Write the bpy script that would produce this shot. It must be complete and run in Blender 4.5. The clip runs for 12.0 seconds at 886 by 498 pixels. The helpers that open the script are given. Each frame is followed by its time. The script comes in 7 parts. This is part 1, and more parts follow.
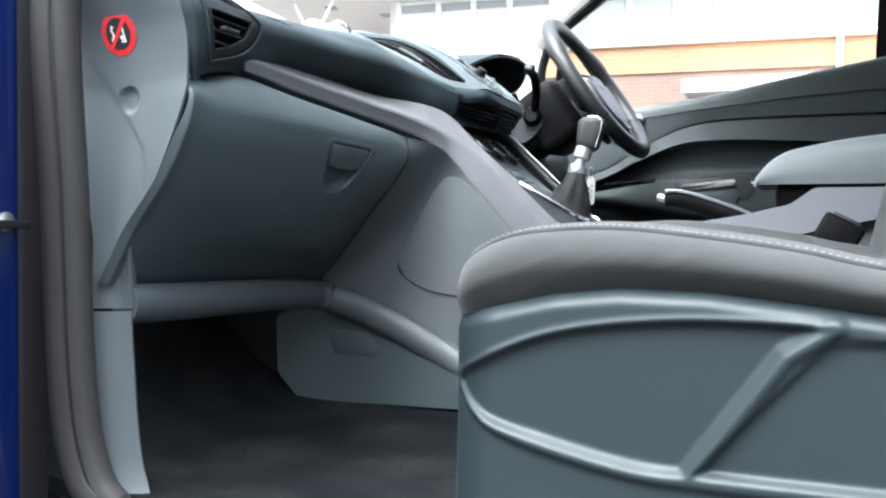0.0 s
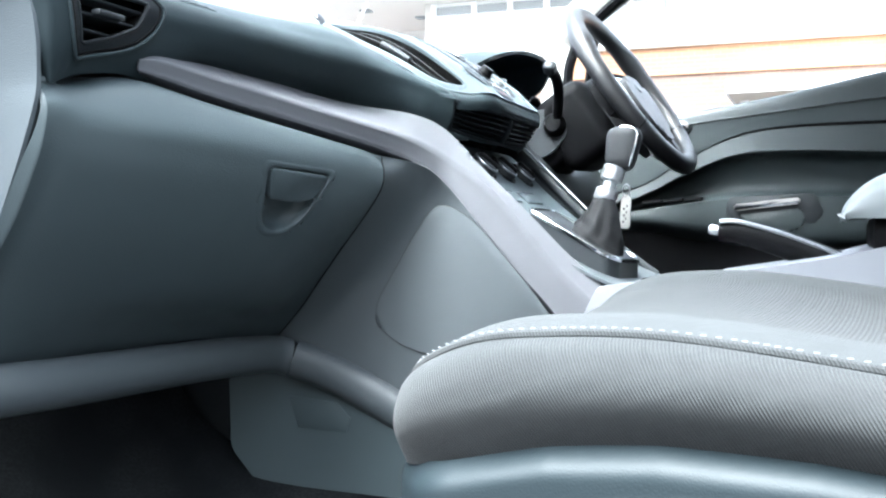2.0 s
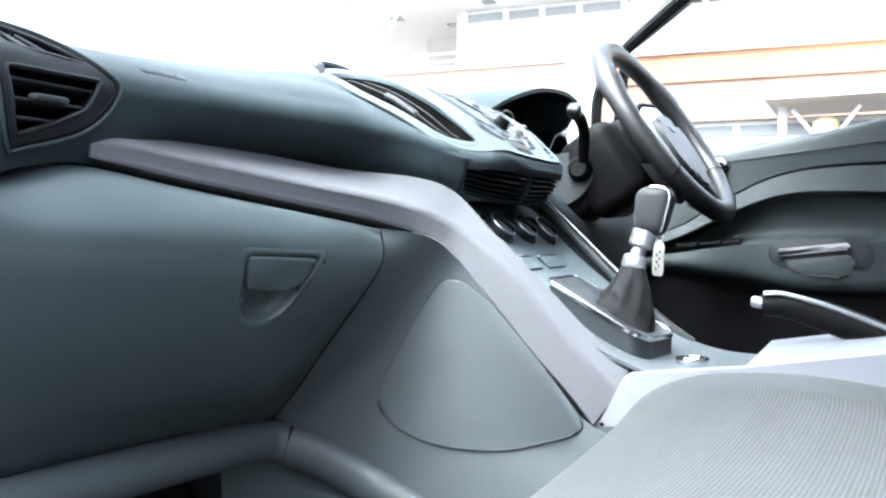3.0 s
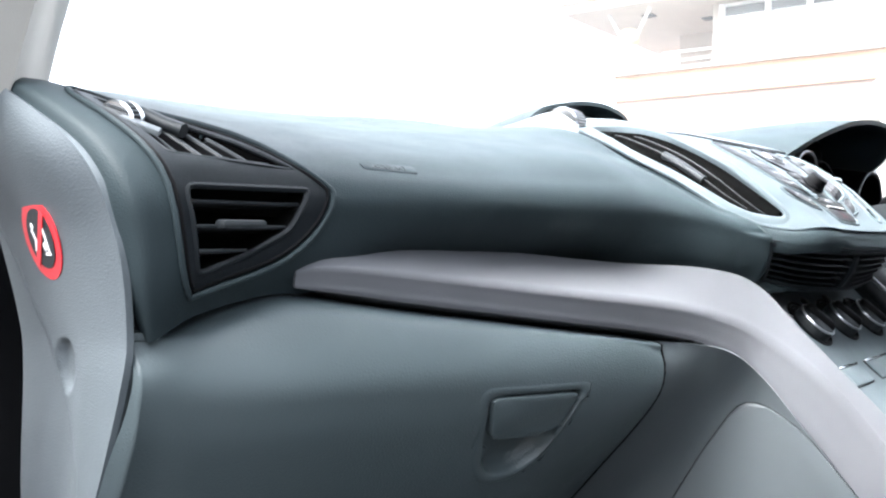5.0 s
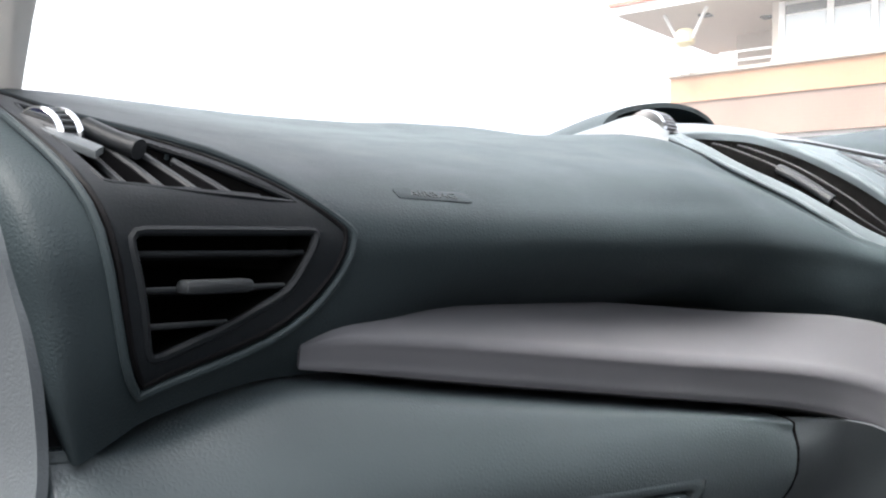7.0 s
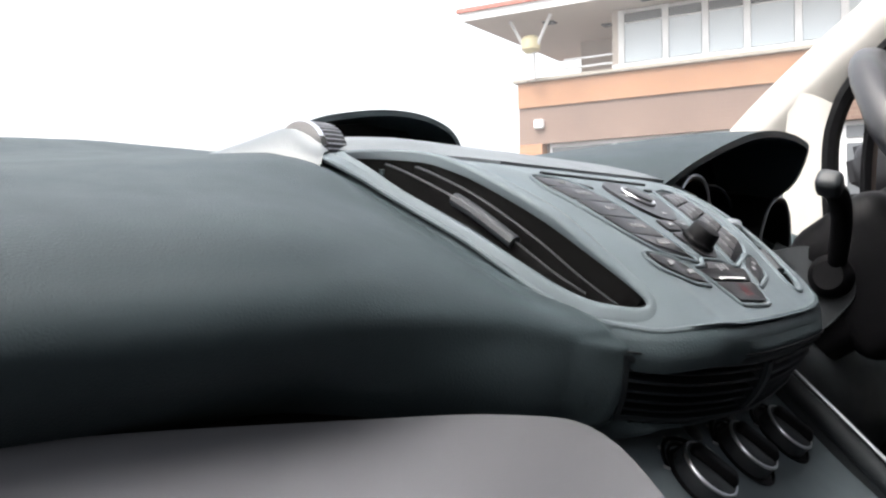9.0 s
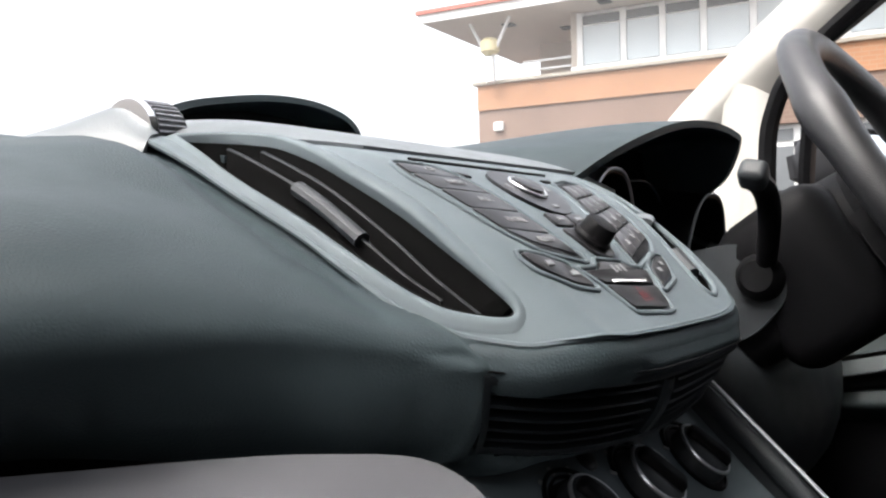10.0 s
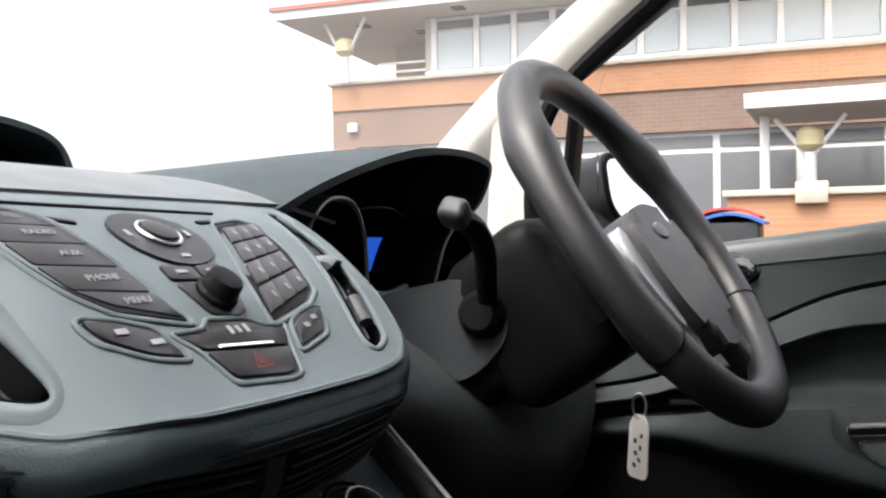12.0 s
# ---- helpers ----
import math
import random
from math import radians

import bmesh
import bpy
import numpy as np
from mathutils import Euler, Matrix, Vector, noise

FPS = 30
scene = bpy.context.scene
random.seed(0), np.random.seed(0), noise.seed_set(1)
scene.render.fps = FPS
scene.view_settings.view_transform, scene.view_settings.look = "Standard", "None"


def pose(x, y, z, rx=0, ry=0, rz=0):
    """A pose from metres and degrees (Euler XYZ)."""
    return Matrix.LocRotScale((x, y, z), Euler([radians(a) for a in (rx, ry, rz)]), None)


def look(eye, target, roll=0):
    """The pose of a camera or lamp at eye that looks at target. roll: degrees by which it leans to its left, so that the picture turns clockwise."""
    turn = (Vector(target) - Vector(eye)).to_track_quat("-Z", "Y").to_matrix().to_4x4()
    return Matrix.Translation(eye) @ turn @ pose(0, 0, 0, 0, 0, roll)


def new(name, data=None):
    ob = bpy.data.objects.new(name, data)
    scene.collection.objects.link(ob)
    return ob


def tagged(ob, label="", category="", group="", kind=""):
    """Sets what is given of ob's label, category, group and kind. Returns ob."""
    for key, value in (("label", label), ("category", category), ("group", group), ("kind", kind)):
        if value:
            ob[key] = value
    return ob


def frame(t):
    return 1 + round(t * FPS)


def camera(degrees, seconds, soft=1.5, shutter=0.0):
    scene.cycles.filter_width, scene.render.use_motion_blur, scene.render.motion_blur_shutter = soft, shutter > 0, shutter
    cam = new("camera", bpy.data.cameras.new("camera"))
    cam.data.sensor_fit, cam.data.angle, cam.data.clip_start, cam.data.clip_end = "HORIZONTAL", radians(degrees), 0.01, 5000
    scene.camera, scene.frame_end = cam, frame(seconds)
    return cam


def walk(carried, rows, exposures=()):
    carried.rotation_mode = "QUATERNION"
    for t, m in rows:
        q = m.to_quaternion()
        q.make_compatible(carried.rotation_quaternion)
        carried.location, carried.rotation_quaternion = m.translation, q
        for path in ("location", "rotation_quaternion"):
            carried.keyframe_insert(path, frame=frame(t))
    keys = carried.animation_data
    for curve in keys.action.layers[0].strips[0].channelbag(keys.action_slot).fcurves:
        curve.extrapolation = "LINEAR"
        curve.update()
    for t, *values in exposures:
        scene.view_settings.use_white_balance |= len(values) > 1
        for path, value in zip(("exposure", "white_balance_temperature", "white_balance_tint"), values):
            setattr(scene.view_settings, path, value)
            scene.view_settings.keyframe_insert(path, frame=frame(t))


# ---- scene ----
cam = camera(53.1, 12.0, 2.2)
PATH = [
    (0, (-1.568, -0.524, 0.77), (0.293, 0.209, 0.724), 0.3),
    (0.5, (-1.46, -0.511, 0.763), (0.398, 0.228, 0.717), 0.2),
    (1, (-1.375, -0.499, 0.777), (0.481, 0.243, 0.735), 0.2),
    (1.5, (-1.302, -0.484, 0.797), (0.541, 0.292, 0.757), 0.2),
    (2, (-1.247, -0.466, 0.822), (0.579, 0.348, 0.782), 0.2),
    (2.5, (-1.198, -0.449, 0.864), (0.622, 0.381, 0.827), 0.1),
    (2.7, (-1.169, -0.447, 0.883), (0.646, 0.392, 0.847), 0.1),
    (4.3, (-1.008, -0.376, 0.969), (0.576, 0.846, 0.947), 0.2),
    (4.5, (-0.998, -0.354, 0.982), (0.56, 0.9, 0.948), 0.5),
    (5, (-0.966, -0.317, 1.002), (0.521, 1.019, 0.968), 0.4),
    (5.5, (-0.936, -0.291, 1.022), (0.506, 1.095, 0.996), 0.4),
    (6, (-0.919, -0.257, 1.028), (0.496, 1.157, 1.003), 0.3),
    (6.5, (-0.89, -0.222, 1.025), (0.516, 1.2, 0.996), 0.4),
    (6.7, (-0.875, -0.21, 1.025), (0.531, 1.213, 0.997), 0.4),
    (8.3, (-0.668, -0.19, 1.046), (0.855, 1.107, 1.031), -0.8),
    (8.5, (-0.638, -0.19, 1.049), (0.919, 1.065, 1.033), -1.0),
    (9, (-0.584, -0.194, 1.058), (1.027, 0.992, 1.041), -1.0),
    (9.5, (-0.527, -0.19, 1.059), (1.111, 0.958, 1.046), -1.3),
    (10, (-0.479, -0.194, 1.054), (1.179, 0.924, 1.042), -1.3),
    (10.5, (-0.437, -0.207, 1.053), (1.253, 0.863, 1.043), -1.3),
    (11, (-0.411, -0.23, 1.06), (1.315, 0.78, 1.047), -0.9),
    (11.5, (-0.398, -0.259, 1.071), (1.381, 0.655, 1.057), -0.7),
    (12, (-0.375, -0.277, 1.08), (1.439, 0.565, 1.065), -0.6),
]
walk(cam, [(t, look(eye, target, roll)) for t, eye, target, roll in PATH],
     [(0.0, 3.0, 5950, 4), (1.0, 3.3, 5850, 3), (2.0, 3.5, 5750, 2), (5.5, 3.25, 6250, 8), (6.7, 2.85, 6550, 10), (8.5, 2.02, 6550, 10), (12.0, 1.98, 6700, 11)])

# ---- light ----
SUN_EL, SUN_AZ = 66.0, 285.0
world = bpy.data.worlds.new("world")
scene.world = world
world.use_nodes = True
wn = world.node_tree.nodes
sky = wn.new("ShaderNodeTexSky")
sky.sky_type, sky.sun_disc = "NISHITA", False
sky.sun_elevation, sky.sun_rotation = radians(SUN_EL), radians(SUN_AZ)
sky.air_density, sky.dust_density, sky.ozone_density = 1.0, 6.0, 0.6
wn["Background"].inputs[1].default_value = 0.15
grey_sky = wn.new("ShaderNodeHueSaturation")
grey_sky.inputs["Saturation"].default_value = 0.35
world.node_tree.links.new(sky.outputs[0], grey_sky.inputs["Color"])
world.node_tree.links.new(grey_sky.outputs[0], wn["Background"].inputs[0])
sun = new("sun", bpy.data.lights.new("sun", "SUN"))
sun.data.energy, sun.data.angle, sun.data.color = 0.8, radians(50), (1.0, 0.98, 0.95)
_a = radians(SUN_AZ)
_d = Vector((math.sin(_a) * math.cos(radians(SUN_EL)), math.cos(_a) * math.cos(radians(SUN_EL)), math.sin(radians(SUN_EL))))
sun.matrix_world = look(_d * 30, (0, 0, 0))


# ---- materials ----
def material(name, color, rough=0.5, metal=0.0, var=0.15, scale=8.0, grain=0.0, grain_scale=900.0, leather=0.0, leather_scale=420.0,
             rand=0.0, coat=0.0, rough_var=0.08, spec=0.5):
    """A surface with stains at one scale, fine grain at another, and relief of pores or leather."""
    m = bpy.data.materials.new(name)
    m.use_nodes = True
    n, l = m.node_tree.nodes, m.node_tree.links
    b = n["Principled BSDF"]
    tc = n.new("ShaderNodeTexCoord")
    big = n.new("ShaderNodeTexNoise")
    big.inputs["Scale"].default_value, big.inputs["Detail"].default_value = scale, 5
    l.new(tc.outputs["Object"], big.inputs["Vector"])
    mix = n.new("ShaderNodeMix")
    mix.data_type = "RGBA"
    lo = tuple(c * (1 - var) for c in color)
    hi = tuple(min(1, c * (1 + var)) for c in color)
    mix.inputs[6].default_value, mix.inputs[7].default_value = (*lo, 1), (*hi, 1)
    l.new(big.outputs["Fac"], mix.inputs[0])
    out = mix.outputs[2]
    if rand:
        info = n.new("ShaderNodeObjectInfo")
        hsv = n.new("ShaderNodeHueSaturation")
        mr = n.new("ShaderNodeMapRange")
        mr.inputs[3].default_value, mr.inputs[4].default_value = 1 - rand, 1 + rand
        l.new(info.outputs["Random"], mr.inputs[0])
        l.new(mr.outputs[0], hsv.inputs["Value"])
        l.new(out, hsv.inputs["Color"])
        out = hsv.outputs[0]
    l.new(out, b.inputs["Base Color"])
    rr = n.new("ShaderNodeMapRange")
    rr.inputs[3].default_value, rr.inputs[4].default_value = max(0.02, rough - rough_var), min(1, rough + rough_var)
    mid = n.new("ShaderNodeTexNoise")
    mid.inputs["Scale"].default_value, mid.inputs["Detail"].default_value = scale * 6, 4
    l.new(tc.outputs["Object"], mid.inputs["Vector"])
    l.new(mid.outputs["Fac"], rr.inputs[0])
    l.new(rr.outputs[0], b.inputs["Roughness"])
    b.inputs["Metallic"].default_value = metal
    b.inputs["Coat Weight"].default_value = coat
    b.inputs["Specular IOR Level"].default_value = spec
    normal = None
    if leather:
        v = n.new("ShaderNodeTexVoronoi")
        v.feature = "DISTANCE_TO_EDGE"
        v.inputs["Scale"].default_value = leather_scale
        l.new(tc.outputs["Object"], v.inputs["Vector"])
        bp = n.new("ShaderNodeBump")
        bp.inputs["Strength"].default_value, bp.inputs["Distance"].default_value = leather, 0.0006
        l.new(v.outputs["Distance"], bp.inputs["Height"])
        normal = bp
    if grain:
        g = n.new("ShaderNodeTexNoise")
        g.inputs["Scale"].default_value, g.inputs["Detail"].default_value = grain_scale, 3
        l.new(tc.outputs["Object"], g.inputs["Vector"])
        bp = n.new("ShaderNodeBump")
        bp.inputs["Strength"].default_value, bp.inputs["Distance"].default_value = grain, 0.0006
        l.new(g.outputs["Fac"], bp.inputs["Height"])
        if normal:
            l.new(normal.outputs[0], bp.inputs["Normal"])
        normal = bp
    if normal:
        l.new(normal.outputs[0], b.inputs["Normal"])
    return m


def cloth_material(name, color, stripes=1300.0, rib=0.5, turn=0, wrinkle=0.0):
    """Woven seat cloth: fine diagonal ribs, fuzzy and matt."""
    m = material(name, color, 0.9, var=0.2, scale=14)
    n, l = m.node_tree.nodes, m.node_tree.links
    b = n["Principled BSDF"]
    b.inputs["Sheen Weight"].default_value, b.inputs["Sheen Roughness"].default_value = 0.06, 0.5
    tc = n.new("ShaderNodeTexCoord")
    rot = n.new("ShaderNodeMapping")
    rot.inputs["Rotation"].default_value = (radians(30), 0.0, radians(turn))
    l.new(tc.outputs["Object"], rot.inputs["Vector"])
    w = n.new("ShaderNodeTexWave")
    w.bands_direction = "Y"
    w.inputs["Scale"].default_value, w.inputs["Distortion"].default_value = stripes / 6.28, 0.35
    w.inputs["Detail"].default_value, w.inputs["Detail Scale"].default_value = 2, 3
    l.new(rot.outputs[0], w.inputs["Vector"])
    g = n.new("ShaderNodeTexNoise")
    g.inputs["Scale"].default_value = 1500
    l.new(tc.outputs["Object"], g.inputs["Vector"])
    add = n.new("ShaderNodeMath")
    add.operation = "ADD"
    l.new(w.outputs["Fac"], add.inputs[0])
    l.new(g.outputs["Fac"], add.inputs[1])
    bp = n.new("ShaderNodeBump")
    bp.inputs["Strength"].default_value, bp.inputs["Distance"].default_value = rib, 0.0012
    l.new(add.outputs[0], bp.inputs["Height"])
    l.new(bp.outputs[0], b.inputs["Normal"])
    if wrinkle:
        aim, thin = n.new("ShaderNodeMapping"), n.new("ShaderNodeMapping")
        aim.inputs["Rotation"].default_value = (radians(24), 0, 0)
        thin.inputs["Scale"].default_value = (2.0, 5.0, 38.0)
        fold, where, lift = n.new("ShaderNodeTexNoise"), n.new("ShaderNodeTexNoise"), n.new("ShaderNodeMath")
        fold.inputs["Scale"].default_value, fold.inputs["Detail"].default_value = 1.0, 2
        where.inputs["Scale"].default_value = 6.0
        lift.operation = "MULTIPLY"
        bw = n.new("ShaderNodeBump")
        bw.inputs["Strength"].default_value, bw.inputs["Distance"].default_value = wrinkle, 0.012
        l.new(tc.outputs["Object"], aim.inputs["Vector"])
        l.new(aim.outputs[0], thin.inputs["Vector"])
        l.new(thin.outputs[0], fold.inputs["Vector"])
        l.new(tc.outputs["Object"], where.inputs["Vector"])
        l.new(fold.outputs["Fac"], lift.inputs[0])
        l.new(where.outputs["Fac"], lift.inputs[1])
        l.new(lift.outputs[0], bw.inputs["Height"])
        l.new(bw.outputs[0], bp.inputs["Normal"])
    src = b.inputs["Base Color"].links[0].from_socket
    mx = n.new("ShaderNodeMix")
    mx.data_type, mx.blend_type = "RGBA", "MULTIPLY"
    mx.inputs[0].default_value = 0.6
    l.new(src, mx.inputs[6])
    l.new(w.outputs["Color"], mx.inputs[7])
    l.new(mx.outputs[2], b.inputs["Base Color"])
    return m


def carpet_material(name, pile, worn):
    """Needle-felt carpet: dark pile, paler where feet have rubbed it, with fine fibres."""
    m = material(name, pile, 0.97, spec=0.1, var=0.1, scale=20, grain=1.0, grain_scale=330)
    n, l = m.node_tree.nodes, m.node_tree.links
    b = n["Principled BSDF"]
    tc = n.new("ShaderNodeTexCoord")
    patch, fibre = n.new("ShaderNodeTexNoise"), n.new("ShaderNodeTexNoise")
    patch.inputs["Scale"].default_value, patch.inputs["Detail"].default_value = 9.0, 10
    fibre.inputs["Scale"].default_value, fibre.inputs["Detail"].default_value = 240.0, 4
    ramp, mul, mx = n.new("ShaderNodeMapRange"), n.new("ShaderNodeMath"), n.new("ShaderNodeMix")
    ramp.inputs["From Min"].default_value, ramp.inputs["From Max"].default_value = 0.42, 0.75
    mul.operation = "MULTIPLY"
    fr = n.new("ShaderNodeMapRange")
    fr.inputs["From Min"].default_value, fr.inputs["From Max"].default_value = 0.35, 0.7
    mx.data_type = "RGBA"
    mx.inputs[6].default_value, mx.inputs[7].default_value = (*pile, 1), (*worn, 1)
    for t in (patch, fibre):
        l.new(tc.outputs["Object"], t.inputs["Vector"])
    l.new(patch.outputs["Fac"], ramp.inputs["Value"])
    l.new(fibre.outputs["Fac"], fr.inputs["Value"])
    l.new(ramp.outputs[0], mul.inputs[0])
    l.new(fr.outputs[0], mul.inputs[1])
    l.new(mul.outputs[0], mx.inputs[0])
    l.new(mx.outputs[2], b.inputs["Base Color"])
    return m


def glow(name, color, strength):
    m = bpy.data.materials.new(name)
    m.use_nodes = True
    b = m.node_tree.nodes["Principled BSDF"]
    b.inputs["Base Color"].default_value = (*color, 1)
    b.inputs["Emission Color"].default_value, b.inputs["Emission Strength"].default_value = (*color, 1), strength
    return m


def glass_material(name, tint=(1, 1, 1), rough=0.0, haze=0.0):
    m = bpy.data.materials.new(name)
    m.use_nodes = True
    b = m.node_tree.nodes["Principled BSDF"]
    b.inputs["Base Color"].default_value = (*tint, 1)
    b.inputs["Roughness"].default_value, b.inputs["Transmission Weight"].default_value, b.inputs["IOR"].default_value = rough, 1.0, 1.02
    # a pale translucent film stands in for reflected haze on the glass
    if haze:
        n, l = m.node_tree.nodes, m.node_tree.links
        film, mx, ns, rm = n.new("ShaderNodeBsdfTranslucent"), n.new("ShaderNodeMixShader"), n.new("ShaderNodeTexNoise"), n.new("ShaderNodeMapRange")
        film.inputs["Color"].default_value = (0.85, 0.86, 0.85, 1)
        ns.inputs["Scale"].default_value = 3.0
        rm.inputs["To Min"].default_value, rm.inputs["To Max"].default_value = haze * 0.8, haze * 1.2
        l.new(ns.outputs[0], rm.inputs["Value"])
        l.new(rm.outputs[0], mx.inputs[0])
        l.new(b.outputs[0], mx.inputs[1])
        l.new(film.outputs[0], mx.inputs[2])
        l.new(mx.outputs[0], n["Material Output"].inputs["Surface"])
    return m


def brick_material(name, a, b2, mortar, scale=1.0):
    m = material(name, a, 0.85, var=0.12, scale=1.2, grain=0.3, grain_scale=60)
    n, l = m.node_tree.nodes, m.node_tree.links
    b = n["Principled BSDF"]
    tc = n.new("ShaderNodeTexCoord")
    mp = n.new("ShaderNodeMapping")
    mp.inputs["Rotation"].default_value = (radians(90), 0, 0)
    l.new(tc.outputs["Object"], mp.inputs["Vector"])
    t = n.new("ShaderNodeTexBrick")
    t.inputs["Scale"].default_value = scale
    t.inputs["Brick Width"].default_value, t.inputs["Row Height"].default_value, t.inputs["Mortar Size"].default_value = 0.225, 0.075, 0.006
    t.inputs["Color1"].default_value, t.inputs["Color2"].default_value, t.inputs["Mortar"].default_value = (*a, 1), (*b2, 1), (*mortar, 1)
    l.new(mp.outputs[0], t.inputs["Vector"])
    big = n.new("ShaderNodeTexNoise")
    big.inputs["Scale"].default_value = 0.9
    l.new(tc.outputs["Object"], big.inputs["Vector"])
    mr = n.new("ShaderNodeMapRange")
    mr.inputs[3].default_value, mr.inputs[4].default_value = 0.8, 1.15
    l.new(big.outputs["Fac"], mr.inputs[0])
    hs = n.new("ShaderNodeHueSaturation")
    l.new(t.outputs["Color"], hs.inputs["Color"])
    l.new(mr.outputs[0], hs.inputs["Value"])
    l.new(hs.outputs[0], b.inputs["Base Color"])
    bp = n.new("ShaderNodeBump")
    bp.inputs["Strength"].default_value, bp.inputs["Distance"].default_value = 0.6, 0.006
    l.new(t.outputs["Fac"], bp.inputs["Height"])
    bp.invert = True
    l.new(bp.outputs[0], b.inputs["Normal"])
    return m


PAD = material("soft_pad", (0.0205, 0.0290, 0.0325), 0.58, var=0.10, spec=0.15, scale=5, leather=0.4, leather_scale=520, grain=0.15)
DARK = material("dark_plastic", (0.014, 0.0165, 0.019), 0.50, spec=0.35, var=0.10, scale=6, grain=0.25, grain_scale=1100)
BLACK = material("black_plastic", (0.0035, 0.0035, 0.004), 0.5, spec=0.07, var=0.15, scale=9, grain=0.2, grain_scale=1300)
GLOSS = material("gloss_black_button", (0.009, 0.009, 0.010), 0.38, spec=0.26, var=0.12, scale=12, rough_var=0.05)
# near-black that stands in for the shade inside the air vents
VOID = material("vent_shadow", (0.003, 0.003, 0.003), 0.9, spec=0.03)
GREY = material("grey_plastic", (0.058, 0.067, 0.073), 0.50, var=0.08, scale=5, leather=0.22, leather_scale=480, grain=0.2)
COWL = material("cowl_plastic", (0.078, 0.090, 0.099), 0.50, var=0.08, scale=5, leather=0.45, leather_scale=480)
GLOVE = material("glovebox_plastic", (0.046, 0.060, 0.0655), 0.46, var=0.08, scale=5, leather=0.5, leather_scale=420)
TRIM = material("trim_satin_grey", (0.090, 0.092, 0.101), 0.62, spec=0.10, var=0.06, scale=7, grain=0.12, grain_scale=1500)
SILVER = material("silver_panel", (0.070, 0.086, 0.095), 0.55, metal=0.0, spec=0.14, var=0.05, scale=10, grain=0.08, grain_scale=2200)
CONSOLE = material("console_silver", (0.17, 0.175, 0.195), 0.40, var=0.05, scale=8, grain=0.1, grain_scale=1500)
ARMREST = material("armrest_vinyl", (0.15, 0.165, 0.17), 0.55, var=0.08, scale=6, leather=0.25, leather_scale=450)
DOOR_D = material("door_recess_plastic", (0.021, 0.028, 0.030), 0.52, spec=0.3, var=0.08, scale=5, leather=0.25, leather_scale=450)
DOOR_P = material("door_panel_plastic", (0.038, 0.047, 0.049), 0.5, var=0.08, scale=5, leather=0.25, leather_scale=450)
CHROME = material("chrome", (0.75, 0.76, 0.78), 0.14, metal=1.0, var=0.05, scale=20, rough_var=0.05)
SATIN = material("satin_metal", (0.45, 0.46, 0.48), 0.34, metal=0.9, var=0.06, scale=20)
VALANCE = material("seat_valance_plastic", (0.0155, 0.0225, 0.0262), 0.48, spec=0.28, var=0.08, scale=6, leather=0.25, leather_scale=460)
CLOTH = cloth_material("seat_cloth", (0.047, 0.051, 0.053), 1500.0, 0.45, 55)
CLOTH_SIDE = cloth_material("seat_side_cloth", (0.036, 0.039, 0.040), 1250.0, 0.5, 0, 0.55)
CLOTH_INSERT = cloth_material("seat_insert_cloth", (0.036, 0.039, 0.041), 760.0, 0.6, 4)
THREAD = material("white_thread", (0.19, 0.197, 0.20), 0.8, var=0.1, scale=60)
CARPET = carpet_material("carpet", (0.0028, 0.0036, 0.0046), (0.021, 0.0225, 0.0238))
RUBBER = material("door_seal_rubber", (0.024, 0.0225, 0.0225), 0.72, var=0.12, scale=10, grain=0.2)
BLUE = material("blue_car_paint", (0.003, 0.011, 0.075), 0.14, metal=0.0, spec=0.4, var=0.05, scale=4, coat=0.35, rough_var=0.03)
BEZEL = material("vent_bezel_plastic", (0.0060, 0.0078, 0.0096), 0.5, spec=0.2, var=0.1, scale=6, grain=0.25, grain_scale=1100)
CREAM = material("pillar_trim_cream", (0.34, 0.33, 0.305), 0.72, var=0.05, scale=9, grain=0.35, grain_scale=900)
LEATHER = material("black_leather", (0.012, 0.012, 0.013), 0.40, spec=0.5, var=0.15, scale=10, leather=0.5, leather_scale=600)
KNOB = material("knob_leather", (0.020, 0.021, 0.023), 0.52, spec=0.25, var=0.15, scale=10, leather=0.4, leather_scale=600)
GAITER = material("gaiter_leather", (0.010, 0.010, 0.011), 0.62, spec=0.10, var=0.2, scale=30, leather=0.4, leather_scale=700)
HUB = material("wheel_hub_plastic", (0.016, 0.016, 0.018), 0.5, var=0.08, scale=9, grain=0.3)
TAGM = material("key_tag_card", (0.70, 0.70, 0.67), 0.7, var=0.12, scale=50, grain=0.2, grain_scale=400)
INK = material("dark_ink", (0.05, 0.05, 0.06), 0.7)
RED = material("sticker_red", (0.62, 0.02, 0.03), 0.4, var=0.06, scale=30)
WHITE_P = material("sticker_white", (0.75, 0.75, 0.75), 0.45, var=0.05, scale=30)
LEGEND = material("button_legend", (0.14, 0.143, 0.15), 0.5)
REDLEG = material("red_legend", (0.055, 0.003, 0.004), 0.5)
SCREEN = glow("blue_display", (0.02, 0.13, 0.75), 0.18)
TEAL = glow("teal_display", (0.05, 0.45, 0.55), 0.12)
KEYPAD = material("number_key_plastic", (0.022, 0.022, 0.024), 0.4, spec=0.3, var=0.1, scale=20)
GLASS = glass_material("clear_glass")
# windscreen with the veil of reflections painted in as a film
SCREEN_GLASS = glass_material("hazy_windscreen_glass", haze=0.018)
MIRROR = material("mirror_glass", (0.85, 0.86, 0.88), 0.03, metal=1.0, var=0.01, rough_var=0.01)
BRICK_O = brick_material("orange_brick", (0.43, 0.225, 0.125), (0.395, 0.20, 0.112), (0.40, 0.255, 0.165))
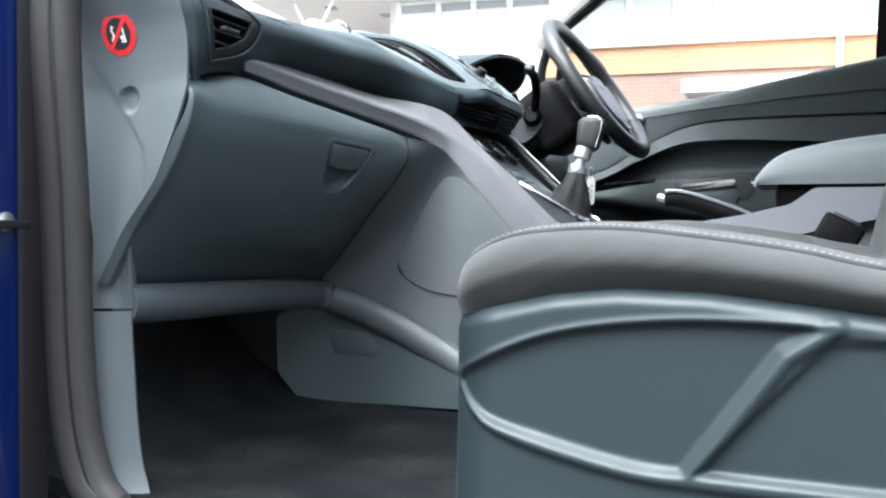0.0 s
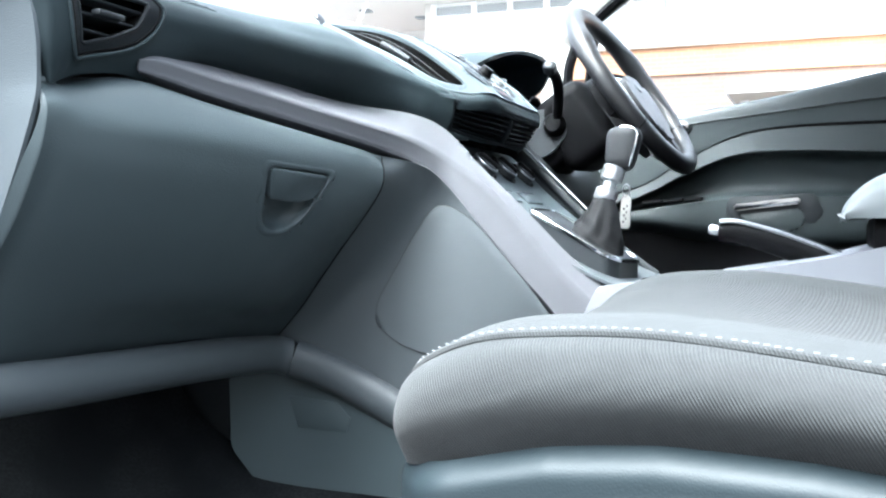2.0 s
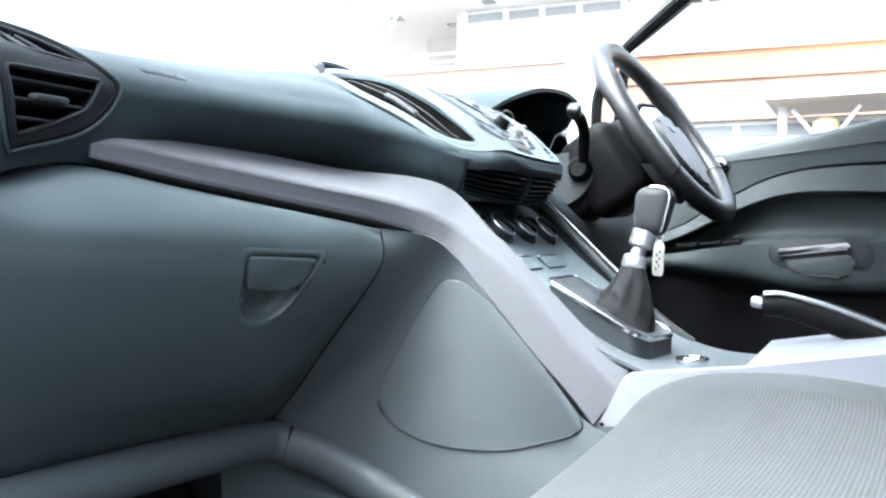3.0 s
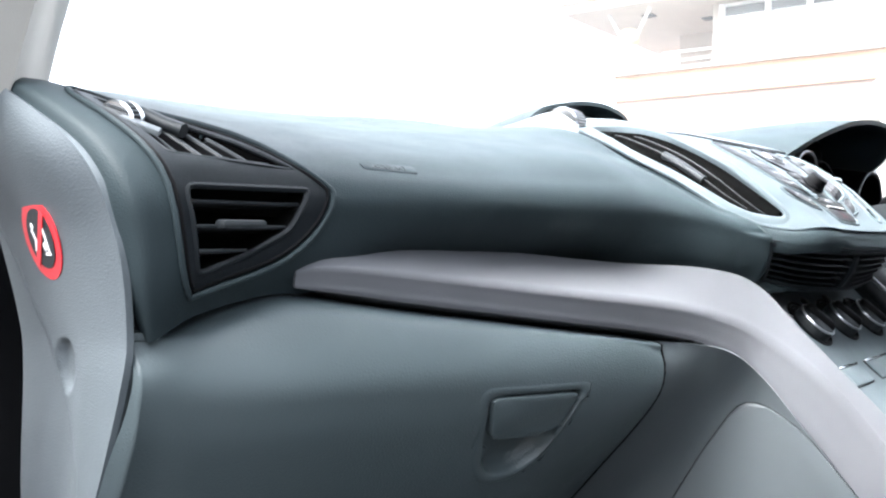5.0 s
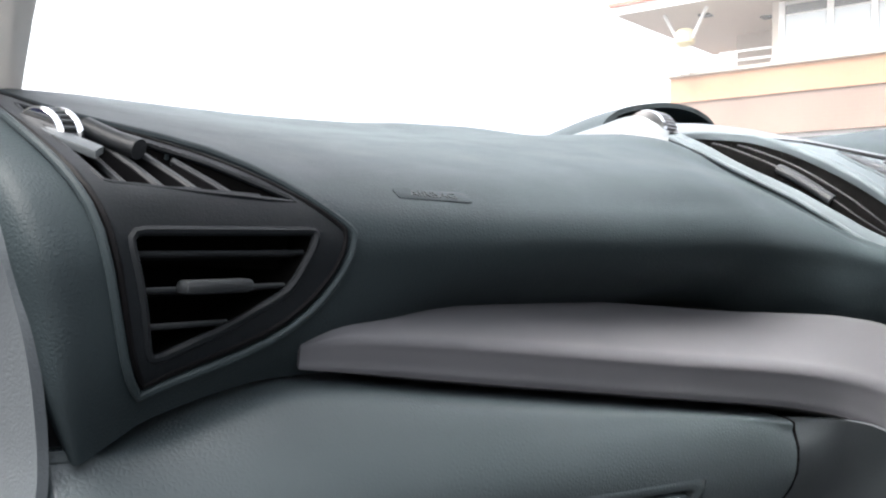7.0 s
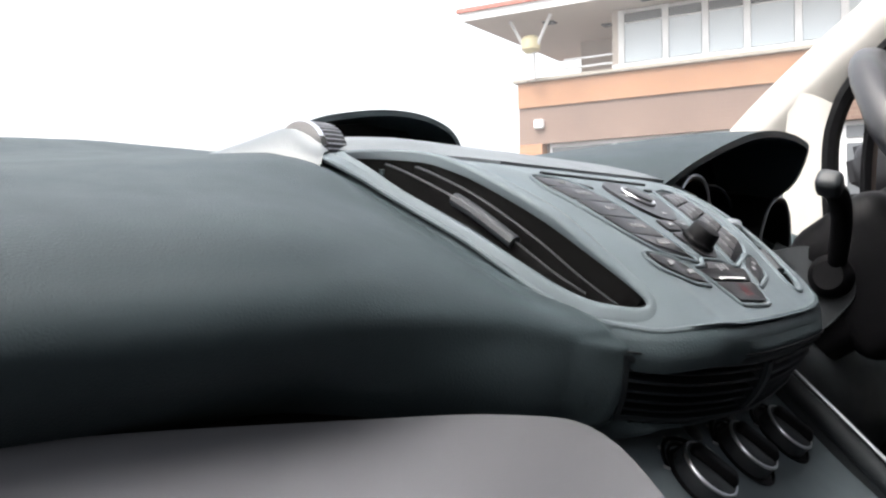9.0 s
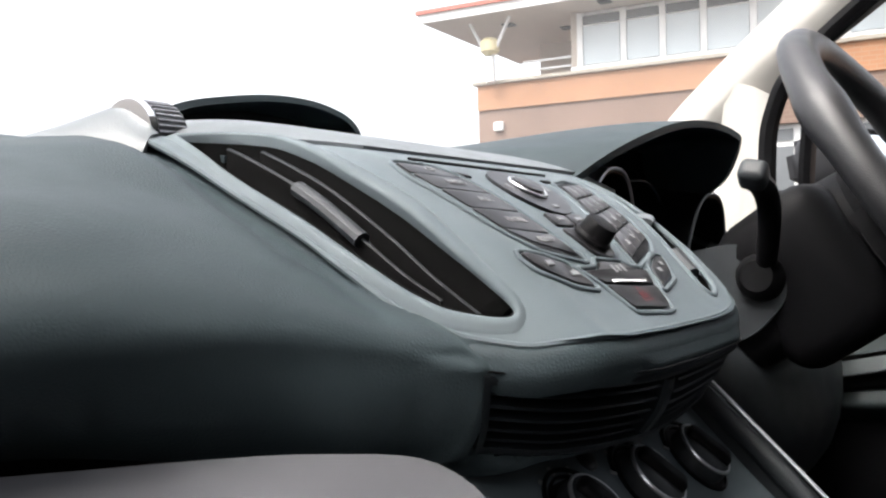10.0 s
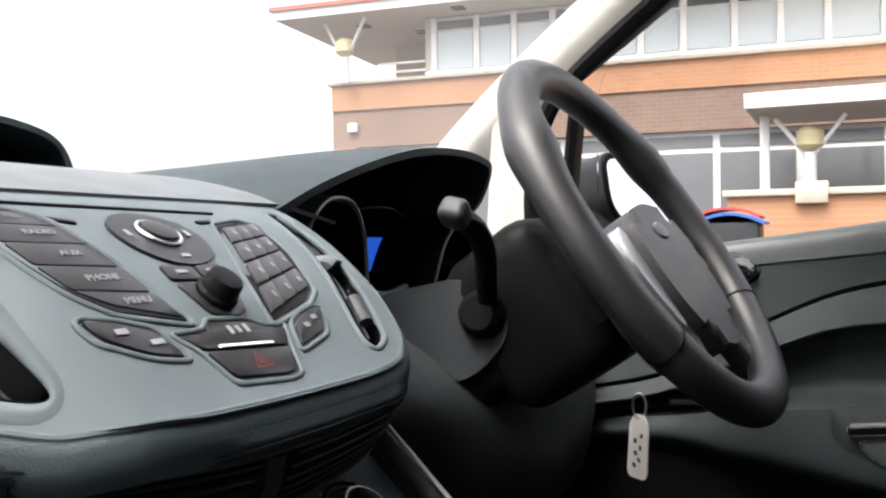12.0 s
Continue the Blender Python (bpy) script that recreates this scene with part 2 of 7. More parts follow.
BRICK_B = brick_material("brown_brick", (0.22, 0.15, 0.118), (0.20, 0.134, 0.105), (0.24, 0.184, 0.15))
UPVC = material("white_window_frame", (0.78, 0.78, 0.77), 0.45, var=0.04, scale=3)
STONE = material("stone_coping", (0.42, 0.38, 0.32), 0.85, var=0.2, scale=6, grain=0.5, grain_scale=90)
SOFFIT = material("soffit_render", (0.50, 0.44, 0.38), 0.8, var=0.1, scale=2.5)
ROOFRED = material("red_roof_edge", (0.35, 0.10, 0.07), 0.7, var=0.15, scale=4)
PANE = material("window_pane", (0.50, 0.55, 0.57), 0.08, var=0.25, scale=0.7, rough_var=0.03)
PANE_D = material("shop_window_pane", (0.15, 0.16, 0.17), 0.10, var=0.3, scale=0.8, rough_var=0.03)
LANTERN = material("amber_lantern", (0.62, 0.54, 0.32), 0.4, var=0.15, scale=8)
ASPHALT = material("asphalt", (0.05, 0.05, 0.052), 0.9, var=0.3, scale=1.5, grain=0.8, grain_scale=120)
HEADLINER = material("headliner_cloth", (0.50, 0.49, 0.46), 0.9, var=0.05, scale=12, grain=0.4)
BIN_RED = material("bin_red", (0.42, 0.05, 0.05), 0.5, var=0.1, scale=3)
BIN_BLUE = material("bin_blue", (0.03, 0.11, 0.38), 0.5, var=0.1, scale=3)
BODYSHELL = material("body_shell_black", (0.01, 0.01, 0.012), 0.5, var=0.1)


# ---- mesh helpers ----
V = Vector


def cr(pts, n):
    """Catmull-Rom through the points, n steps a span."""
    pts = [V(p) for p in pts]
    out = []
    for i in range(len(pts) - 1):
        a, b, c, d = pts[max(i - 1, 0)], pts[i], pts[i + 1], pts[min(i + 2, len(pts) - 1)]
        for k in range(n):
            t = k / n
            out.append(0.5 * ((2 * b) + (c - a) * t + (2 * a - 5 * b + 4 * c - d) * t * t + (3 * b - a - 3 * c + d) * t ** 3))
    out.append(pts[-1])
    return out


def net(rows, nu=6, nv=6):
    """A fine grid through a coarse one."""
    fine = [cr(r, nu) for r in rows]
    cols = [cr([r[i] for r in fine], nv) for i in range(len(fine[0]))]
    return [[cols[i][j] for i in range(len(cols))] for j in range(len(cols[0]))]


def thing(name, at, label="", category="", group="", kind=""):
    ob = new(name)
    ob.location = at
    ob.empty_display_size = 0.05
    return tagged(ob, label, category, group, kind)


def finish(name, bm, mat, sharp=35):
    me = bpy.data.meshes.new(name)
    bmesh.ops.recalc_face_normals(bm, faces=bm.faces)
    bm.to_mesh(me)
    bm.free()
    me.materials.append(mat)
    me.shade_smooth()
    me.set_sharp_from_angle(angle=radians(sharp))
    return me


def part(name, bm, mat, parent, label="", sharp=35):
    ob = new(name, finish(name, bm, mat, sharp))
    ob.parent = parent
    if parent and parent.type == "EMPTY":
        ob.matrix_parent_inverse = Matrix.Translation(-parent.location)
    if label:
        ob["label"] = label
    return ob


def solo(name, bm, mat, label="", category="", group="", kind="", sharp=35):
    return tagged(new(name, finish(name, bm, mat, sharp)), label, category, group, kind)


def sheet(G, thick=0.0, cut=None, away=None):
    """A surface through a grid; thick turns it into a shell on the side away from the point away."""
    bm = bmesh.new()
    vs = [[bm.verts.new(p) for p in r] for r in G]
    for j in range(len(G) - 1):
        for i in range(len(G[0]) - 1):
            c = (G[j][i] + G[j + 1][i + 1]) / 2
            if cut and cut(c):
                continue
            try:
                bm.faces.new((vs[j][i], vs[j][i + 1], vs[j + 1][i + 1], vs[j + 1][i]))
            except ValueError:
                pass
    if thick:
        bm.normal_update()
        shell(bm, G, vs, thick, away)
    return bm


def shell(bm, G, vs, thick, away):
    """Closes a sheet into a body of that thickness."""
    faces = list(bm.faces)
    sign = 1
    if away is not None:
        sign = -1 if sum(f.calc_area() * f.normal.dot((V(away) - f.calc_center_median()).normalized()) for f in faces) > 0 else 1
    low = {}
    for v in list(bm.verts):
        if v.link_faces:
            low[v] = bm.verts.new(v.co + v.normal * thick * sign)
    rim = [e for e in bm.edges if len(e.link_faces) == 1]
    for f in faces:
        bm.faces.new([low[v] for v in reversed(f.verts)])
    for e in rim:
        a, b = e.verts
        try:
            bm.faces.new((a, b, low[b], low[a]))
        except ValueError:
            pass


def sweep(path, prof, up=(0, 0, 1), closed=False, scale=None, cap=True):
    """A closed outline (across, up) carried along a path."""
    bm = bmesh.new()
    path = [V(p) for p in path]
    rings = []
    n = len(path)
    for i, p in enumerate(path):
        t = path[(i + 1) % n] - path[i - 1] if closed else path[min(i + 1, n - 1)] - path[max(i - 1, 0)]
        t.normalize()
        side = t.cross(V(up))
        side.normalize()
        u = side.cross(t)
        s = scale(i / (n - 1)) if scale else 1
        rings.append([bm.verts.new(p + side * a * s + u * b * s) for a, b in prof])
    m = len(prof)
    for i in range(n if closed else n - 1):
        r, q = rings[i], rings[(i + 1) % n]
        for k in range(m):
            bm.faces.new((r[k], r[(k + 1) % m], q[(k + 1) % m], q[k]))
    if not closed and cap:
        bm.faces.new(rings[0][::-1])
        bm.faces.new(rings[-1])
    return bm


def ring2(rx, ry, n=12, a0=0):
    return [(rx * math.cos(a0 + 2 * math.pi * k / n), ry * math.sin(a0 + 2 * math.pi * k / n)) for k in range(n)]


def tube(path, r, n=10, closed=False, up=(0, 0, 1), scale=None):
    return sweep(path, ring2(r, r, n), up, closed, scale)


def rbox(size, bevel=0.0, seg=2, m=None):
    bm = bmesh.new()
    bmesh.ops.create_cube(bm, size=1, matrix=Matrix.Diagonal((*size, 1)))
    if bevel:
        bmesh.ops.bevel(bm, geom=bm.edges[:], offset=bevel, segments=seg, affect="EDGES", profile=0.5)
    if m is not None:
        bm.transform(m)
    return bm


def box_at(x0, x1, y0, y1, z0, z1, bevel=0.0, seg=2, m=None):
    bm = rbox((x1 - x0, y1 - y0, z1 - z0), bevel, seg)
    bm.transform(Matrix.Translation(((x0 + x1) / 2, (y0 + y1) / 2, (z0 + z1) / 2)))
    if m is not None:
        bm.transform(m)
    return bm


def lathe(prof, m=None, n=32):
    """Turned about z: prof is (radius, height) from bottom to top."""
    bm = bmesh.new()
    rings = [[bm.verts.new((r * math.cos(2 * math.pi * k / n), r * math.sin(2 * math.pi * k / n), z)) for k in range(n)] for r, z in prof]
    for a, b in zip(rings, rings[1:]):
        for k in range(n):
            bm.faces.new((a[k], a[(k + 1) % n], b[(k + 1) % n], b[k]))
    bm.faces.new(rings[0][::-1])
    bm.faces.new(rings[-1])
    if m is not None:
        bm.transform(m)
    return bm


def slab(loop, off, bevel=0.0, seg=2):
    """A plate: the outline loop, pushed by off, with its outer edge rounded."""
    bm = bmesh.new()
    off = V(off)
    a = [bm.verts.new(V(p)) for p in loop]
    b = [bm.verts.new(V(p) + off) for p in loop]
    n = len(loop)
    bm.faces.new(a[::-1])
    top = bm.faces.new(b)
    for k in range(n):
        bm.faces.new((a[k], a[(k + 1) % n], b[(k + 1) % n], b[k]))
    if bevel:
        bmesh.ops.bevel(bm, geom=list(top.edges), offset=bevel, segments=seg, affect="EDGES", profile=0.5)
    return bm


def rounded(poly, r, n=4):
    """A 2D outline with its corners rounded by r."""
    out = []
    k = len(poly)
    for i in range(k):
        p, q, s = V((*poly[i - 1], 0)), V((*poly[i], 0)), V((*poly[(i + 1) % k], 0))
        a, b = (p - q), (s - q)
        ra = min(r, a.length * 0.45, b.length * 0.45)
        a, b = q + a.normalized() * ra, q + b.normalized() * ra
        for j in range(n + 1):
            t = j / n
            c = a * (1 - t) ** 2 + q * 2 * t * (1 - t) + b * t * t
            out.append((c.x, c.y))
    return out


def inside(x, y, poly):
    hit = False
    for i in range(len(poly)):
        (x0, y0), (x1, y1) = poly[i - 1], poly[i]
        if (y0 > y) != (y1 > y) and x < (x1 - x0) * (y - y0) / (y1 - y0) + x0:
            hit = not hit
    return hit


def frame_of(p, z, x=(1, 0, 0)):
    """A pose at p whose z points along z."""
    z = V(z).normalized()
    y = z.cross(V(x)).normalized()
    x = y.cross(z)
    m = Matrix((x, y, z)).transposed().to_4x4()
    m.translation = p
    return m


def text_mesh(s, size, m, depth=0.0004):
    c = bpy.data.curves.new("txt", "FONT")
    c.body, c.size, c.align_x, c.align_y, c.extrude, c.resolution_u = s, size, "CENTER", "CENTER", depth, 2
    ob = bpy.data.objects.new("txt", c)
    me = ob.to_mesh()
    bm = bmesh.new()
    bm.from_mesh(me)
    ob.to_mesh_clear()
    bpy.data.objects.remove(ob)
    bm.transform(m)
    return bm


# ---- setting: ground, car shell ----
def ground():
    bm = bmesh.new()
    bmesh.ops.create_grid(bm, x_segments=40, y_segments=40, size=400)
    solo("ground", bm, ASPHALT, "worn grey asphalt of the car park", "ground", kind="structure")


ground()


def sky_block_wall():
    """A plain unseen wall, added to block low sky light on the passenger side."""
    bm = box_at(-5.5, -5.2, -14, 9, 0, 3.4, 0.01)
    solo("wall_sky_block", bm, SOFFIT, "plain beige wall added out of view to block low sky light", "wall", kind="structure")


sky_block_wall()

# the dashboard's upper pad: sections across the car, each from the windscreen back, over the fold, to the trim
PY = [-0.07, -0.045, -0.021, 0.0, 0.02, 0.05, 0.08, 0.11, 0.14, 0.2, 0.3]
PZ = [0.97, 0.998, 1.018, 1.037, 1.055, 1.077, 1.094, 1.105, 1.111, 1.118, 1.127]
_f = cr([(y, z, 0) for y, z in zip(PY, PZ)], 8)
FY, FZ = [p.x for p in _f], [p.y for p in _f]
_k = cr([(-0.06, 17.2, 0), (-0.03, 17.2, 0), (0.0, 16.8, 0), (0.03, 14.0, 0), (0.06, 11.3, 0), (0.09, 9.9, 0), (0.12, 8.6, 0), (0.15, 6.3, 0), (0.18, 3.3, 0), (0.215, 0.6, 0), (0.25, 0, 0)], 8)
KY, KK = [p.x for p in _k], [p.y for p in _k]


def pz(x, y):
    """Height of the centre panel's face."""
    d = max(0.0, abs(x) - 0.10)
    k = float(np.interp(y, KY, KK)) if x < 0 else 3 * min(1.0, max(0.0, 1 - y / 0.13))
    return float(np.interp(y, FY, FZ)) - k * d * d


def on_panel(x, y, h=0.0):
    e = 0.002
    n = V((-(pz(x + e, y) - pz(x - e, y)) / (2 * e), -(pz(x, y + e) - pz(x, y - e)) / (2 * e), 1)).normalized()
    return V((x, y, pz(x, y))) + n * h


def pad_side(x, f, top=1.137, up=0.0, c=0.4):
    """Passenger side section; f: how far back the fold lies."""
    return [(x, 0.80, top - 0.022), (x, 0.53, top), (x, 0.38, top - 0.024), (x, 0.25, 1.086 + up), (x, f + 0.055, 1.062 + up * 0.6), (x, f + 0.014, 1.043 + up * 0.2),
            (x, f + 0.002, 1.026 + 0.002 * c), (x, f + 0.004 + 0.007 * c, 1.008 + 0.004 * c), (x, f + 0.014 + 0.017 * c, 0.993 + 0.004 * c), (x, f + 0.036 + 0.022 * c, 0.978 + 0.006 * c)]


OUT = [(-0.166, 0.218), (-0.1650, 0.16), (-0.1658, 0.107), (-0.1660, 0.074), (-0.1625, 0.048), (-0.154, 0.024), (-0.144, 0.006), (-0.130, -0.0135), (-0.106, -0.0285), (-0.06, -0.032),
       (0.0, -0.033), (0.06, -0.0325), (0.10, -0.027), (0.128, -0.012), (0.145, 0.006), (0.158, 0.03), (0.172, 0.08), (0.178, 0.1215)]
OUT = [(p.x, p.y) for p in cr([(*q, 0) for q in OUT], 4)] + [(0.14, 0.122), (0.08, 0.122), (0.0, 0.122), (-0.085, 0.122), (-0.095, 0.150), (-0.106, 0.178), (-0.128, 0.208), (-0.150, 0.226)]


_fr = sorted((x, y) for x, y in OUT if y < 0.10)
FRONT_X, FRONT_Y = [p[0] for p in _fr], [p[1] for p in _fr]


def pad_mid(x):
    """Section under the centre panel: along its face, round the nose and under."""
    yf = float(np.interp(x, FRONT_X, FRONT_Y))
    zf = pz(x, yf)
    c = min(yf - 0.0045, float(np.interp(x, [-0.175, -0.159, -0.148, -0.138, -0.125], [0.0235, 0.0155, 0.0085, 0.05, 0.05])))
    d, b = yf - 0.0045 - c, 0.006 * max(0.0, min(1.0, (-0.11 - x) / 0.035))
    return [(x, 0.80, 1.128), (x, 0.53, 1.150), (x, 0.36, 1.128), (x, 0.2, pz(x, 0.2) - 0.006), (x, 0.12, pz(x, 0.12) - 0.0055), (x, yf + 0.012, pz(x, yf + 0.012) - 0.0045),
            (x, c + 0.0032, zf - 0.0048 - 0.12 * d), (x, c - 0.0006, zf - 0.0150 - 0.12 * d), (x, c + 0.0065 + b, zf - 0.040 - 0.1 * d), (x, c + 0.034, zf - 0.062)]


PAD_ROWS = [
    [(-0.747, 0.80, 1.06), (-0.747, 0.53, 1.075), (-0.747, 0.38, 1.085), (-0.746, 0.25, 1.088), (-0.746, 0.19, 1.066), (-0.744, 0.150, 1.040),
     (-0.740, 0.130, 1.020), (-0.734, 0.125, 0.995), (-0.727, 0.125, 0.97), (-0.715, 0.130, 0.944)],
    [(-0.742, 0.80, 1.09), (-0.742, 0.53, 1.10), (-0.742, 0.38, 1.10), (-0.742, 0.25, 1.096), (-0.742, 0.174, 1.072), (-0.738, 0.132, 1.048),
     (-0.733, 0.113, 1.024), (-0.727, 0.110, 0.998), (-0.722, 0.113, 0.97), (-0.714, 0.122, 0.942)],
    [(-0.720, 0.80, 1.098), (-0.720, 0.53, 1.108), (-0.720, 0.38, 1.106), (-0.720, 0.25, 1.098), (-0.720, 0.178, 1.076), (-0.718, 0.132, 1.052),
     (-0.714, 0.113, 1.026), (-0.710, 0.110, 0.998), (-0.706, 0.113, 0.972), (-0.70, 0.124, 0.948)],
    [(-0.69, 0.80, 1.105), (-0.69, 0.53, 1.120), (-0.69, 0.38, 1.110), (-0.69, 0.25, 1.093), (-0.69, 0.175, 1.072), (-0.69, 0.130, 1.050),
     (-0.69, 0.116, 1.032), (-0.688, 0.113, 1.004), (-0.684, 0.116, 0.978), (-0.68, 0.128, 0.955)],
    [(-0.64, 0.80, 1.112), (-0.64, 0.53, 1.132), (-0.64, 0.38, 1.114), (-0.64, 0.25, 1.088), (-0.64, 0.17, 1.068), (-0.64, 0.131, 1.050),
     (-0.64, 0.116, 1.030), (-0.64, 0.113, 1.006), (-0.638, 0.117, 0.982), (-0.635, 0.13, 0.963)],
    pad_side(-0.585, 0.108, c=0.0)[:8] + [(-0.583, 0.119, 0.986), (-0.58, 0.134, 0.964)], pad_side(-0.53, 0.100, up=0.001, c=0.2), pad_side(-0.47, 0.0905, up=0.004), pad_side(-0.40, 0.080, 1.138, 0.009), pad_side(-0.30, 0.062, 1.142, 0.018),
    [(-0.23, 0.80, 1.124), (-0.23, 0.53, 1.147), (-0.23, 0.38, 1.126), (-0.23, 0.22, 1.107), (-0.23, 0.14, 1.080), (-0.23, 0.085, 1.054),
     (-0.23, 0.053, 1.029), (-0.23, 0.048, 1.008), (-0.23, 0.047, 0.985), (-0.23, 0.058, 0.965)],
    [(-0.195, 0.80, 1.126), (-0.195, 0.53, 1.149), (-0.195, 0.37, 1.126), (-0.195, 0.21, 1.112), (-0.195, 0.13, 1.074), (-0.195, 0.072, 1.043),
     (-0.195, 0.0375, 1.020), (-0.195, 0.034, 1.001), (-0.195, 0.037, 0.977), (-0.195, 0.046, 0.956)],
    [(-0.175, 0.80, 1.127), (-0.175, 0.53, 1.150), (-0.175, 0.36, 1.127), (-0.175, 0.21, 1.113), (-0.175, 0.13, 1.070), (-0.175, 0.065, 1.034),
     (-0.175, 0.0265, 1.013), (-0.175, 0.0230, 0.996), (-0.174, 0.0285, 0.970), (-0.173, 0.039, 0.950)],
    *[pad_mid(x) for x in (-0.159, -0.152, -0.145, -0.138, -0.131, -0.125, -0.118, -0.11, -0.10, -0.085, -0.065, -0.035, 0.0, 0.035, 0.065, 0.085, 0.10, 0.11, 0.118, 0.125, 0.132, 0.1385, 0.145, 0.152, 0.160)],
    [(0.176, 0.80, 1.128), (0.176, 0.53, 1.150), (0.176, 0.36, 1.126), (0.176, 0.21, 1.110), (0.176, 0.14, 1.100), (0.176, 0.105, 1.086),
     (0.178, 0.075, 1.050), (0.176, 0.058, 1.008), (0.172, 0.060, 0.978), (0.165, 0.075, 0.952)],
    [(0.20, 0.80, 1.128), (0.20, 0.53, 1.150), (0.20, 0.36, 1.13), (0.20, 0.21, 1.10), (0.20, 0.16, 1.085), (0.200, 0.135, 1.066),
     (0.198, 0.11, 1.030), (0.195, 0.09, 0.996), (0.19, 0.09, 0.97), (0.18, 0.10, 0.95)],
]
# openings: passenger vent in (x, z), centre vents in (x, y)
PV_LOW = [(-0.700, 1.031), (-0.692, 0.974), (-0.660, 0.986), (-0.625, 1.003), (-0.614, 1.022), (-0.612, 1.031)]
PV_TOP = [(-0.712, 0.192), (-0.712, 0.150), (-0.704, 0.124), (-0.620, 0.121), (-0.650, 0.142), (-0.685, 0.177)]
CV = [(-0.1505, 0.204), (-0.1575, 0.161), (-0.1603, 0.114), (-0.1608, 0.076), (-0.1575, 0.0514), (-0.1525, 0.0345), (-0.1480, 0.0238), (-0.1405, 0.0115), (-0.1335, 0.0030),
      (-0.1311, 0.0045), (-0.1332, 0.0187), (-0.1366, 0.0477), (-0.1373, 0.089), (-0.1302, 0.1316), (-0.1235, 0.161), (-0.1310, 0.188)]
CVR = [(0.152, 0.098), (0.147, 0.060), (0.138, 0.033), (0.121, 0.006), (0.107, -0.0115), (0.097, -0.0180), (0.081, -0.0215), (0.0765, -0.015), (0.083, -0.003), (0.096, 0.017), (0.106, 0.033), (0.119, 0.060), (0.136, 0.097)]


NOSE_T = cr([(-0.150, 0.0065, 0.995), (-0.120, -0.0170, 0.990), (-0.070, -0.0335, 0.987), (-0.019, -0.0370, 0.986), (0.040, -0.0370, 0.986), (0.090, -0.0330, 0.987), (0.132, -0.010, 0.990)], 6)
NOSE_B = cr([(-0.142, 0.0170, 0.961), (-0.100, 0.001, 0.953), (-0.045, -0.011, 0.949), (0.0, -0.0145, 0.948), (0.050, -0.0140, 0.951), (0.0895, -0.0115, 0.956), (0.125, 0.003, 0.962)], 6)


def nose_point(f, s, h=0.0):
    """A place on the vent under the nose: f across the car, s from its upper edge down, h proud of it."""
    k = min(len(NOSE_T) - 1.0001, max(0.0, f * (len(NOSE_T) - 1)))
    i = int(k)
    t, b = NOSE_T[i].lerp(NOSE_T[i + 1], k - i), NOSE_B[i].lerp(NOSE_B[i + 1], k - i)
    n = V((1.6 * (f - 0.5) ** 3 * 4, -0.85, -0.5)).normalized()
    return t.lerp(b, s) + V(((f - max(0, min(1, f))) * 0.27, 0, 0)) + n * (h + 0.0035 * math.sin(math.pi * max(0, min(1, s))))


def in_nose(c):
    if not (-0.149 < c.x < 0.128 and c.y < 0.05 and c.z < 1.0):
        return False
    zt = float(np.interp(c.x, [p.x for p in NOSE_T], [p.z for p in NOSE_T]))
    zb = float(np.interp(c.x, [p.x for p in NOSE_B], [p.z for p in NOSE_B]))
    return zb - 0.001 < c.z < zt - 0.0005


def pad_cut(c):
    if in_nose(c):
        return True
    if c.x < -0.59 and c.y < 0.13 and c.z < 1.034 and off_poly(c.x, c.z, PV_LOW) < 0.004:
        return True
    if c.x < -0.6 and c.z > 1.0375 and off_poly(c.x, c.y, PV_TOP) < 0.003:
        return True
    return c.z > 1.0 and abs(c.x) < 0.2 and min(off_poly(c.x, c.y, CV), off_poly(c.x, c.y, CVR)) < 0.003


dash = thing("dashboard", (0, 0.4, 1.0), "charcoal soft-touch car dashboard with grey trim and centre stack", "dashboard")
padG = net(PAD_ROWS, 8, 7)
def off_poly(x, y, poly):
    """How far a point lies outside an outline."""
    if inside(x, y, poly):
        return 0.0
    best = 9.0
    for (x0, y0), (x1, y1) in zip(poly, poly[1:] + poly[:1]):
        d = (x1 - x0) ** 2 + (y1 - y0) ** 2
        t = max(0, min(1, ((x - x0) * (x1 - x0) + (y - y0) * (y1 - y0)) / d))
        best = min(best, math.hypot(x - x0 - t * (x1 - x0), y - y0 - t * (y1 - y0)))
    return best


# the pad dips to carry the centre panel
_lf = sorted((y, x) for x, y in OUT if x < -0.10 and y < 0.22 and not (x > -0.145 and y > 0.1))
LEFT_Y, LEFT_X = [p[0] for p in _lf], [p[1] for p in _lf]
for r in padG:
    for i, p in enumerate(r):
        if -0.30 < p.x < 0.21 and p.y < 0.30 and i < 45 and p.y > float(np.interp(p.x, FRONT_X, FRONT_Y)) + 0.006:
            w = max(0.0, 1 - off_poly(p.x, p.y, OUT) / 0.030)
            w = w * w * (3 - 2 * w)
            p.z += (pz(max(float(np.interp(p.y, LEFT_Y, LEFT_X)), min(0.185, p.x)), p.y) - 0.0075 - p.z) * w
# even out the corner between the passenger side and the nose
for _ in range(40):
    for i in range(42, len(padG[0])):
        for j in range(3, len(padG) - 3):
            a, p, b = padG[j - 1][i], padG[j][i], padG[j + 1][i]
            k = 0.5 * min(1.0, (i - 41) / 8) * max(0.0, min(1.0, (p.x + 0.29) / 0.04, (-0.150 - p.x) / 0.02))
            if k > 0:
                p.y += k * ((a.y + b.y) / 2 - p.y)
                p.z += k * ((a.z + b.z) / 2 - p.z)
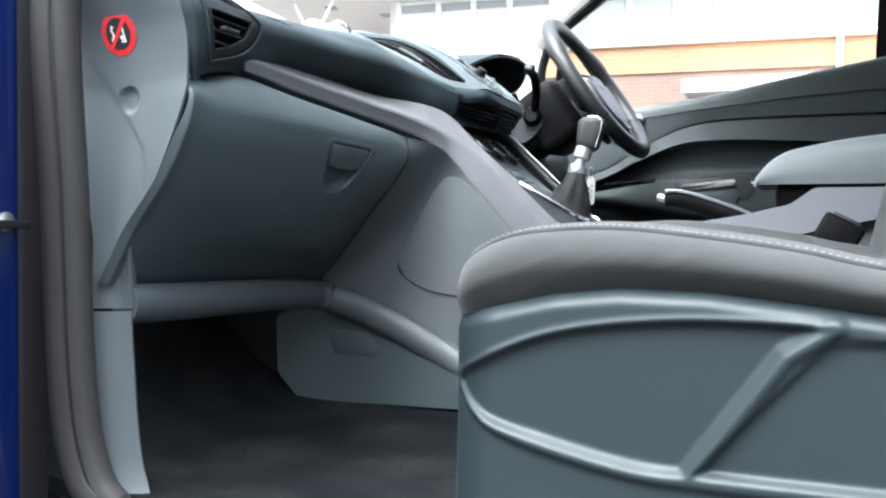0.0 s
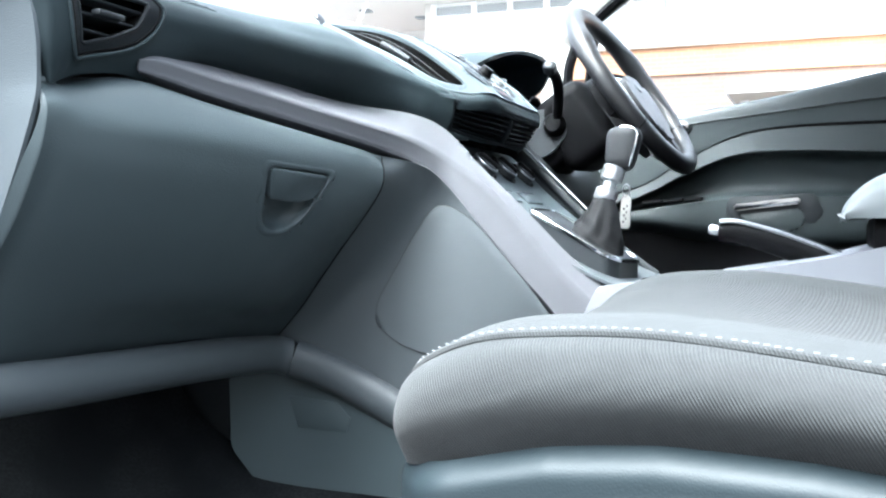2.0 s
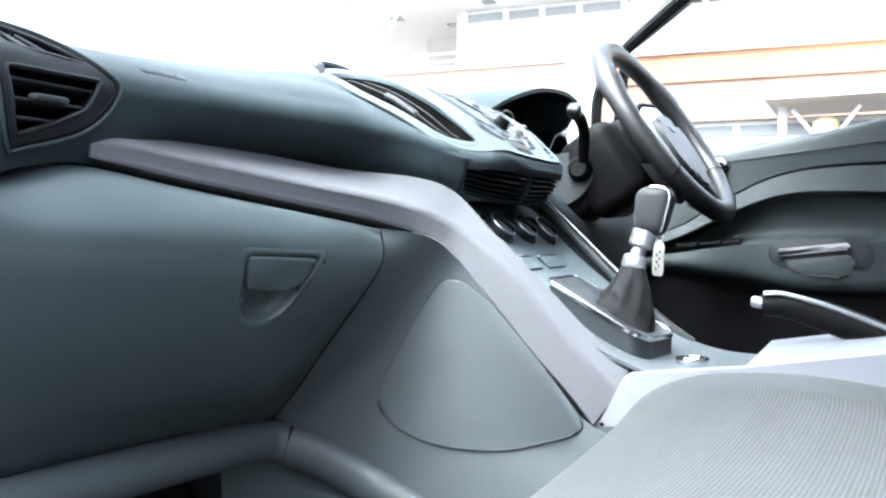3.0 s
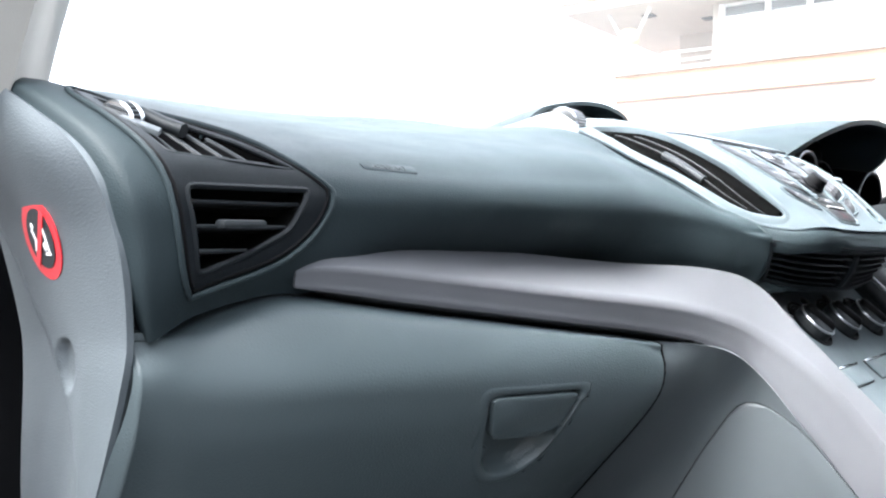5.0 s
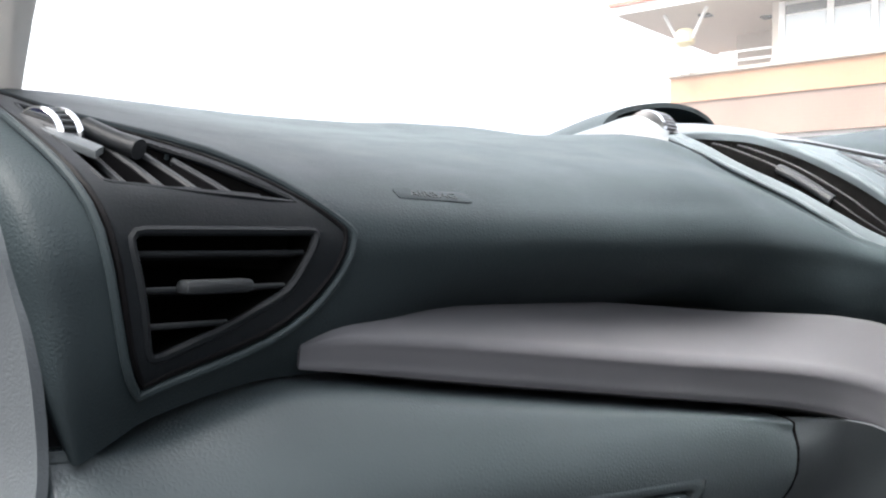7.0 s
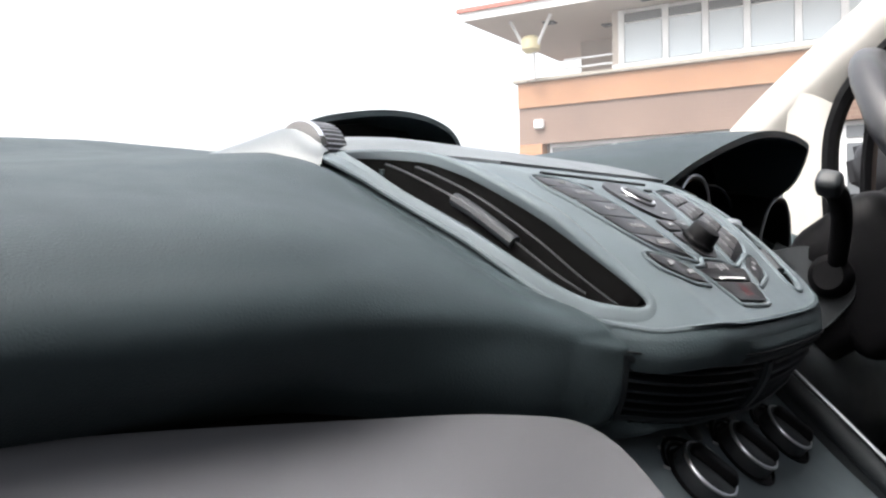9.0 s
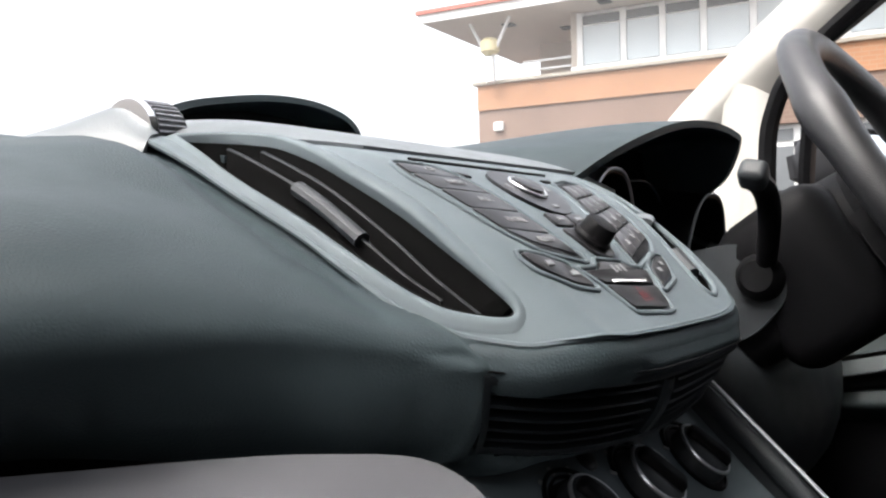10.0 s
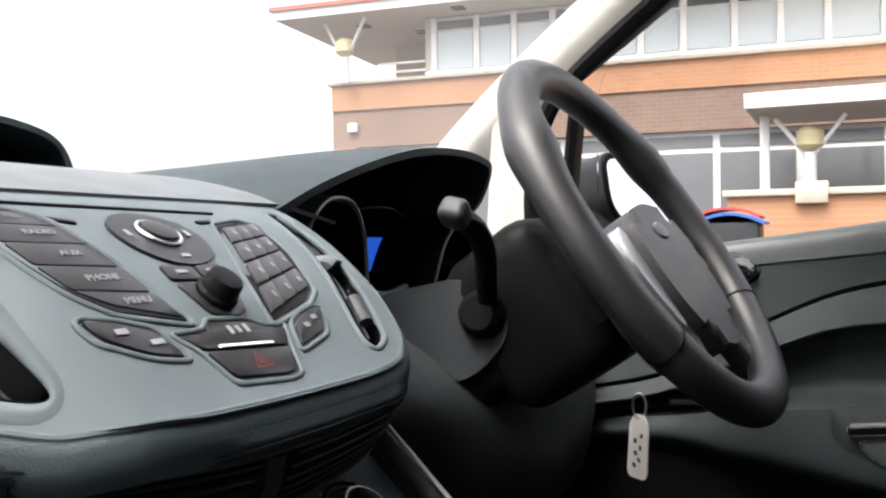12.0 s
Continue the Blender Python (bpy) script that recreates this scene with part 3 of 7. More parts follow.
# let the pad run flush into the vent under the nose
NTX, NBX = [p.x for p in NOSE_T], [p.x for p in NOSE_B]
for r in padG:
    for i, p in enumerate(r):
        if i > 40 and -0.185 < p.x < 0.165 and p.y < 0.08:
            zt, zb = float(np.interp(p.x, NTX, [q.z for q in NOSE_T])), float(np.interp(p.x, NBX, [q.z for q in NOSE_B]))
            s = max(-0.15, min(1.1, (zt - p.z) / (zt - zb)))
            y = float(np.interp(p.x, NTX, [q.y for q in NOSE_T])) * (1 - s) + float(np.interp(p.x, NBX, [q.y for q in NOSE_B])) * s - 0.003 * math.sin(math.pi * max(0, min(1, s)))
            w = min(max(0.0, 1 - max(0.0, p.z - zt - 0.002) / 0.010), max(0.0, 1 - max(0.0, zb - p.z) / 0.012), max(0.0, 1 - max(0.0, -0.146 - p.x, p.x - 0.130) / 0.032))
            p.y += (y - p.y) * w * w * (3 - 2 * w)
part("upper_pad", sheet(padG, 0.004, pad_cut, (0, -1, 3)), PAD, dash, "charcoal grained soft upper pad", 60)

# grey trim strip from the passenger vent down along the console
TU = [(-0.6155, 0.1215, 0.9795), (-0.596, 0.1275, 0.9920), (-0.55, 0.136, 0.9985), (-0.40, 0.112, 0.9875), (-0.30, 0.085, 0.9785), (-0.219, 0.038, 0.9730), (-0.167, 0.012, 0.957),
      (-0.155, -0.033, 0.909), (-0.155, -0.101, 0.845), (-0.155, -0.150, 0.797), (-0.156, -0.196, 0.757)]
TM = [(-0.6170, 0.1195, 0.9780), (-0.592, 0.1120, 0.9800), (-0.53, 0.100, 0.974), (-0.40, 0.064, 0.958), (-0.30, 0.036, 0.946), (-0.235, 0.014, 0.932), (-0.195, -0.012, 0.910),
      (-0.180, -0.062, 0.872), (-0.178, -0.115, 0.812), (-0.178, -0.150, 0.772), (-0.178, -0.190, 0.735)]
TL = [(-0.6175, 0.1200, 0.9675), (-0.580, 0.1120, 0.9620), (-0.53, 0.102, 0.954), (-0.40, 0.066, 0.935), (-0.30, 0.039, 0.920), (-0.240, 0.016, 0.904), (-0.207, -0.006, 0.879),
      (-0.192, -0.045, 0.832), (-0.186, -0.095, 0.772), (-0.183, -0.130, 0.735), (-0.182, -0.162, 0.697)]
TB = [(-0.595, 0.140, 0.968), (-0.570, 0.148, 0.959), (-0.53, 0.145, 0.950), (-0.40, 0.105, 0.931), (-0.30, 0.078, 0.917), (-0.225, 0.045, 0.90), (-0.19, 0.02, 0.875),
      (-0.17, -0.02, 0.828), (-0.165, -0.075, 0.768), (-0.162, -0.115, 0.730), (-0.160, -0.15, 0.692)]


def mix(a, b, t):
    return tuple(p * (1 - t) + q * t for p, q in zip(a, b))


rows = [TU, *[[mix(a, b, k) for a, b in zip(TU, TM)] for k in (0.45, 0.8, 0.94)], *[[mix(a, b, k) for a, b in zip(TM, TL)] for k in (0.12, 0.3, 0.65, 0.92)], *[[mix(a, b, k) for a, b in zip(TL, TB)] for k in (0.12, 1.0)]]
part("trim_strip", sheet(net(rows, 6, 4), 0.003, None, (-1, -1, 1)), TRIM, dash, "satin grey decorative trim strip", 50)

# glovebox lid: sections across, from the ledge over the rolled edge to the bottom
def glove_sec(x, yt, zt, y, z, yb, zb):
    """yt, zt: under the trim; y, z: the rolled edge; yb, zb: the bottom."""
    return [(x, yt + 0.04, zt - 0.002), (x, yt, zt - 0.006), (x, (yt + y) / 2 - 0.002, (zt + z) / 2 + 0.004), (x, y, z), (x, y + 0.002, z - 0.022), (x, y + 0.012, z - 0.05),
            (x, y + 0.040, z - 0.10), (x, y + 0.083, z - 0.155), (x, (y + 0.083 + yb) / 2, (z - 0.155 + zb) / 2), (x, yb, zb)]


_edge = glove_sec(-0.719, 0.142, 0.949, 0.1185, 0.924, 0.243, 0.699)
_edge = [(x, min(y, 0.128) if z > 0.93 else y, z) for x, y, z in _edge]
_fall = [max(0.0, min(1.0, (0.946 - z) / 0.07)) for _, _, z in _edge]
GS = [[(-0.7220 - 0.0070 * f, y + 0.001 + 0.011 * f, z - 0.001) for (_, y, z), f in zip(_edge, _fall)], [(-0.7216 - 0.0049 * f, y + 0.0008 + 0.006 * f, z) for (_, y, z), f in zip(_edge, _fall)],
      [(-0.7210 - 0.002 * f, y + 0.0006, z) for (_, y, z), f in zip(_edge, _fall)], _edge,
      [(-0.708, y - 0.002, z) for _, y, z in _edge], glove_sec(-0.682, 0.137, 0.953, 0.111, 0.918, 0.242, 0.698), glove_sec(-0.62, 0.126, 0.966, 0.094, 0.915, 0.240, 0.696),
      glove_sec(-0.53, 0.104, 0.953, 0.076, 0.910, 0.238, 0.692), glove_sec(-0.42, 0.074, 0.937, 0.056, 0.902, 0.232, 0.688),
      glove_sec(-0.34, 0.052, 0.925, 0.042, 0.896, 0.226, 0.685), glove_sec(-0.30, 0.042, 0.919, 0.035, 0.892, 0.223, 0.684)]
# towards the console the lid falls back and its edge sweeps away
for _k, _w in ((-3, 0.15), (-2, 0.6)):
    GS[_k] = [(x, y + _w * float(np.interp(z, [0.684, 0.72, 0.757, 0.80, 0.842, 0.88], [0, 0.03, 0.040, 0.030, 0.010, 0])), z) for x, y, z in GS[_k]]
GS[-1] = [(-0.300, 0.082, 0.917), (-0.300, 0.042, 0.913), (-0.300, 0.038, 0.905), (-0.300, 0.035, 0.892), (-0.302, 0.038, 0.872), (-0.300, 0.060, 0.842),
          (-0.292, 0.099, 0.800), (-0.278, 0.141, 0.757), (-0.267, 0.176, 0.720), (-0.256, 0.216, 0.684)]
gloveG = net(GS, 6, 8)
HANDLE = [(-0.488, 0.8895), (-0.391, 0.885), (-0.401, 0.866), (-0.414, 0.833), (-0.433, 0.821), (-0.460, 0.823), (-0.475, 0.838)]
glove = part("glovebox_lid", sheet(gloveG, 0.006, lambda c: c.y < 0.12 and off_poly(c.x, c.z, HANDLE) < 0.0028, (-0.5, -3, 1)), GLOVE, dash, "dark grey grained glovebox lid", 60)


def on_grid(G, u, v, h=0.0, side=(0, -1, 0)):
    """A point of a fine grid, u along its rows and v across them, from 0 to 1, lifted by h."""
    j, i = v * (len(G) - 1), u * (len(G[0]) - 1)
    j0, i0 = min(int(j), len(G) - 2), min(int(i), len(G[0]) - 2)
    a, b = j - j0, i - i0
    p00, p01, p10, p11 = G[j0][i0], G[j0][i0 + 1], G[j0 + 1][i0], G[j0 + 1][i0 + 1]
    p = (p00 * (1 - b) + p01 * b) * (1 - a) + (p10 * (1 - b) + p11 * b) * a
    n = (p01 - p00).cross(p10 - p00).normalized()
    if n.dot(V(side)) < 0:
        n = -n
    return p + n * h


def decal(G, poly, h0, h1, side=(0, -1, 0), bevel=0.0):
    """A plate that follows a grid's surface, its outline given in (u, v)."""
    bm = bmesh.new()
    a = [bm.verts.new(on_grid(G, u, v, h0, side)) for u, v in poly]
    b = [bm.verts.new(on_grid(G, u, v, h1, side)) for u, v in poly]
    n = len(poly)
    bm.faces.new(a[::-1])
    top = bm.faces.new(b)
    for k in range(n):
        bm.faces.new((a[k], a[(k + 1) % n], b[(k + 1) % n], b[k]))
    if bevel:
        bmesh.ops.bevel(bm, geom=list(top.edges), offset=bevel, segments=2, affect="EDGES", profile=0.5)
    return bm


def uv_fit(G, p, axes):
    """The (u, v) of a grid whose point lies nearest to p, in the axes given."""
    nu, nv = len(G[0]) - 1, len(G) - 1
    d2 = lambda q: sum((q[a] - p[a]) ** 2 for a in axes)
    _, j, i = min((d2(G[j][i]), j, i) for j in range(nv + 1) for i in range(nu + 1))
    u, v, s = i / nu, j / nv, 1.0
    for _ in range(24):
        best = min((d2(on_grid(G, min(1, max(0, u + a * s / nu)), min(1, max(0, v + b * s / nv)))), min(1, max(0, u + a * s / nu)), min(1, max(0, v + b * s / nv)))
                   for a in (-1, 0, 1) for b in (-1, 0, 1))
        if best[1] == u and best[2] == v:
            s *= 0.5
        u, v = best[1:]
    return u, v


def uv_near(G, p):
    return uv_fit(G, V(p), (0, 1, 2))


part("lid_frame", box_at(-0.335, -0.235, 0.115, 0.2, 0.82, 0.905), BLACK, dash)

# console side, from the glovebox to behind the seat
CS = [
    [(-0.297, 0.044, 0.914), (-0.238, 0.012, 0.904), (-0.206, -0.010, 0.878), (-0.193, -0.048, 0.828), (-0.186, -0.098, 0.768), (-0.182, -0.165, 0.694), (-0.18, -0.30, 0.66)],
    [(-0.298, 0.041, 0.880), (-0.232, 0.030, 0.868), (-0.204, 0.005, 0.845), (-0.195, -0.035, 0.800), (-0.19, -0.09, 0.745), (-0.186, -0.165, 0.670), (-0.185, -0.30, 0.64)],
    [(-0.290, 0.100, 0.805), (-0.234, 0.075, 0.795), (-0.212, 0.045, 0.775), (-0.202, 0.0, 0.745), (-0.196, -0.06, 0.70), (-0.19, -0.165, 0.64), (-0.19, -0.30, 0.61)],
    [(-0.270, 0.160, 0.738), (-0.238, 0.130, 0.728), (-0.222, 0.085, 0.712), (-0.212, 0.03, 0.685), (-0.205, -0.04, 0.650), (-0.198, -0.165, 0.60), (-0.195, -0.30, 0.57)],
    [(-0.252, 0.220, 0.684), (-0.240, 0.185, 0.668), (-0.230, 0.12, 0.640), (-0.223, 0.05, 0.604), (-0.216, -0.02, 0.566), (-0.206, -0.165, 0.51), (-0.2, -0.30, 0.48)],
]
consG = net(CS, 8, 8)
console = thing("centre_console", (-0.05, -0.4, 0.46), "grey plastic centre console with gear lever and armrest", "console")
part("side_panel", sheet(consG, 0.004, None, (-2, 0, 0.7)), GREY, console, "grained grey side panel", 60)

# rounded lower bolster, across under the glovebox and back along the console
path = cr([(-0.705, 0.233, 0.676), (-0.60, 0.228, 0.672), (-0.42, 0.222, 0.668), (-0.30, 0.218, 0.662), (-0.255, 0.208, 0.655), (-0.236, 0.165, 0.640),
           (-0.226, 0.10, 0.612), (-0.218, 0.03, 0.575), (-0.214, -0.05, 0.535), (-0.210, -0.20, 0.48)], 6)
cutx = [i for i, p in enumerate(path) if p.x < -0.248]
part("lower_bolster", sweep(path[: cutx[-1] + 1], ring2(0.020, 0.025, 14)), GREY, dash, "rounded grey lower dash bolster")
part("console_bolster", sweep(path[cutx[-1] + 1:], ring2(0.020, 0.026, 14)), GREY, console, "rounded grey bolster along the tunnel")

# tunnel cover beside the passenger's feet
tunnel = [(0.316, 0.618), (0.312, 0.516), (0.27, 0.474), (-0.02, 0.478), (-0.40, 0.48), (-0.40, 0.52), (-0.02, 0.545), (0.087, 0.595), (0.231, 0.65)]
part("tunnel_cover", slab([(-0.232, y, z) for y, z in rounded(tunnel, 0.012)], (0.02, 0, 0)), GLOVE, console, "grey moulded tunnel cover")
hatch = [(0.215, 0.598), (0.14, 0.594), (0.118, 0.575), (0.125, 0.555), (0.20, 0.556)]
part("tunnel_hatch", slab([(-0.231, y, z) for y, z in hatch], (-0.0025, 0, 0), 0.0015), GLOVE, console)
part("tunnel_body", box_at(-0.165, 0.15, -1.1, 0.5, 0.40, 0.66, 0.02), DARK, console)

# floor
fl = [[(x, 0.52, 0.66 + u), (x, 0.42, 0.52 + u), (x, 0.30, 0.462 + u), (x, 0.1, 0.452 + u), (x, -0.3, 0.448 + u), (x, -1.2, 0.448 + u)] for x, u in ((-0.74, 0), (-0.6, 0), (-0.45, 0), (-0.3, 0.006), (-0.24, 0.020), (-0.18, 0.034))]
solo("carpet_floor", sheet(net(fl, 8, 4), 0.02, None, (-0.4, 0, 2)), CARPET, "dark worn carpet of the passenger footwell", "carpet", kind="structure")
solo("floor", box_at(-0.80, 0.80, -1.9, 0.75, 0.36, 0.40), BODYSHELL, "black floor pan of the car", "floor", kind="structure")
solo("bulkhead", box_at(-0.76, 0.76, 0.53, 0.60, 0.40, 1.09), BODYSHELL, "black bulkhead behind the dashboard", "bulkhead", kind="structure")
fl = [[(x, 0.52, 0.66), (x, 0.42, 0.52), (x, 0.30, 0.462), (x, -0.3, 0.448), (x, -1.2, 0.448)] for x in (0.14, 0.4, 0.74)]
solo("carpet_floor_driver", sheet(net(fl, 6, 3), 0.02, None, (0.4, 0, 2)), CARPET, "dark carpet of the driver footwell", "carpet", kind="structure")

# side cowl at the foot of the passenger pillar
CW = [
    [(-0.749, 0.235, 1.090), (-0.751, 0.25, 1.091), (-0.751, 0.262, 1.090), (-0.748, 0.276, 1.088)],
    [(-0.747, 0.140, 1.046), (-0.750, 0.18, 1.048), (-0.748, 0.23, 1.05), (-0.742, 0.290, 1.045)],
    [(-0.736, 0.120, 1.000), (-0.7345, 0.16, 1.00), (-0.7305, 0.22, 1.00), (-0.725, 0.300, 0.995)],
    [(-0.7283, 0.1225, 0.950), (-0.7255, 0.17, 0.95), (-0.7205, 0.22, 0.95), (-0.715, 0.298, 0.95)],
    [(-0.7292, 0.1285, 0.914), (-0.7245, 0.175, 0.914), (-0.7175, 0.22, 0.914), (-0.712, 0.295, 0.914)],
    [(-0.7292, 0.1650, 0.831), (-0.724, 0.197, 0.831), (-0.717, 0.23, 0.831), (-0.716, 0.290, 0.831)],
    [(-0.722, 0.212, 0.761), (-0.717, 0.229, 0.761), (-0.715, 0.246, 0.761), (-0.722, 0.269, 0.761)],
    [(-0.710, 0.218, 0.671), (-0.713, 0.232, 0.671), (-0.720, 0.246, 0.671), (-0.730, 0.265, 0.671)],
]
cowlG = net(CW, 20, 26)
# a shallow screw recess, and a crease beyond which the cowl lies lower
for r in cowlG:
    for p in r:
        q = ((p.y - 0.213) ** 2 + (p.z - 0.921) ** 2) / 0.0165 ** 2
        if q < 1:
            p.x += 0.0045 * (1 - q ** 3)
        d = p.y - float(np.interp(p.z, [0.86, 0.90, 0.94, 0.97, 1.00, 1.05], [0.188, 0.218, 0.2485, 0.270, 0.285, 0.310]))
        k = max(0.0, min(1.0, d / 0.006 + 0.5))
        p.x += 0.0022 * k * k * (3 - 2 * k) * max(0.0, min(1.0, (1.06 - p.z) / 0.04))
cowl = thing("side_cowl", (-0.73, 0.24, 0.45), "pale grey plastic cowl at the foot of the door pillar", "trim panel", kind="structure")
part("cowl_return", sheet([[r[0] + V((0.0005, 0.0005, 0)), r[0] + V((0.006, 0.0015, 0)), r[0] + V((0.020, 0.008, 0))] for r in cowlG if r[0].z < 0.93]), COWL, cowl, "inward edge of the cowl")
part("cowl_panel", sheet(cowlG, 0.004, None, (-2, -2, 1)), COWL, cowl, "", 60)
KP = [
    [(-0.712, 0.218, 0.668), (-0.717, 0.23, 0.668), (-0.736, 0.263, 0.668)],
    [(-0.712, 0.214, 0.61), (-0.717, 0.226, 0.61), (-0.736, 0.258, 0.61)],
    [(-0.714, 0.206, 0.53), (-0.719, 0.218, 0.53), (-0.736, 0.250, 0.53)],
    [(-0.717, 0.191, 0.47), (-0.724, 0.205, 0.47), (-0.738, 0.234, 0.47)],
    [(-0.722, 0.156, 0.435), (-0.732, 0.165, 0.437), (-0.742, 0.195, 0.438)],
    [(-0.725, 0.000, 0.415), (-0.734, 0.0, 0.42), (-0.745, 0.0, 0.42)],
    [(-0.725, -1.000, 0.415), (-0.734, -1.0, 0.42), (-0.745, -1.0, 0.42)],
]
part("kick_panel", sheet(net(KP, 6, 6), 0.004, None, (-2, -2, 1)), COWL, cowl, "pale grey lower kick panel", 60)
seal = cr([(-0.765, 0.10, 1.55), (-0.772, 0.20, 1.25), (-0.775, 0.252, 1.05), (-0.765, 0.252, 0.80), (-0.765, 0.243, 0.60), (-0.765, 0.225, 0.50), (-0.767, 0.19, 0.455), (-0.770, 0.10, 0.430), (-0.77, -0.9, 0.42)], 8)
sl = thing("door_seal", (-0.77, 0.23, 0.43), "grey rubber weather seal round the door opening", "door seal", kind="structure")
part("seal_tube", sweep(seal, ring2(0.014, 0.018, 12), (1, 0, 0)), RUBBER, sl)
part("seal_lip", sweep([p + V((-0.012, 0.022, 0)) for p in seal], ring2(0.016, 0.012, 10), (1, 0, 0)), RUBBER, sl)


# ---- outside of the passenger door opening ----
post = thing("door_post", (-0.85, 0.33, 0.3), "dark blue painted door post with a black hinge strap", "door post", kind="structure")
# inner strip of the blue post, painted black for shade in the gap
pp = [[(-0.776, 0.285, z), (-0.781, 0.30, z), (-0.788, 0.312, z), (-0.794, 0.314, z)] for z in (0.25, 0.7, 1.1)]
part("post_panel", sheet(net(pp, 5, 3), 0.003, None, (-1, -3, 0.7)), BODYSHELL, post, "inner strip of the door post, blackened for the gap's shade")
pp = [[(-0.794, 0.312, z), (-0.802, 0.300, z), (-0.815, 0.297, z), (-0.84, 0.305, z), (-0.87, 0.33, z), (-0.89, 0.5, z)] for z in (0.25, 0.7, 1.1)]
part("post_edge", sheet(net(pp, 5, 3), 0.003, None, (-1, -3, 0.7)), BLUE, post, "glossy dark blue painted metal")
part("hinge_strap", box_at(-0.90, -0.80, 0.282, 0.29, 0.767, 0.777, 0.002), BODYSHELL, post, "black metal check strap")
part("hinge_bolt", lathe([(0.011, 0), (0.011, 0.006), (0.006, 0.009)], frame_of((-0.825, 0.298, 0.775), (0, -1, 0))), SATIN, post)
door = thing("passenger_door", (-0.93, 0.3, 0.35), "glossy dark blue car door standing open", "car door")
dp = [[(-0.905, 0.33, z), (-0.925, 0.24, z), (-0.955, 0.205, z), (-0.99, 0.19, z), (-1.03, 0.20, z), (-1.12, 0.26, z), (-1.7, 0.62, z)] for z in (0.35, 0.8, 1.12)]
part("door_shell", sheet(net(dp, 6, 4), 0.03, None, (-1, -3, 0.7)), BLUE, door, "dark blue painted inner door edge")
part("latch_bracket", box_at(-1.02, -0.985, 0.17, 0.19, 0.765, 0.80, 0.004), SATIN, door, "bright steel hinge bracket")
part("grommet", lathe([(0.018, 0), (0.018, 0.006), (0.010, 0.008)], frame_of((-1.0, 0.192, 0.955), (-0.2, -1, 0))), BLACK, door, "black rubber grommet")

# ---- glazing, pillars and roof ----
def pillar(side, name, label):
    """A roof pillar's inner trim from the dash up and back."""
    x = 0.745 * side
    a = [(x, 0.36, 1.09), (x * 0.99, 0.215, 1.245), (x * 0.955, 0.015, 1.40), (x * 0.88, -0.20, 1.52)]
    b = [(x * 0.965, 0.30, 1.09), (x * 0.955, 0.175, 1.225), (x * 0.925, -0.02, 1.375), (x * 0.84, -0.22, 1.49)]
    c = [(x, 0.235, 1.09), (x * 0.98, 0.125, 1.215), (x * 0.95, -0.075, 1.355), (x * 0.87, -0.26, 1.47)]
    ob = thing(name, (x, 0.3, 1.09), label, "pillar", kind="structure")
    part("pillar_trim", sheet(net([a, b, c], 6, 6), 0.02, None, (-x * 3, 0.2, 1.3)), CREAM, ob, "", 60)
    return ob


pL = thing("pillar_passenger", (-0.73, 0.3, 1.09), "cream cloth-covered windscreen pillar beside the passenger vent", "pillar", kind="structure")
part("pillar_trim", sheet(net([[(-0.585, 0.57, 1.08), (-0.612, 0.43, 1.205), (-0.645, 0.20, 1.35), (-0.655, -0.10, 1.49)], [(-0.66, 0.42, 1.075), (-0.672, 0.30, 1.215), (-0.685, 0.10, 1.355), (-0.665, -0.16, 1.495)],
                               [(-0.722, 0.28, 1.07), (-0.720, 0.185, 1.205), (-0.712, -0.02, 1.36), (-0.67, -0.21, 1.48)], [(-0.747, 0.235, 1.07), (-0.742, 0.125, 1.215), (-0.728, -0.075, 1.355), (-0.68, -0.26, 1.47)]], 6, 6), 0.02, None, (2, 0.2, 1.3)), CREAM, pL, "", 60)
pR = pillar(1, "pillar_driver", "cream cloth-covered windscreen pillar beside the steering wheel")
part("pillar_foot", sheet(net([[(0.70, 0.164, 1.03), (0.71, 0.160, 1.13), (0.712, 0.158, 1.19), (0.712, 0.150, 1.26)], [(0.695, 0.13, 1.03), (0.70, 0.13, 1.13), (0.705, 0.125, 1.19), (0.705, 0.115, 1.25)],
                               [(0.70, 0.105, 1.03), (0.705, 0.105, 1.13), (0.708, 0.100, 1.19), (0.71, 0.090, 1.235)]], 6, 6), 0.01, None, (-1, 0, 1.2)), CREAM, pR, "cream plastic foot of the pillar")
gs = cr([(0.712, 0.098, 1.05), (0.714, 0.100, 1.14), (0.714, 0.092, 1.21), (0.712, 0.055, 1.275), (0.70, -0.06, 1.365), (0.66, -0.24, 1.48)], 6)
part("window_seal", sweep(gs, ring2(0.012, 0.014, 8), (1, 0, 0)), BLACK, pR, "black rubber window seal")
part("seal_bar", sweep(cr([(0.722, 0.055, 1.05), (0.724, 0.052, 1.15), (0.722, 0.04, 1.26)], 5), ring2(0.010, 0.022, 8), (1, 0, 0)), BLACK, pR, "black quarter-light bar")
part("outer_frame", sweep(cr([(-0.765, 0.40, 1.10), (-0.755, 0.225, 1.265), (-0.72, 0.02, 1.42), (-0.66, -0.22, 1.55)], 6), ring2(0.005, 0.005, 8), (1, 0, 0)), BLACK, pL, "black windscreen edge")
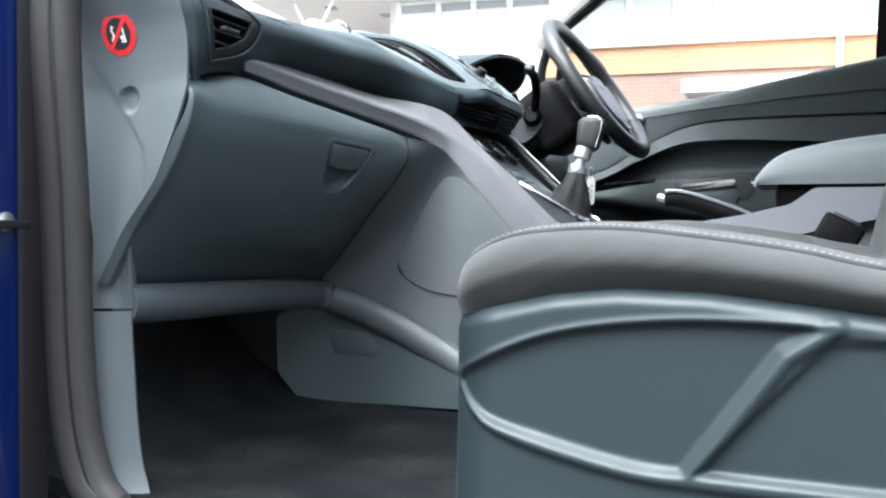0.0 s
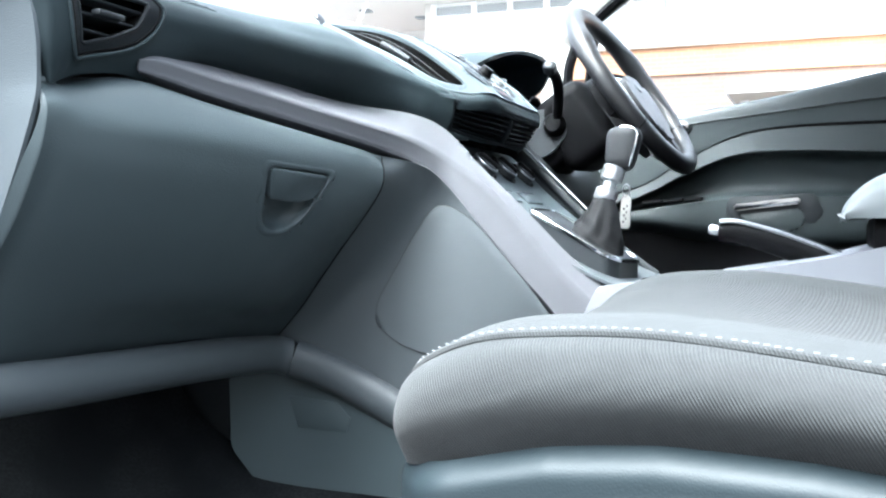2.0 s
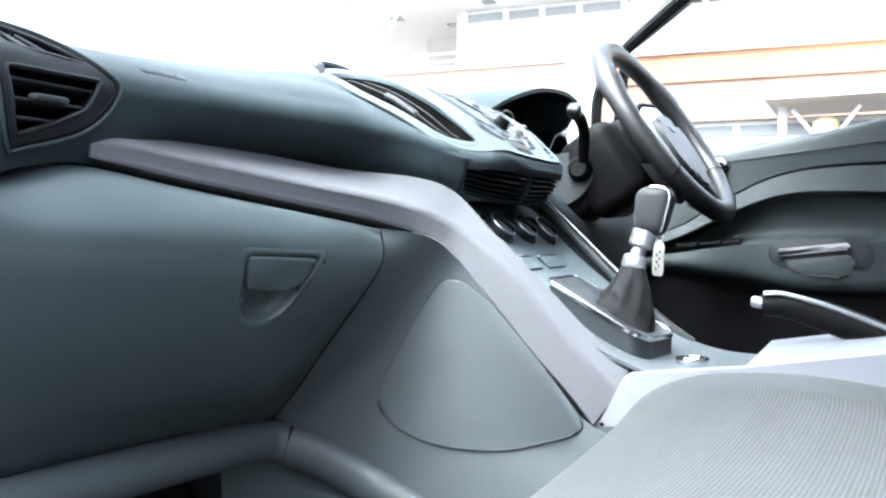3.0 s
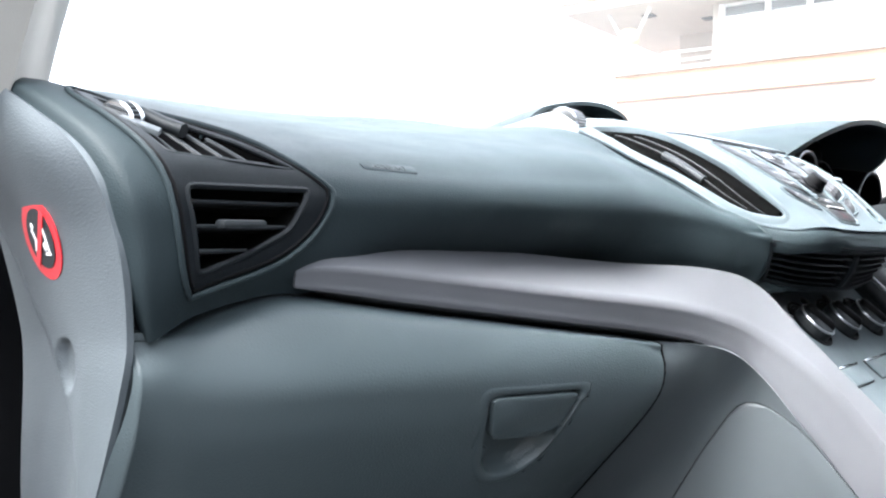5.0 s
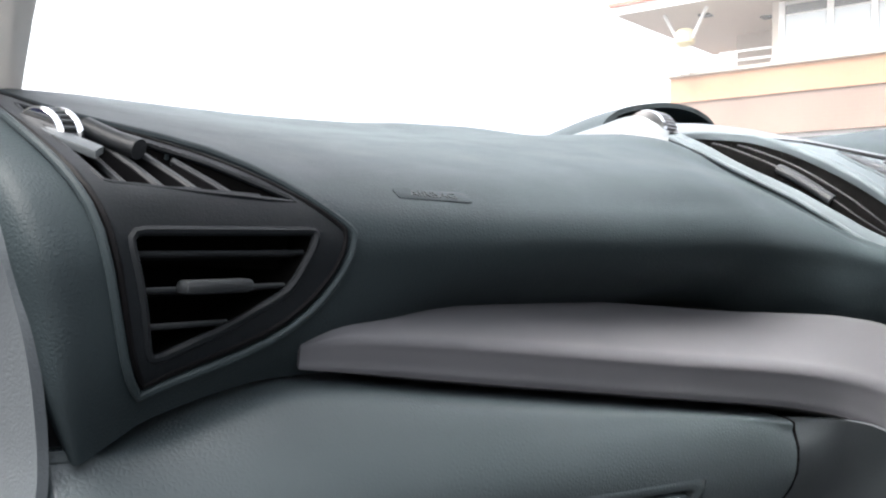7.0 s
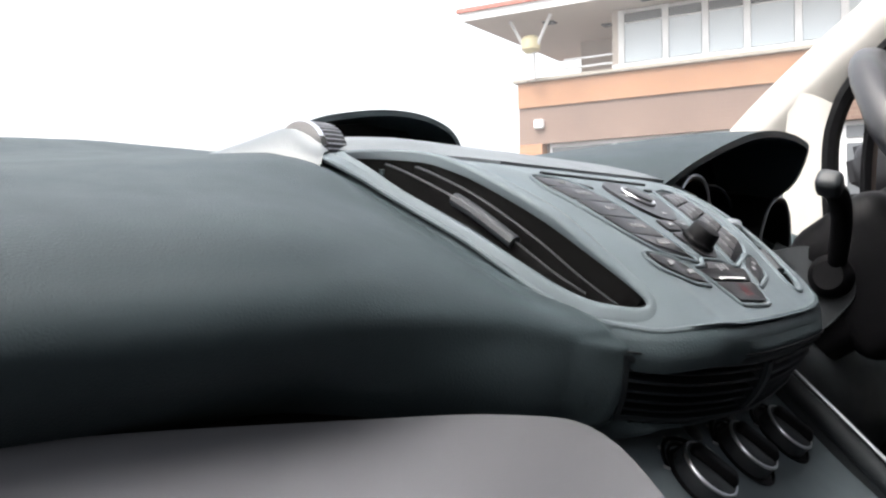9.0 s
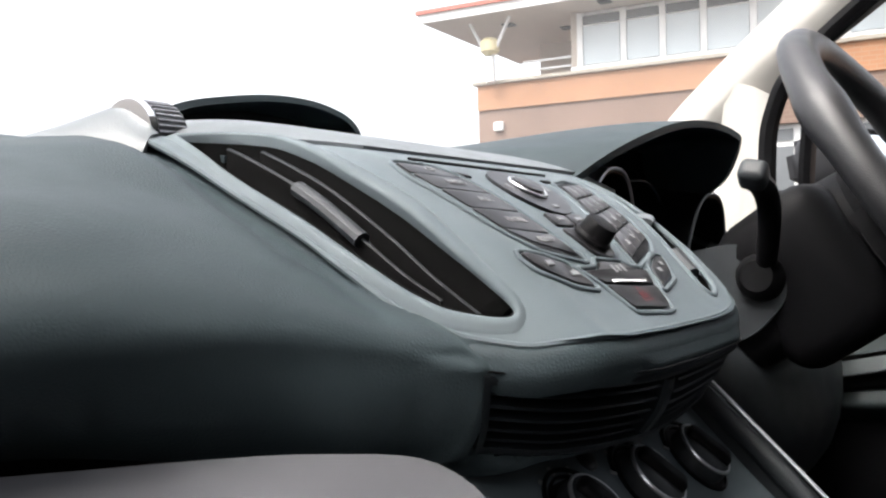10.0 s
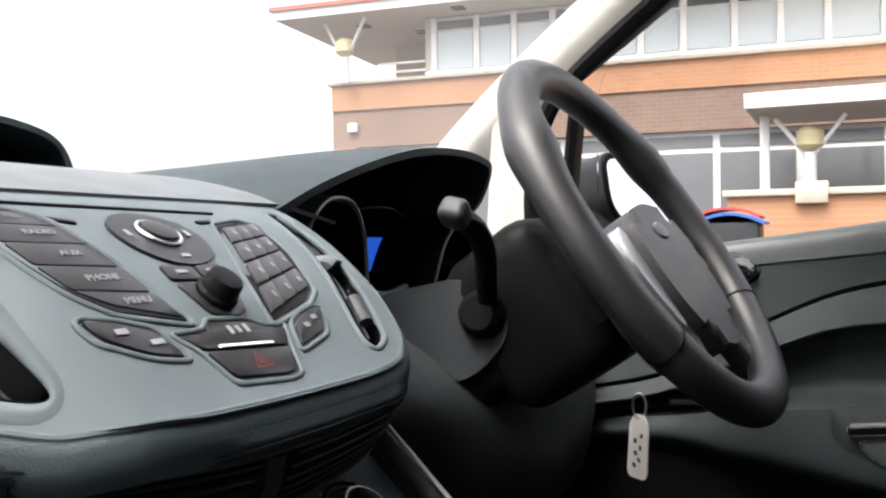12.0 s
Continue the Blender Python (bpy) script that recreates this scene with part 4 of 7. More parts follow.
ws = [[(-0.80, 0.37, 1.09), (-0.4, 0.66, 1.12), (0, 0.74, 1.13), (0.4, 0.66, 1.12), (0.80, 0.37, 1.09)],
      [(-0.77, 0.0, 1.42), (-0.4, 0.14, 1.45), (0, 0.17, 1.46), (0.4, 0.14, 1.45), (0.77, 0.0, 1.42)],
      [(-0.72, -0.22, 1.55), (-0.4, -0.16, 1.57), (0, -0.14, 1.58), (0.4, -0.16, 1.57), (0.72, -0.22, 1.55)]]
wsob = solo("windscreen", sheet(net(ws, 5, 5), 0.004, None, (0, 3, 3)), SCREEN_GLASS, "clear curved windscreen glass with a faint painted haze", "windscreen", kind="structure")
wsob.visible_shadow = False
rf = [[(-0.68, -0.2, 1.54), (0, -0.14, 1.575), (0.68, -0.2, 1.54)], [(-0.70, -0.9, 1.58), (0, -0.9, 1.63), (0.70, -0.9, 1.58)], [(-0.66, -1.9, 1.5), (0, -1.9, 1.55), (0.66, -1.9, 1.5)]]
solo("ceiling", sheet(net(rf, 5, 5), 0.03, None, (0, -0.5, 0)), HEADLINER, "cream cloth headliner under the roof", "ceiling", kind="structure")
solo("wall_rear", box_at(-0.72, 0.72, -1.95, -1.88, 0.4, 1.53, 0.01), DARK, "dark plain panel closing the cabin behind", "wall", kind="structure")
solo("wall_left", box_at(-0.76, -0.72, -1.9, -0.72, 0.4, 1.57, 0.01), DARK, "dark plain panel closing the cabin behind the passenger door", "wall", kind="structure")
solo("wall_right", box_at(0.72, 0.76, -1.9, -0.80, 0.4, 1.57, 0.01), DARK, "dark plain panel closing the cabin behind the driver door", "wall", kind="structure")
sg = solo("side_window", sheet(net([[(0.745, 0.02, 1.06), (0.735, 0.02, 1.25), (0.725, 0.0, 1.30)], [(0.745, -0.35, 1.08), (0.725, -0.35, 1.3), (0.68, -0.35, 1.5)],
                                    [(0.745, -0.75, 1.10), (0.725, -0.75, 1.3), (0.68, -0.75, 1.5)]], 4, 4), 0.004), GLASS, "clear side window of the driver door", "window", kind="structure")
sg.visible_shadow = False

# ---- driver door ----
drv = thing("driver_door", (0.74, -0.3, 0.45), "dark grey driver door panel with chrome handle and armrest", "car door")
# stations from front to back; rows from the top edge down: (x, y, z)
DY = [0.12, -0.06, -0.16, -0.26, -0.36, -0.52, -0.72]
def door_row(x, zs, dx=None):
    return [(x + (dx[i] if dx else 0), y, z) for i, (y, z) in enumerate(zip(DY, zs))]
D_TOP = door_row(0.735, [1.060, 1.068, 1.080, 1.092, 1.108, 1.138, 1.172])
D_ROLL = door_row(0.700, [1.055, 1.063, 1.075, 1.087, 1.102, 1.132, 1.165])
D_A = door_row(0.692, [1.030, 1.040, 1.050, 1.060, 1.070, 1.085, 1.095])
D_B0 = door_row(0.700, [0.885, 0.920, 0.975, 1.022, 1.040, 1.043, 1.043])
D_B = door_row(0.694, [0.880, 0.915, 0.970, 1.017, 1.034, 1.036, 1.036])
D_C = door_row(0.690, [0.862, 0.897, 0.943, 0.982, 0.990, 0.984, 0.972])
D_D = door_row(0.720, [0.855, 0.888, 0.930, 0.964, 0.972, 0.964, 0.948])
D_E = door_row(0.725, [0.845, 0.872, 0.895, 0.912, 0.915, 0.910, 0.905])
FR = [0.024, 0.008, 0, 0, 0, 0, 0]
D_F = door_row(0.692, [0.842, 0.868, 0.882, 0.892, 0.894, 0.895, 0.898], FR)
D_G = door_row(0.686, [0.830, 0.848, 0.835, 0.822, 0.815, 0.818, 0.828], FR)
D_H = door_row(0.712, [0.815, 0.825, 0.810, 0.795, 0.790, 0.795, 0.800], [0.015, 0, 0, 0, 0, 0, 0])
D_I = door_row(0.715, [0.45] * 7)
part("kick_panel", box_at(0.700, 0.745, 0.085, 0.55, 0.42, 1.04), BODYSHELL, drv, "black panel in the driver footwell")
part("door_core", slab([(0.738, y, z) for y, z in ((0.14, 0.45), (0.14, 1.045), (-0.16, 1.07), (-0.36, 1.098), (-0.75, 1.165), (-0.75, 0.45))], (0.02, 0, 0)), BODYSHELL, drv)
part("upper_panel", sheet(net([D_TOP, D_ROLL, D_A], 6, 6), 0.004, None, (-1, 0, 1.2)), DOOR_P, drv, "charcoal soft top roll", 60)
part("middle_panel", sheet(net([door_row(0.694, [z - 0.0025 for _, _, z in D_A]), D_B0], 6, 8), 0.004, None, (-1, 0, 1.2)), DOOR_P, drv, "mid grey moulded panel", 60)
part("light_band", sheet(net([D_B, D_C], 6, 5), 0.004, None, (-1, 0, 1.2)), DOOR_P, drv, "grey sweeping band", 60)
part("pocket_panel", sheet(net([door_row(0.692, [z - 0.0025 for _, _, z in D_C]), D_D, D_E, D_F], 6, 5), 0.004, None, (-1, 0, 1.2)), DOOR_D, drv, "dark recessed panel", 60)
part("armrest", sheet(net([D_F, D_G, D_H], 6, 5), 0.004, None, (-1, 0, 1.2)), DOOR_D, drv, "dark armrest", 60)
part("lower_panel", sheet(net([D_H, D_I], 4, 4), 0.004, None, (-1, 0, 1.2)), BLACK, drv, "black lower door panel", 60)
hb = slab([(0.682, y, z) for y, z in rounded([(-0.268, 0.866), (-0.268, 0.880), (-0.395, 0.893), (-0.395, 0.880)], 0.004)], (-0.008, 0, 0), 0.003)
part("pull_strip", hb, CHROME, drv, "chrome strip on the armrest")
part("pull_cup", slab([(0.688, y, z) for y, z in rounded([(-0.275, 0.860), (-0.40, 0.872), (-0.405, 0.84), (-0.385, 0.825), (-0.30, 0.832)], 0.012)], (-0.006, 0, 0), 0.004), DOOR_P, drv, "grey plastic pull cup")
part("pull_surround", slab([(0.691, y, z) for y, z in rounded([(-0.25, 0.862), (-0.255, 0.896), (-0.425, 0.902), (-0.44, 0.86), (-0.40, 0.812), (-0.31, 0.812)], 0.012)], (-0.005, 0, 0), 0.002), DARK, drv)
for y0, y1 in ((-0.075, -0.115), (-0.12, -0.16), (-0.165, -0.20)):
    part("window_switch", slab([(x, y, 0.884 + (y + 0.07) * -0.06) for x, y in rounded([(0.694, y0), (0.718, y0), (0.718, y1), (0.694, y1)], 0.004)], (0, 0, 0.005), 0.002), GLOSS, drv, "black window switch")
cup = frame_of((0.698, -0.150, 1.046), (-1, 0, 0), (0, 1, 0))
part("release_cup", lathe([(0.034, -0.004), (0.034, 0.002), (0.029, 0.004), (0.024, -0.001)], cup @ Matrix.Diagonal((1.0, 0.62, 1, 1))), BLACK, drv, "black recessed cup")
part("release_lever", slab([(0.692, y, z) for y, z in rounded([(-0.130, 1.060), (-0.165, 1.060), (-0.178, 1.046), (-0.165, 1.036), (-0.15, 1.046)], 0.006)], (-0.008, 0, 0), 0.003), CHROME, drv, "chrome release lever")
part("inner_frame", sheet(net([[(0.745, -0.70, 0.45), (0.735, -0.70, 1.2), (0.68, -0.72, 1.55)], [(0.72, -0.78, 0.45), (0.71, -0.78, 1.2), (0.66, -0.80, 1.55)]], 5, 3), 0.02), BLACK, drv, "black window pillar")

# door mirror outside
mir = thing("door_mirror", (0.95, 0.05, 1.1), "dark door mirror with bright glass outside the window", "mirror")
mn = V((-0.42, -0.89, 0.17)).normalized()
mc = V((0.955, 0.012, 1.152))
ms = mn.cross(V((0, 0, 1))).normalized()
mup = ms.cross(mn)
shape = rounded([(-0.075, 0.048), (0.045, 0.050), (0.085, 0.020), (0.085, -0.030), (0.060, -0.050), (-0.045, -0.050), (-0.075, -0.020)], 0.02, 4)
part("mirror_glass", slab([mc - ms * x + mup * y for x, y in shape], mn * 0.002), MIRROR, mir, "bright mirror glass")
hb_ = slab([mc - ms * x * 1.12 + mup * y * 1.2 - mn * 0.001 for x, y in shape], mn * -0.075, 0.03, 4)
part("housing", hb_, BODYSHELL, mir, "dark mirror housing")
part("mirror_bezel", tube([mc - ms * x * 1.06 + mup * y * 1.10 for x, y in shape], 0.005, 8, True, tuple(mn)), BLACK, mir)
part("mirror_arm", rbox((0.20, 0.05, 0.03), 0.01, 2, Matrix.Translation((0.85, 0.09, 1.10))), BLACK, mir)


# ---- passenger vent ----
PADF = [p for r in padG for p in r if p.z > 1.03]


def pad_top(x, y):
    return min(PADF, key=lambda p: (p.x - x) ** 2 + (p.y - y) ** 2).z


def loop3(pts, n=5):
    return cr([*pts, pts[0]], n)[:-1]


PVO = [(-0.690, 0.113, 0.967), (-0.699, 0.112, 0.985), (-0.706, 0.112, 1.029), (-0.713, 0.125, 1.052), (-0.719, 0.150, 1.068), (-0.722, 0.185, 1.080), (-0.716, 0.205, 1.083),
       (-0.695, 0.192, 1.079), (-0.660, 0.160, 1.066), (-0.625, 0.128, 1.048), (-0.604, 0.113, 1.034), (-0.599, 0.112, 1.025), (-0.609, 0.112, 1.006), (-0.630, 0.112, 0.989), (-0.662, 0.112, 0.976)]
low = [(-0.699, 0.108, 1.029), (-0.694, 0.109, 1.004), (-0.690, 0.110, 0.976), (-0.660, 0.110, 0.987), (-0.627, 0.110, 1.003), (-0.616, 0.110, 1.021), (-0.613, 0.109, 1.030)]
PVU = [uv_near(padG, p) for p in loop3(PVO, 3)]
LOWU = [uv_near(padG, (x, y, z)) for (x, z) in rounded([(x, z) for x, _, z in low], 0.007, 3) for y in (0.110,)]
TOPU = [uv_near(padG, (x, y, pad_top(x, y))) for x, y in rounded([(-0.713, 0.192), (-0.712, 0.150), (-0.704, 0.1245), (-0.618, 0.1205), (-0.650, 0.142), (-0.685, 0.177)], 0.004, 2)]
FACE = (-0.2, -1, 0.8)


def vent_plate():
    """The bezel follows the pad and leaves both openings free."""
    us, vs = [p[0] for p in PVU], [p[1] for p in PVU]
    n, m = 120, 100
    at = [[(min(us) + (max(us) - min(us)) * i / n, min(vs) + (max(vs) - min(vs)) * j / m) for i in range(n + 1)] for j in range(m + 1)]
    bm = bmesh.new()
    vv = {}
    for j in range(m):
        for i in range(n):
            u, v = (at[j][i][0] + at[j + 1][i + 1][0]) / 2, (at[j][i][1] + at[j + 1][i + 1][1]) / 2
            if inside(u, v, PVU) and not inside(u, v, LOWU) and not inside(u, v, TOPU):
                q = []
                for a, b in ((j, i), (j, i + 1), (j + 1, i + 1), (j + 1, i)):
                    if (a, b) not in vv:
                        vv[a, b] = bm.verts.new(on_grid(padG, *at[a][b], 0.0012, FACE))
                    q.append(vv[a, b])
                bm.faces.new(q)
    return bm


def rim_on(uvs, h, r, mat, name, parent, label=""):
    return part(name, tube([on_grid(padG, u, v, h, FACE) for u, v in uvs], r, 8, True, (0, -1, 0.3)), mat, parent, label)


pv = part("passenger_vent", vent_plate(), BEZEL, dash, "black air vent with two sets of slats", 60)
rim_on(PVU, 0.0006, 0.0016, BLACK, "vent_seam", pv)
rim_on(LOWU, 0.0002, 0.0021, BEZEL, "opening_rim", pv)
rim_on(TOPU, 0.0002, 0.0014, BEZEL, "opening_rim", pv)
part("vent_surround", tube([p + (p - V((-0.665, 0.14, 1.03))).normalized() * 0.0048 for p in [on_grid(padG, u, v, -0.0004, FACE) for u, v in PVU]], 0.0018, 8, True, (0, -1, 0.3)), PAD, pv, "raised grey seam round the vent")
for uvs, depth in ((LOWU, V((0, 0.035, 0))), (TOPU, V((0, 0.010, -0.030)))):
    a_ = [on_grid(padG, u, v, 0.0004, FACE) for u, v in uvs]
    wl = bmesh.new()
    r0, r1 = [wl.verts.new(p) for p in a_], [wl.verts.new(p + depth) for p in a_]
    for k in range(len(a_)):
        wl.faces.new((r0[k], r0[(k + 1) % len(a_)], r1[(k + 1) % len(a_)], r1[k]))
    wl.faces.new(r1)
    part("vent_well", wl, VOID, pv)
for z, x0, x1 in ((1.018, -0.697, -0.617), (1.004, -0.694, -0.627), (0.990, -0.692, -0.655)):
    part("slat", rbox((x1 - x0, 0.026, 0.0024), 0.0008, 1, Matrix.Translation(((x0 + x1) / 2, 0.129, z)) @ Matrix.Rotation(radians(-6), 4, "X")), DARK, pv)
part("slat_tab", rbox((0.030, 0.010, 0.0055), 0.002, 2, Matrix.Translation((-0.665, 0.109, 1.0065))), DARK, pv, "dark grey adjusting tab")
for k in range(4):
    t = (k + 0.9) / 4.6
    a, b_ = V((-0.709, 0.187, 1.077)).lerp(V((-0.654, 0.143, 1.058)), t), V((-0.704, 0.128, 1.046)).lerp(V((-0.628, 0.123, 1.041)), t)
    # slat sides painted black for shade, the lit top edge paler
    part("slat", sweep([a + V((0, 0, -0.006)), a.lerp(b_, 0.5) + V((0, 0, -0.006)), b_ + V((0, 0, -0.007))], [(-0.0017, -0.010), (0.0017, -0.010), (0.0017, 0.003), (-0.0017, 0.003)]), BLACK, pv)
    part("slat_edge", tube([a + V((0, 0, -0.003)), a.lerp(b_, 0.5) + V((0, 0, -0.003)), b_ + V((0, 0, -0.004))], 0.0019, 8), DARK, pv)
part("slat_tab", sweep([V((-0.690, 0.172, 1.072)), V((-0.683, 0.160, 1.066)), V((-0.677, 0.150, 1.062))], ring2(0.0052, 0.0045, 12)), DARK, pv, "dark grey adjusting tab")
tw = frame_of((-0.706, 0.170, 1.067), (0.9, 0.5, 0.1), (0, 0, 1))
wl = part("thumb_wheel", lathe([(0.004, -0.0040), (0.0108, -0.0040), (0.0108, 0.0040), (0.004, 0.0040)], tw, 32), BLACK, pv, "black ribbed thumb wheel with bright sides")
for k in range(24):
    part("wheel_rib", rbox((0.0010, 0.0011, 0.0076), 0.0003, 1, tw @ Matrix.Rotation(2 * math.pi * k / 24, 4, "Z") @ Matrix.Translation((0.0109, 0, 0))), GREY, wl)
for h in (-0.0075, 0.0042):
    part("wheel_side", lathe([(0.003, h), (0.0106, h), (0.0116, h + 0.001), (0.0116, h + 0.0025), (0.0106, h + 0.0034), (0.003, h + 0.0034)], tw, 32), CHROME, wl, "bright satin side")
part("wheel_plate", slab([(-0.716, 0.165, 1.068), (-0.713, 0.152, 1.063), (-0.700, 0.140, 1.056), (-0.694, 0.146, 1.059), (-0.700, 0.160, 1.064)], (0, -0.001, 0.003), 0.001), GREY, pv, "satin grey plate")

# embossed lettering plate on the pad
lu, lv = uv_near(padG, (-0.535, 0.121, 1.047))
p0 = on_grid(padG, lu, lv, 0.0, (0, -0.5, 1))
pn = (on_grid(padG, lu, lv, 0.01, (0, -0.5, 1)) - on_grid(padG, lu, lv, 0, (0, -0.5, 1)))
lm = frame_of(p0, pn, (1, -0.25, 0))
part("airbag_badge", slab([lm @ V((x, y, -0.0006)) for x, y in rounded([(-0.022, -0.0050), (0.022, -0.0050), (0.022, 0.0050), (-0.022, 0.0050)], 0.003)], pn.normalized() * 0.0010, 0.0003), PAD, dash, "embossed lettering plate")
part("lettering", text_mesh("AIRBAG", 0.0080, lm @ Matrix.Translation((0, 0, 0.0004)), 0.0003), DARK, dash, "raised letters AIRBAG")

# ---- glovebox handle ----
def glove_uv(x, z):
    """Where the lid's front lies at x and z."""
    return uv_fit(gloveG, (x, 0, z), (0, 2))


def glove_at(x, z, h):
    return on_grid(gloveG, *glove_uv(x, z), h, (0, -1, 0))


def scoop():
    """A rimmed hollow in the lid: a narrow rim outside, a rounded bowl inside."""
    mid = (-0.437, 0.856)
    line = rounded(HANDLE, 0.012, 4)
    steps = ((1.22, -0.0008), (1.16, 0.0004), (1.01, 0.0005), (0.985, -0.0008), (0.965, -0.006), (0.90, -0.0125), (0.72, -0.016), (0.4, -0.017))
    bm = bmesh.new()
    rings = [[bm.verts.new(glove_at(mid[0] + (x - mid[0]) * k, mid[1] + (z - mid[1]) * k, h)) for x, z in line] for k, h in steps]
    n = len(line)
    for r, q in zip(rings, rings[1:]):
        for i in range(n):
            bm.faces.new((r[i], r[(i + 1) % n], q[(i + 1) % n], q[i]))
    bm.faces.new(rings[-1])
    return bm


handle = part("glovebox_handle", scoop(), GLOVE, glove, "recessed finger hollow with a rolled rim", 60)
hq = [glove_uv(x, z) for x, z in rounded([(-0.484, 0.8875), (-0.397, 0.8830), (-0.411, 0.860), (-0.424, 0.8530), (-0.474, 0.8545)], 0.007, 3)]
part("latch_flap", decal(gloveG, hq, -0.010, 0.0016, (0, -1, 0), 0.0022), GLOVE, handle, "dark grey latch flap")
# shut line between lid and console
part("shut_line", tube([on_grid(gloveG, k / 20, 1.0, 0.0, (0, -1, 0)) + V((0.0012, 0.0002, 0)) for k in range(2, 21)], 0.0014, 6), BLACK, dash)

# inset on the console side
def cons_uv(y, z):
    return uv_fit(consG, (0, y, z), (1, 2))


ins = rounded([(0.006, 0.862), (-0.035, 0.840), (-0.095, 0.776), (-0.160, 0.690), (-0.07, 0.662), (0.0, 0.660), (0.050, 0.672), (0.088, 0.700), (0.085, 0.728), (0.04, 0.81)], 0.022, 4)
ins_u = [cons_uv(y, z) for y, z in ins]
part("side_inset", decal(consG, ins_u, -0.001, 0.003, (-1, 0, 0.2), 0.0030), GREY, console, "smooth lighter grey inset pad")
part("inset_groove", tube([on_grid(consG, u, v, 0.0, (-1, 0, 0.2)) for u, v in ins_u], 0.0010, 6, True, (1, 0, 0)), DARK, console)

# ---- centre panel ----
CH_L = sorted([(y, x) for x, y in OUT if x <= 0.001 and (y < 0.121 or x < -0.16)])
CH_R = sorted([(y, x) for x, y in OUT if x >= -0.001 and y < 0.1216])
CH_M = [(0.122, -0.085), (0.150, -0.095), (0.178, -0.106), (0.208, -0.128), (0.218, -0.140)]


def along(chain, y):
    return float(np.interp(y, [c[0] for c in chain], [c[1] for c in chain]))


def face_rows(lo, hi, ny, nx, left, right):
    """A grid on the panel's face between two edges."""
    ys = [lo + (hi - lo) * (k / ny) ** 1.5 for k in range(ny + 1)]
    return [[on_panel(along(left, y) + (along(right, y) - along(left, y)) * i / nx, y, 0.0) for i in range(nx + 1)] for y in ys]


vent_hole = lambda c: (c.x < 0 and off_poly(c.x, c.y, CV) < 0.0022) or (c.x > 0 and inside(c.x, c.y, CVR))
stack = part("radio_panel", sheet(face_rows(-0.0329, 0.122, 110, 190, CH_L, CH_R), 0.003, vent_hole, (0, -1, 3)), SILVER, dash, "silver-grey control panel with black buttons", 60)
part("panel_head", sheet(face_rows(0.122, 0.2178, 50, 44, CH_L, CH_M), 0.003, vent_hole, (0, -1, 3)), SILVER, stack, "", 60)


def loop_on(poly, h, n=3):
    pts = cr([(*p, 0) for p in poly + poly[:1]], 1 if len(poly) > 40 else n)[:-1]
    return [on_panel(p.x, p.y, h) for p in pts]


part("panel_edge", tube(loop_on(OUT, -0.0016), 0.0021, 8, True), SILVER, stack)


def vent_frame(poly):
    """A rolled frame round an opening: a raised ridge on the side of the keys, a low lip on the other."""
    pts = cr([(*p, 0) for p in poly + poly[:1]], 4)[:-1]
    n = len(pts)
    turn = 1 if sum(pts[i - 1].x * pts[i].y - pts[i].x * pts[i - 1].y for i in range(n)) > 0 else -1
    grid, high = [], []
    for i in range(n):
        t = (pts[(i + 1) % n] - pts[i - 1]).normalized()
        o = V((t.y, -t.x, 0)) * turn
        high.append((pts[i], o, max(0.0, min(1.0, 0.5 + 1.5 * o.x))))
    for _ in range(10):
        high = [(high[i][0], (high[i - 1][1] + 2 * high[i][1] + high[(i + 1) % n][1]).normalized(), (high[i - 1][2] + 2 * high[i][2] + high[(i + 1) % n][2]) / 4) for i in range(n)]
    for p, o, w in high:
        w = w * min(1.0, max(0.15, (p.y - 0.004) / 0.05))
        h, wide = 0.0012 + 0.0048 * w, 0.0046 + 0.0075 * w
        grid.append([on_panel(p.x + o.x * a, p.y + o.y * a, b) for a, b in ((0.0, -0.010), (0.0002, h - 0.0016), (0.0010, h - 0.0004), (0.0022 + 0.001 * w, h), (wide * 0.62, h * 0.72), (wide * 0.85, h * 0.25 + 0.0003), (wide, 0.0002))])
    grid.append(grid[0])
    return sheet(grid)


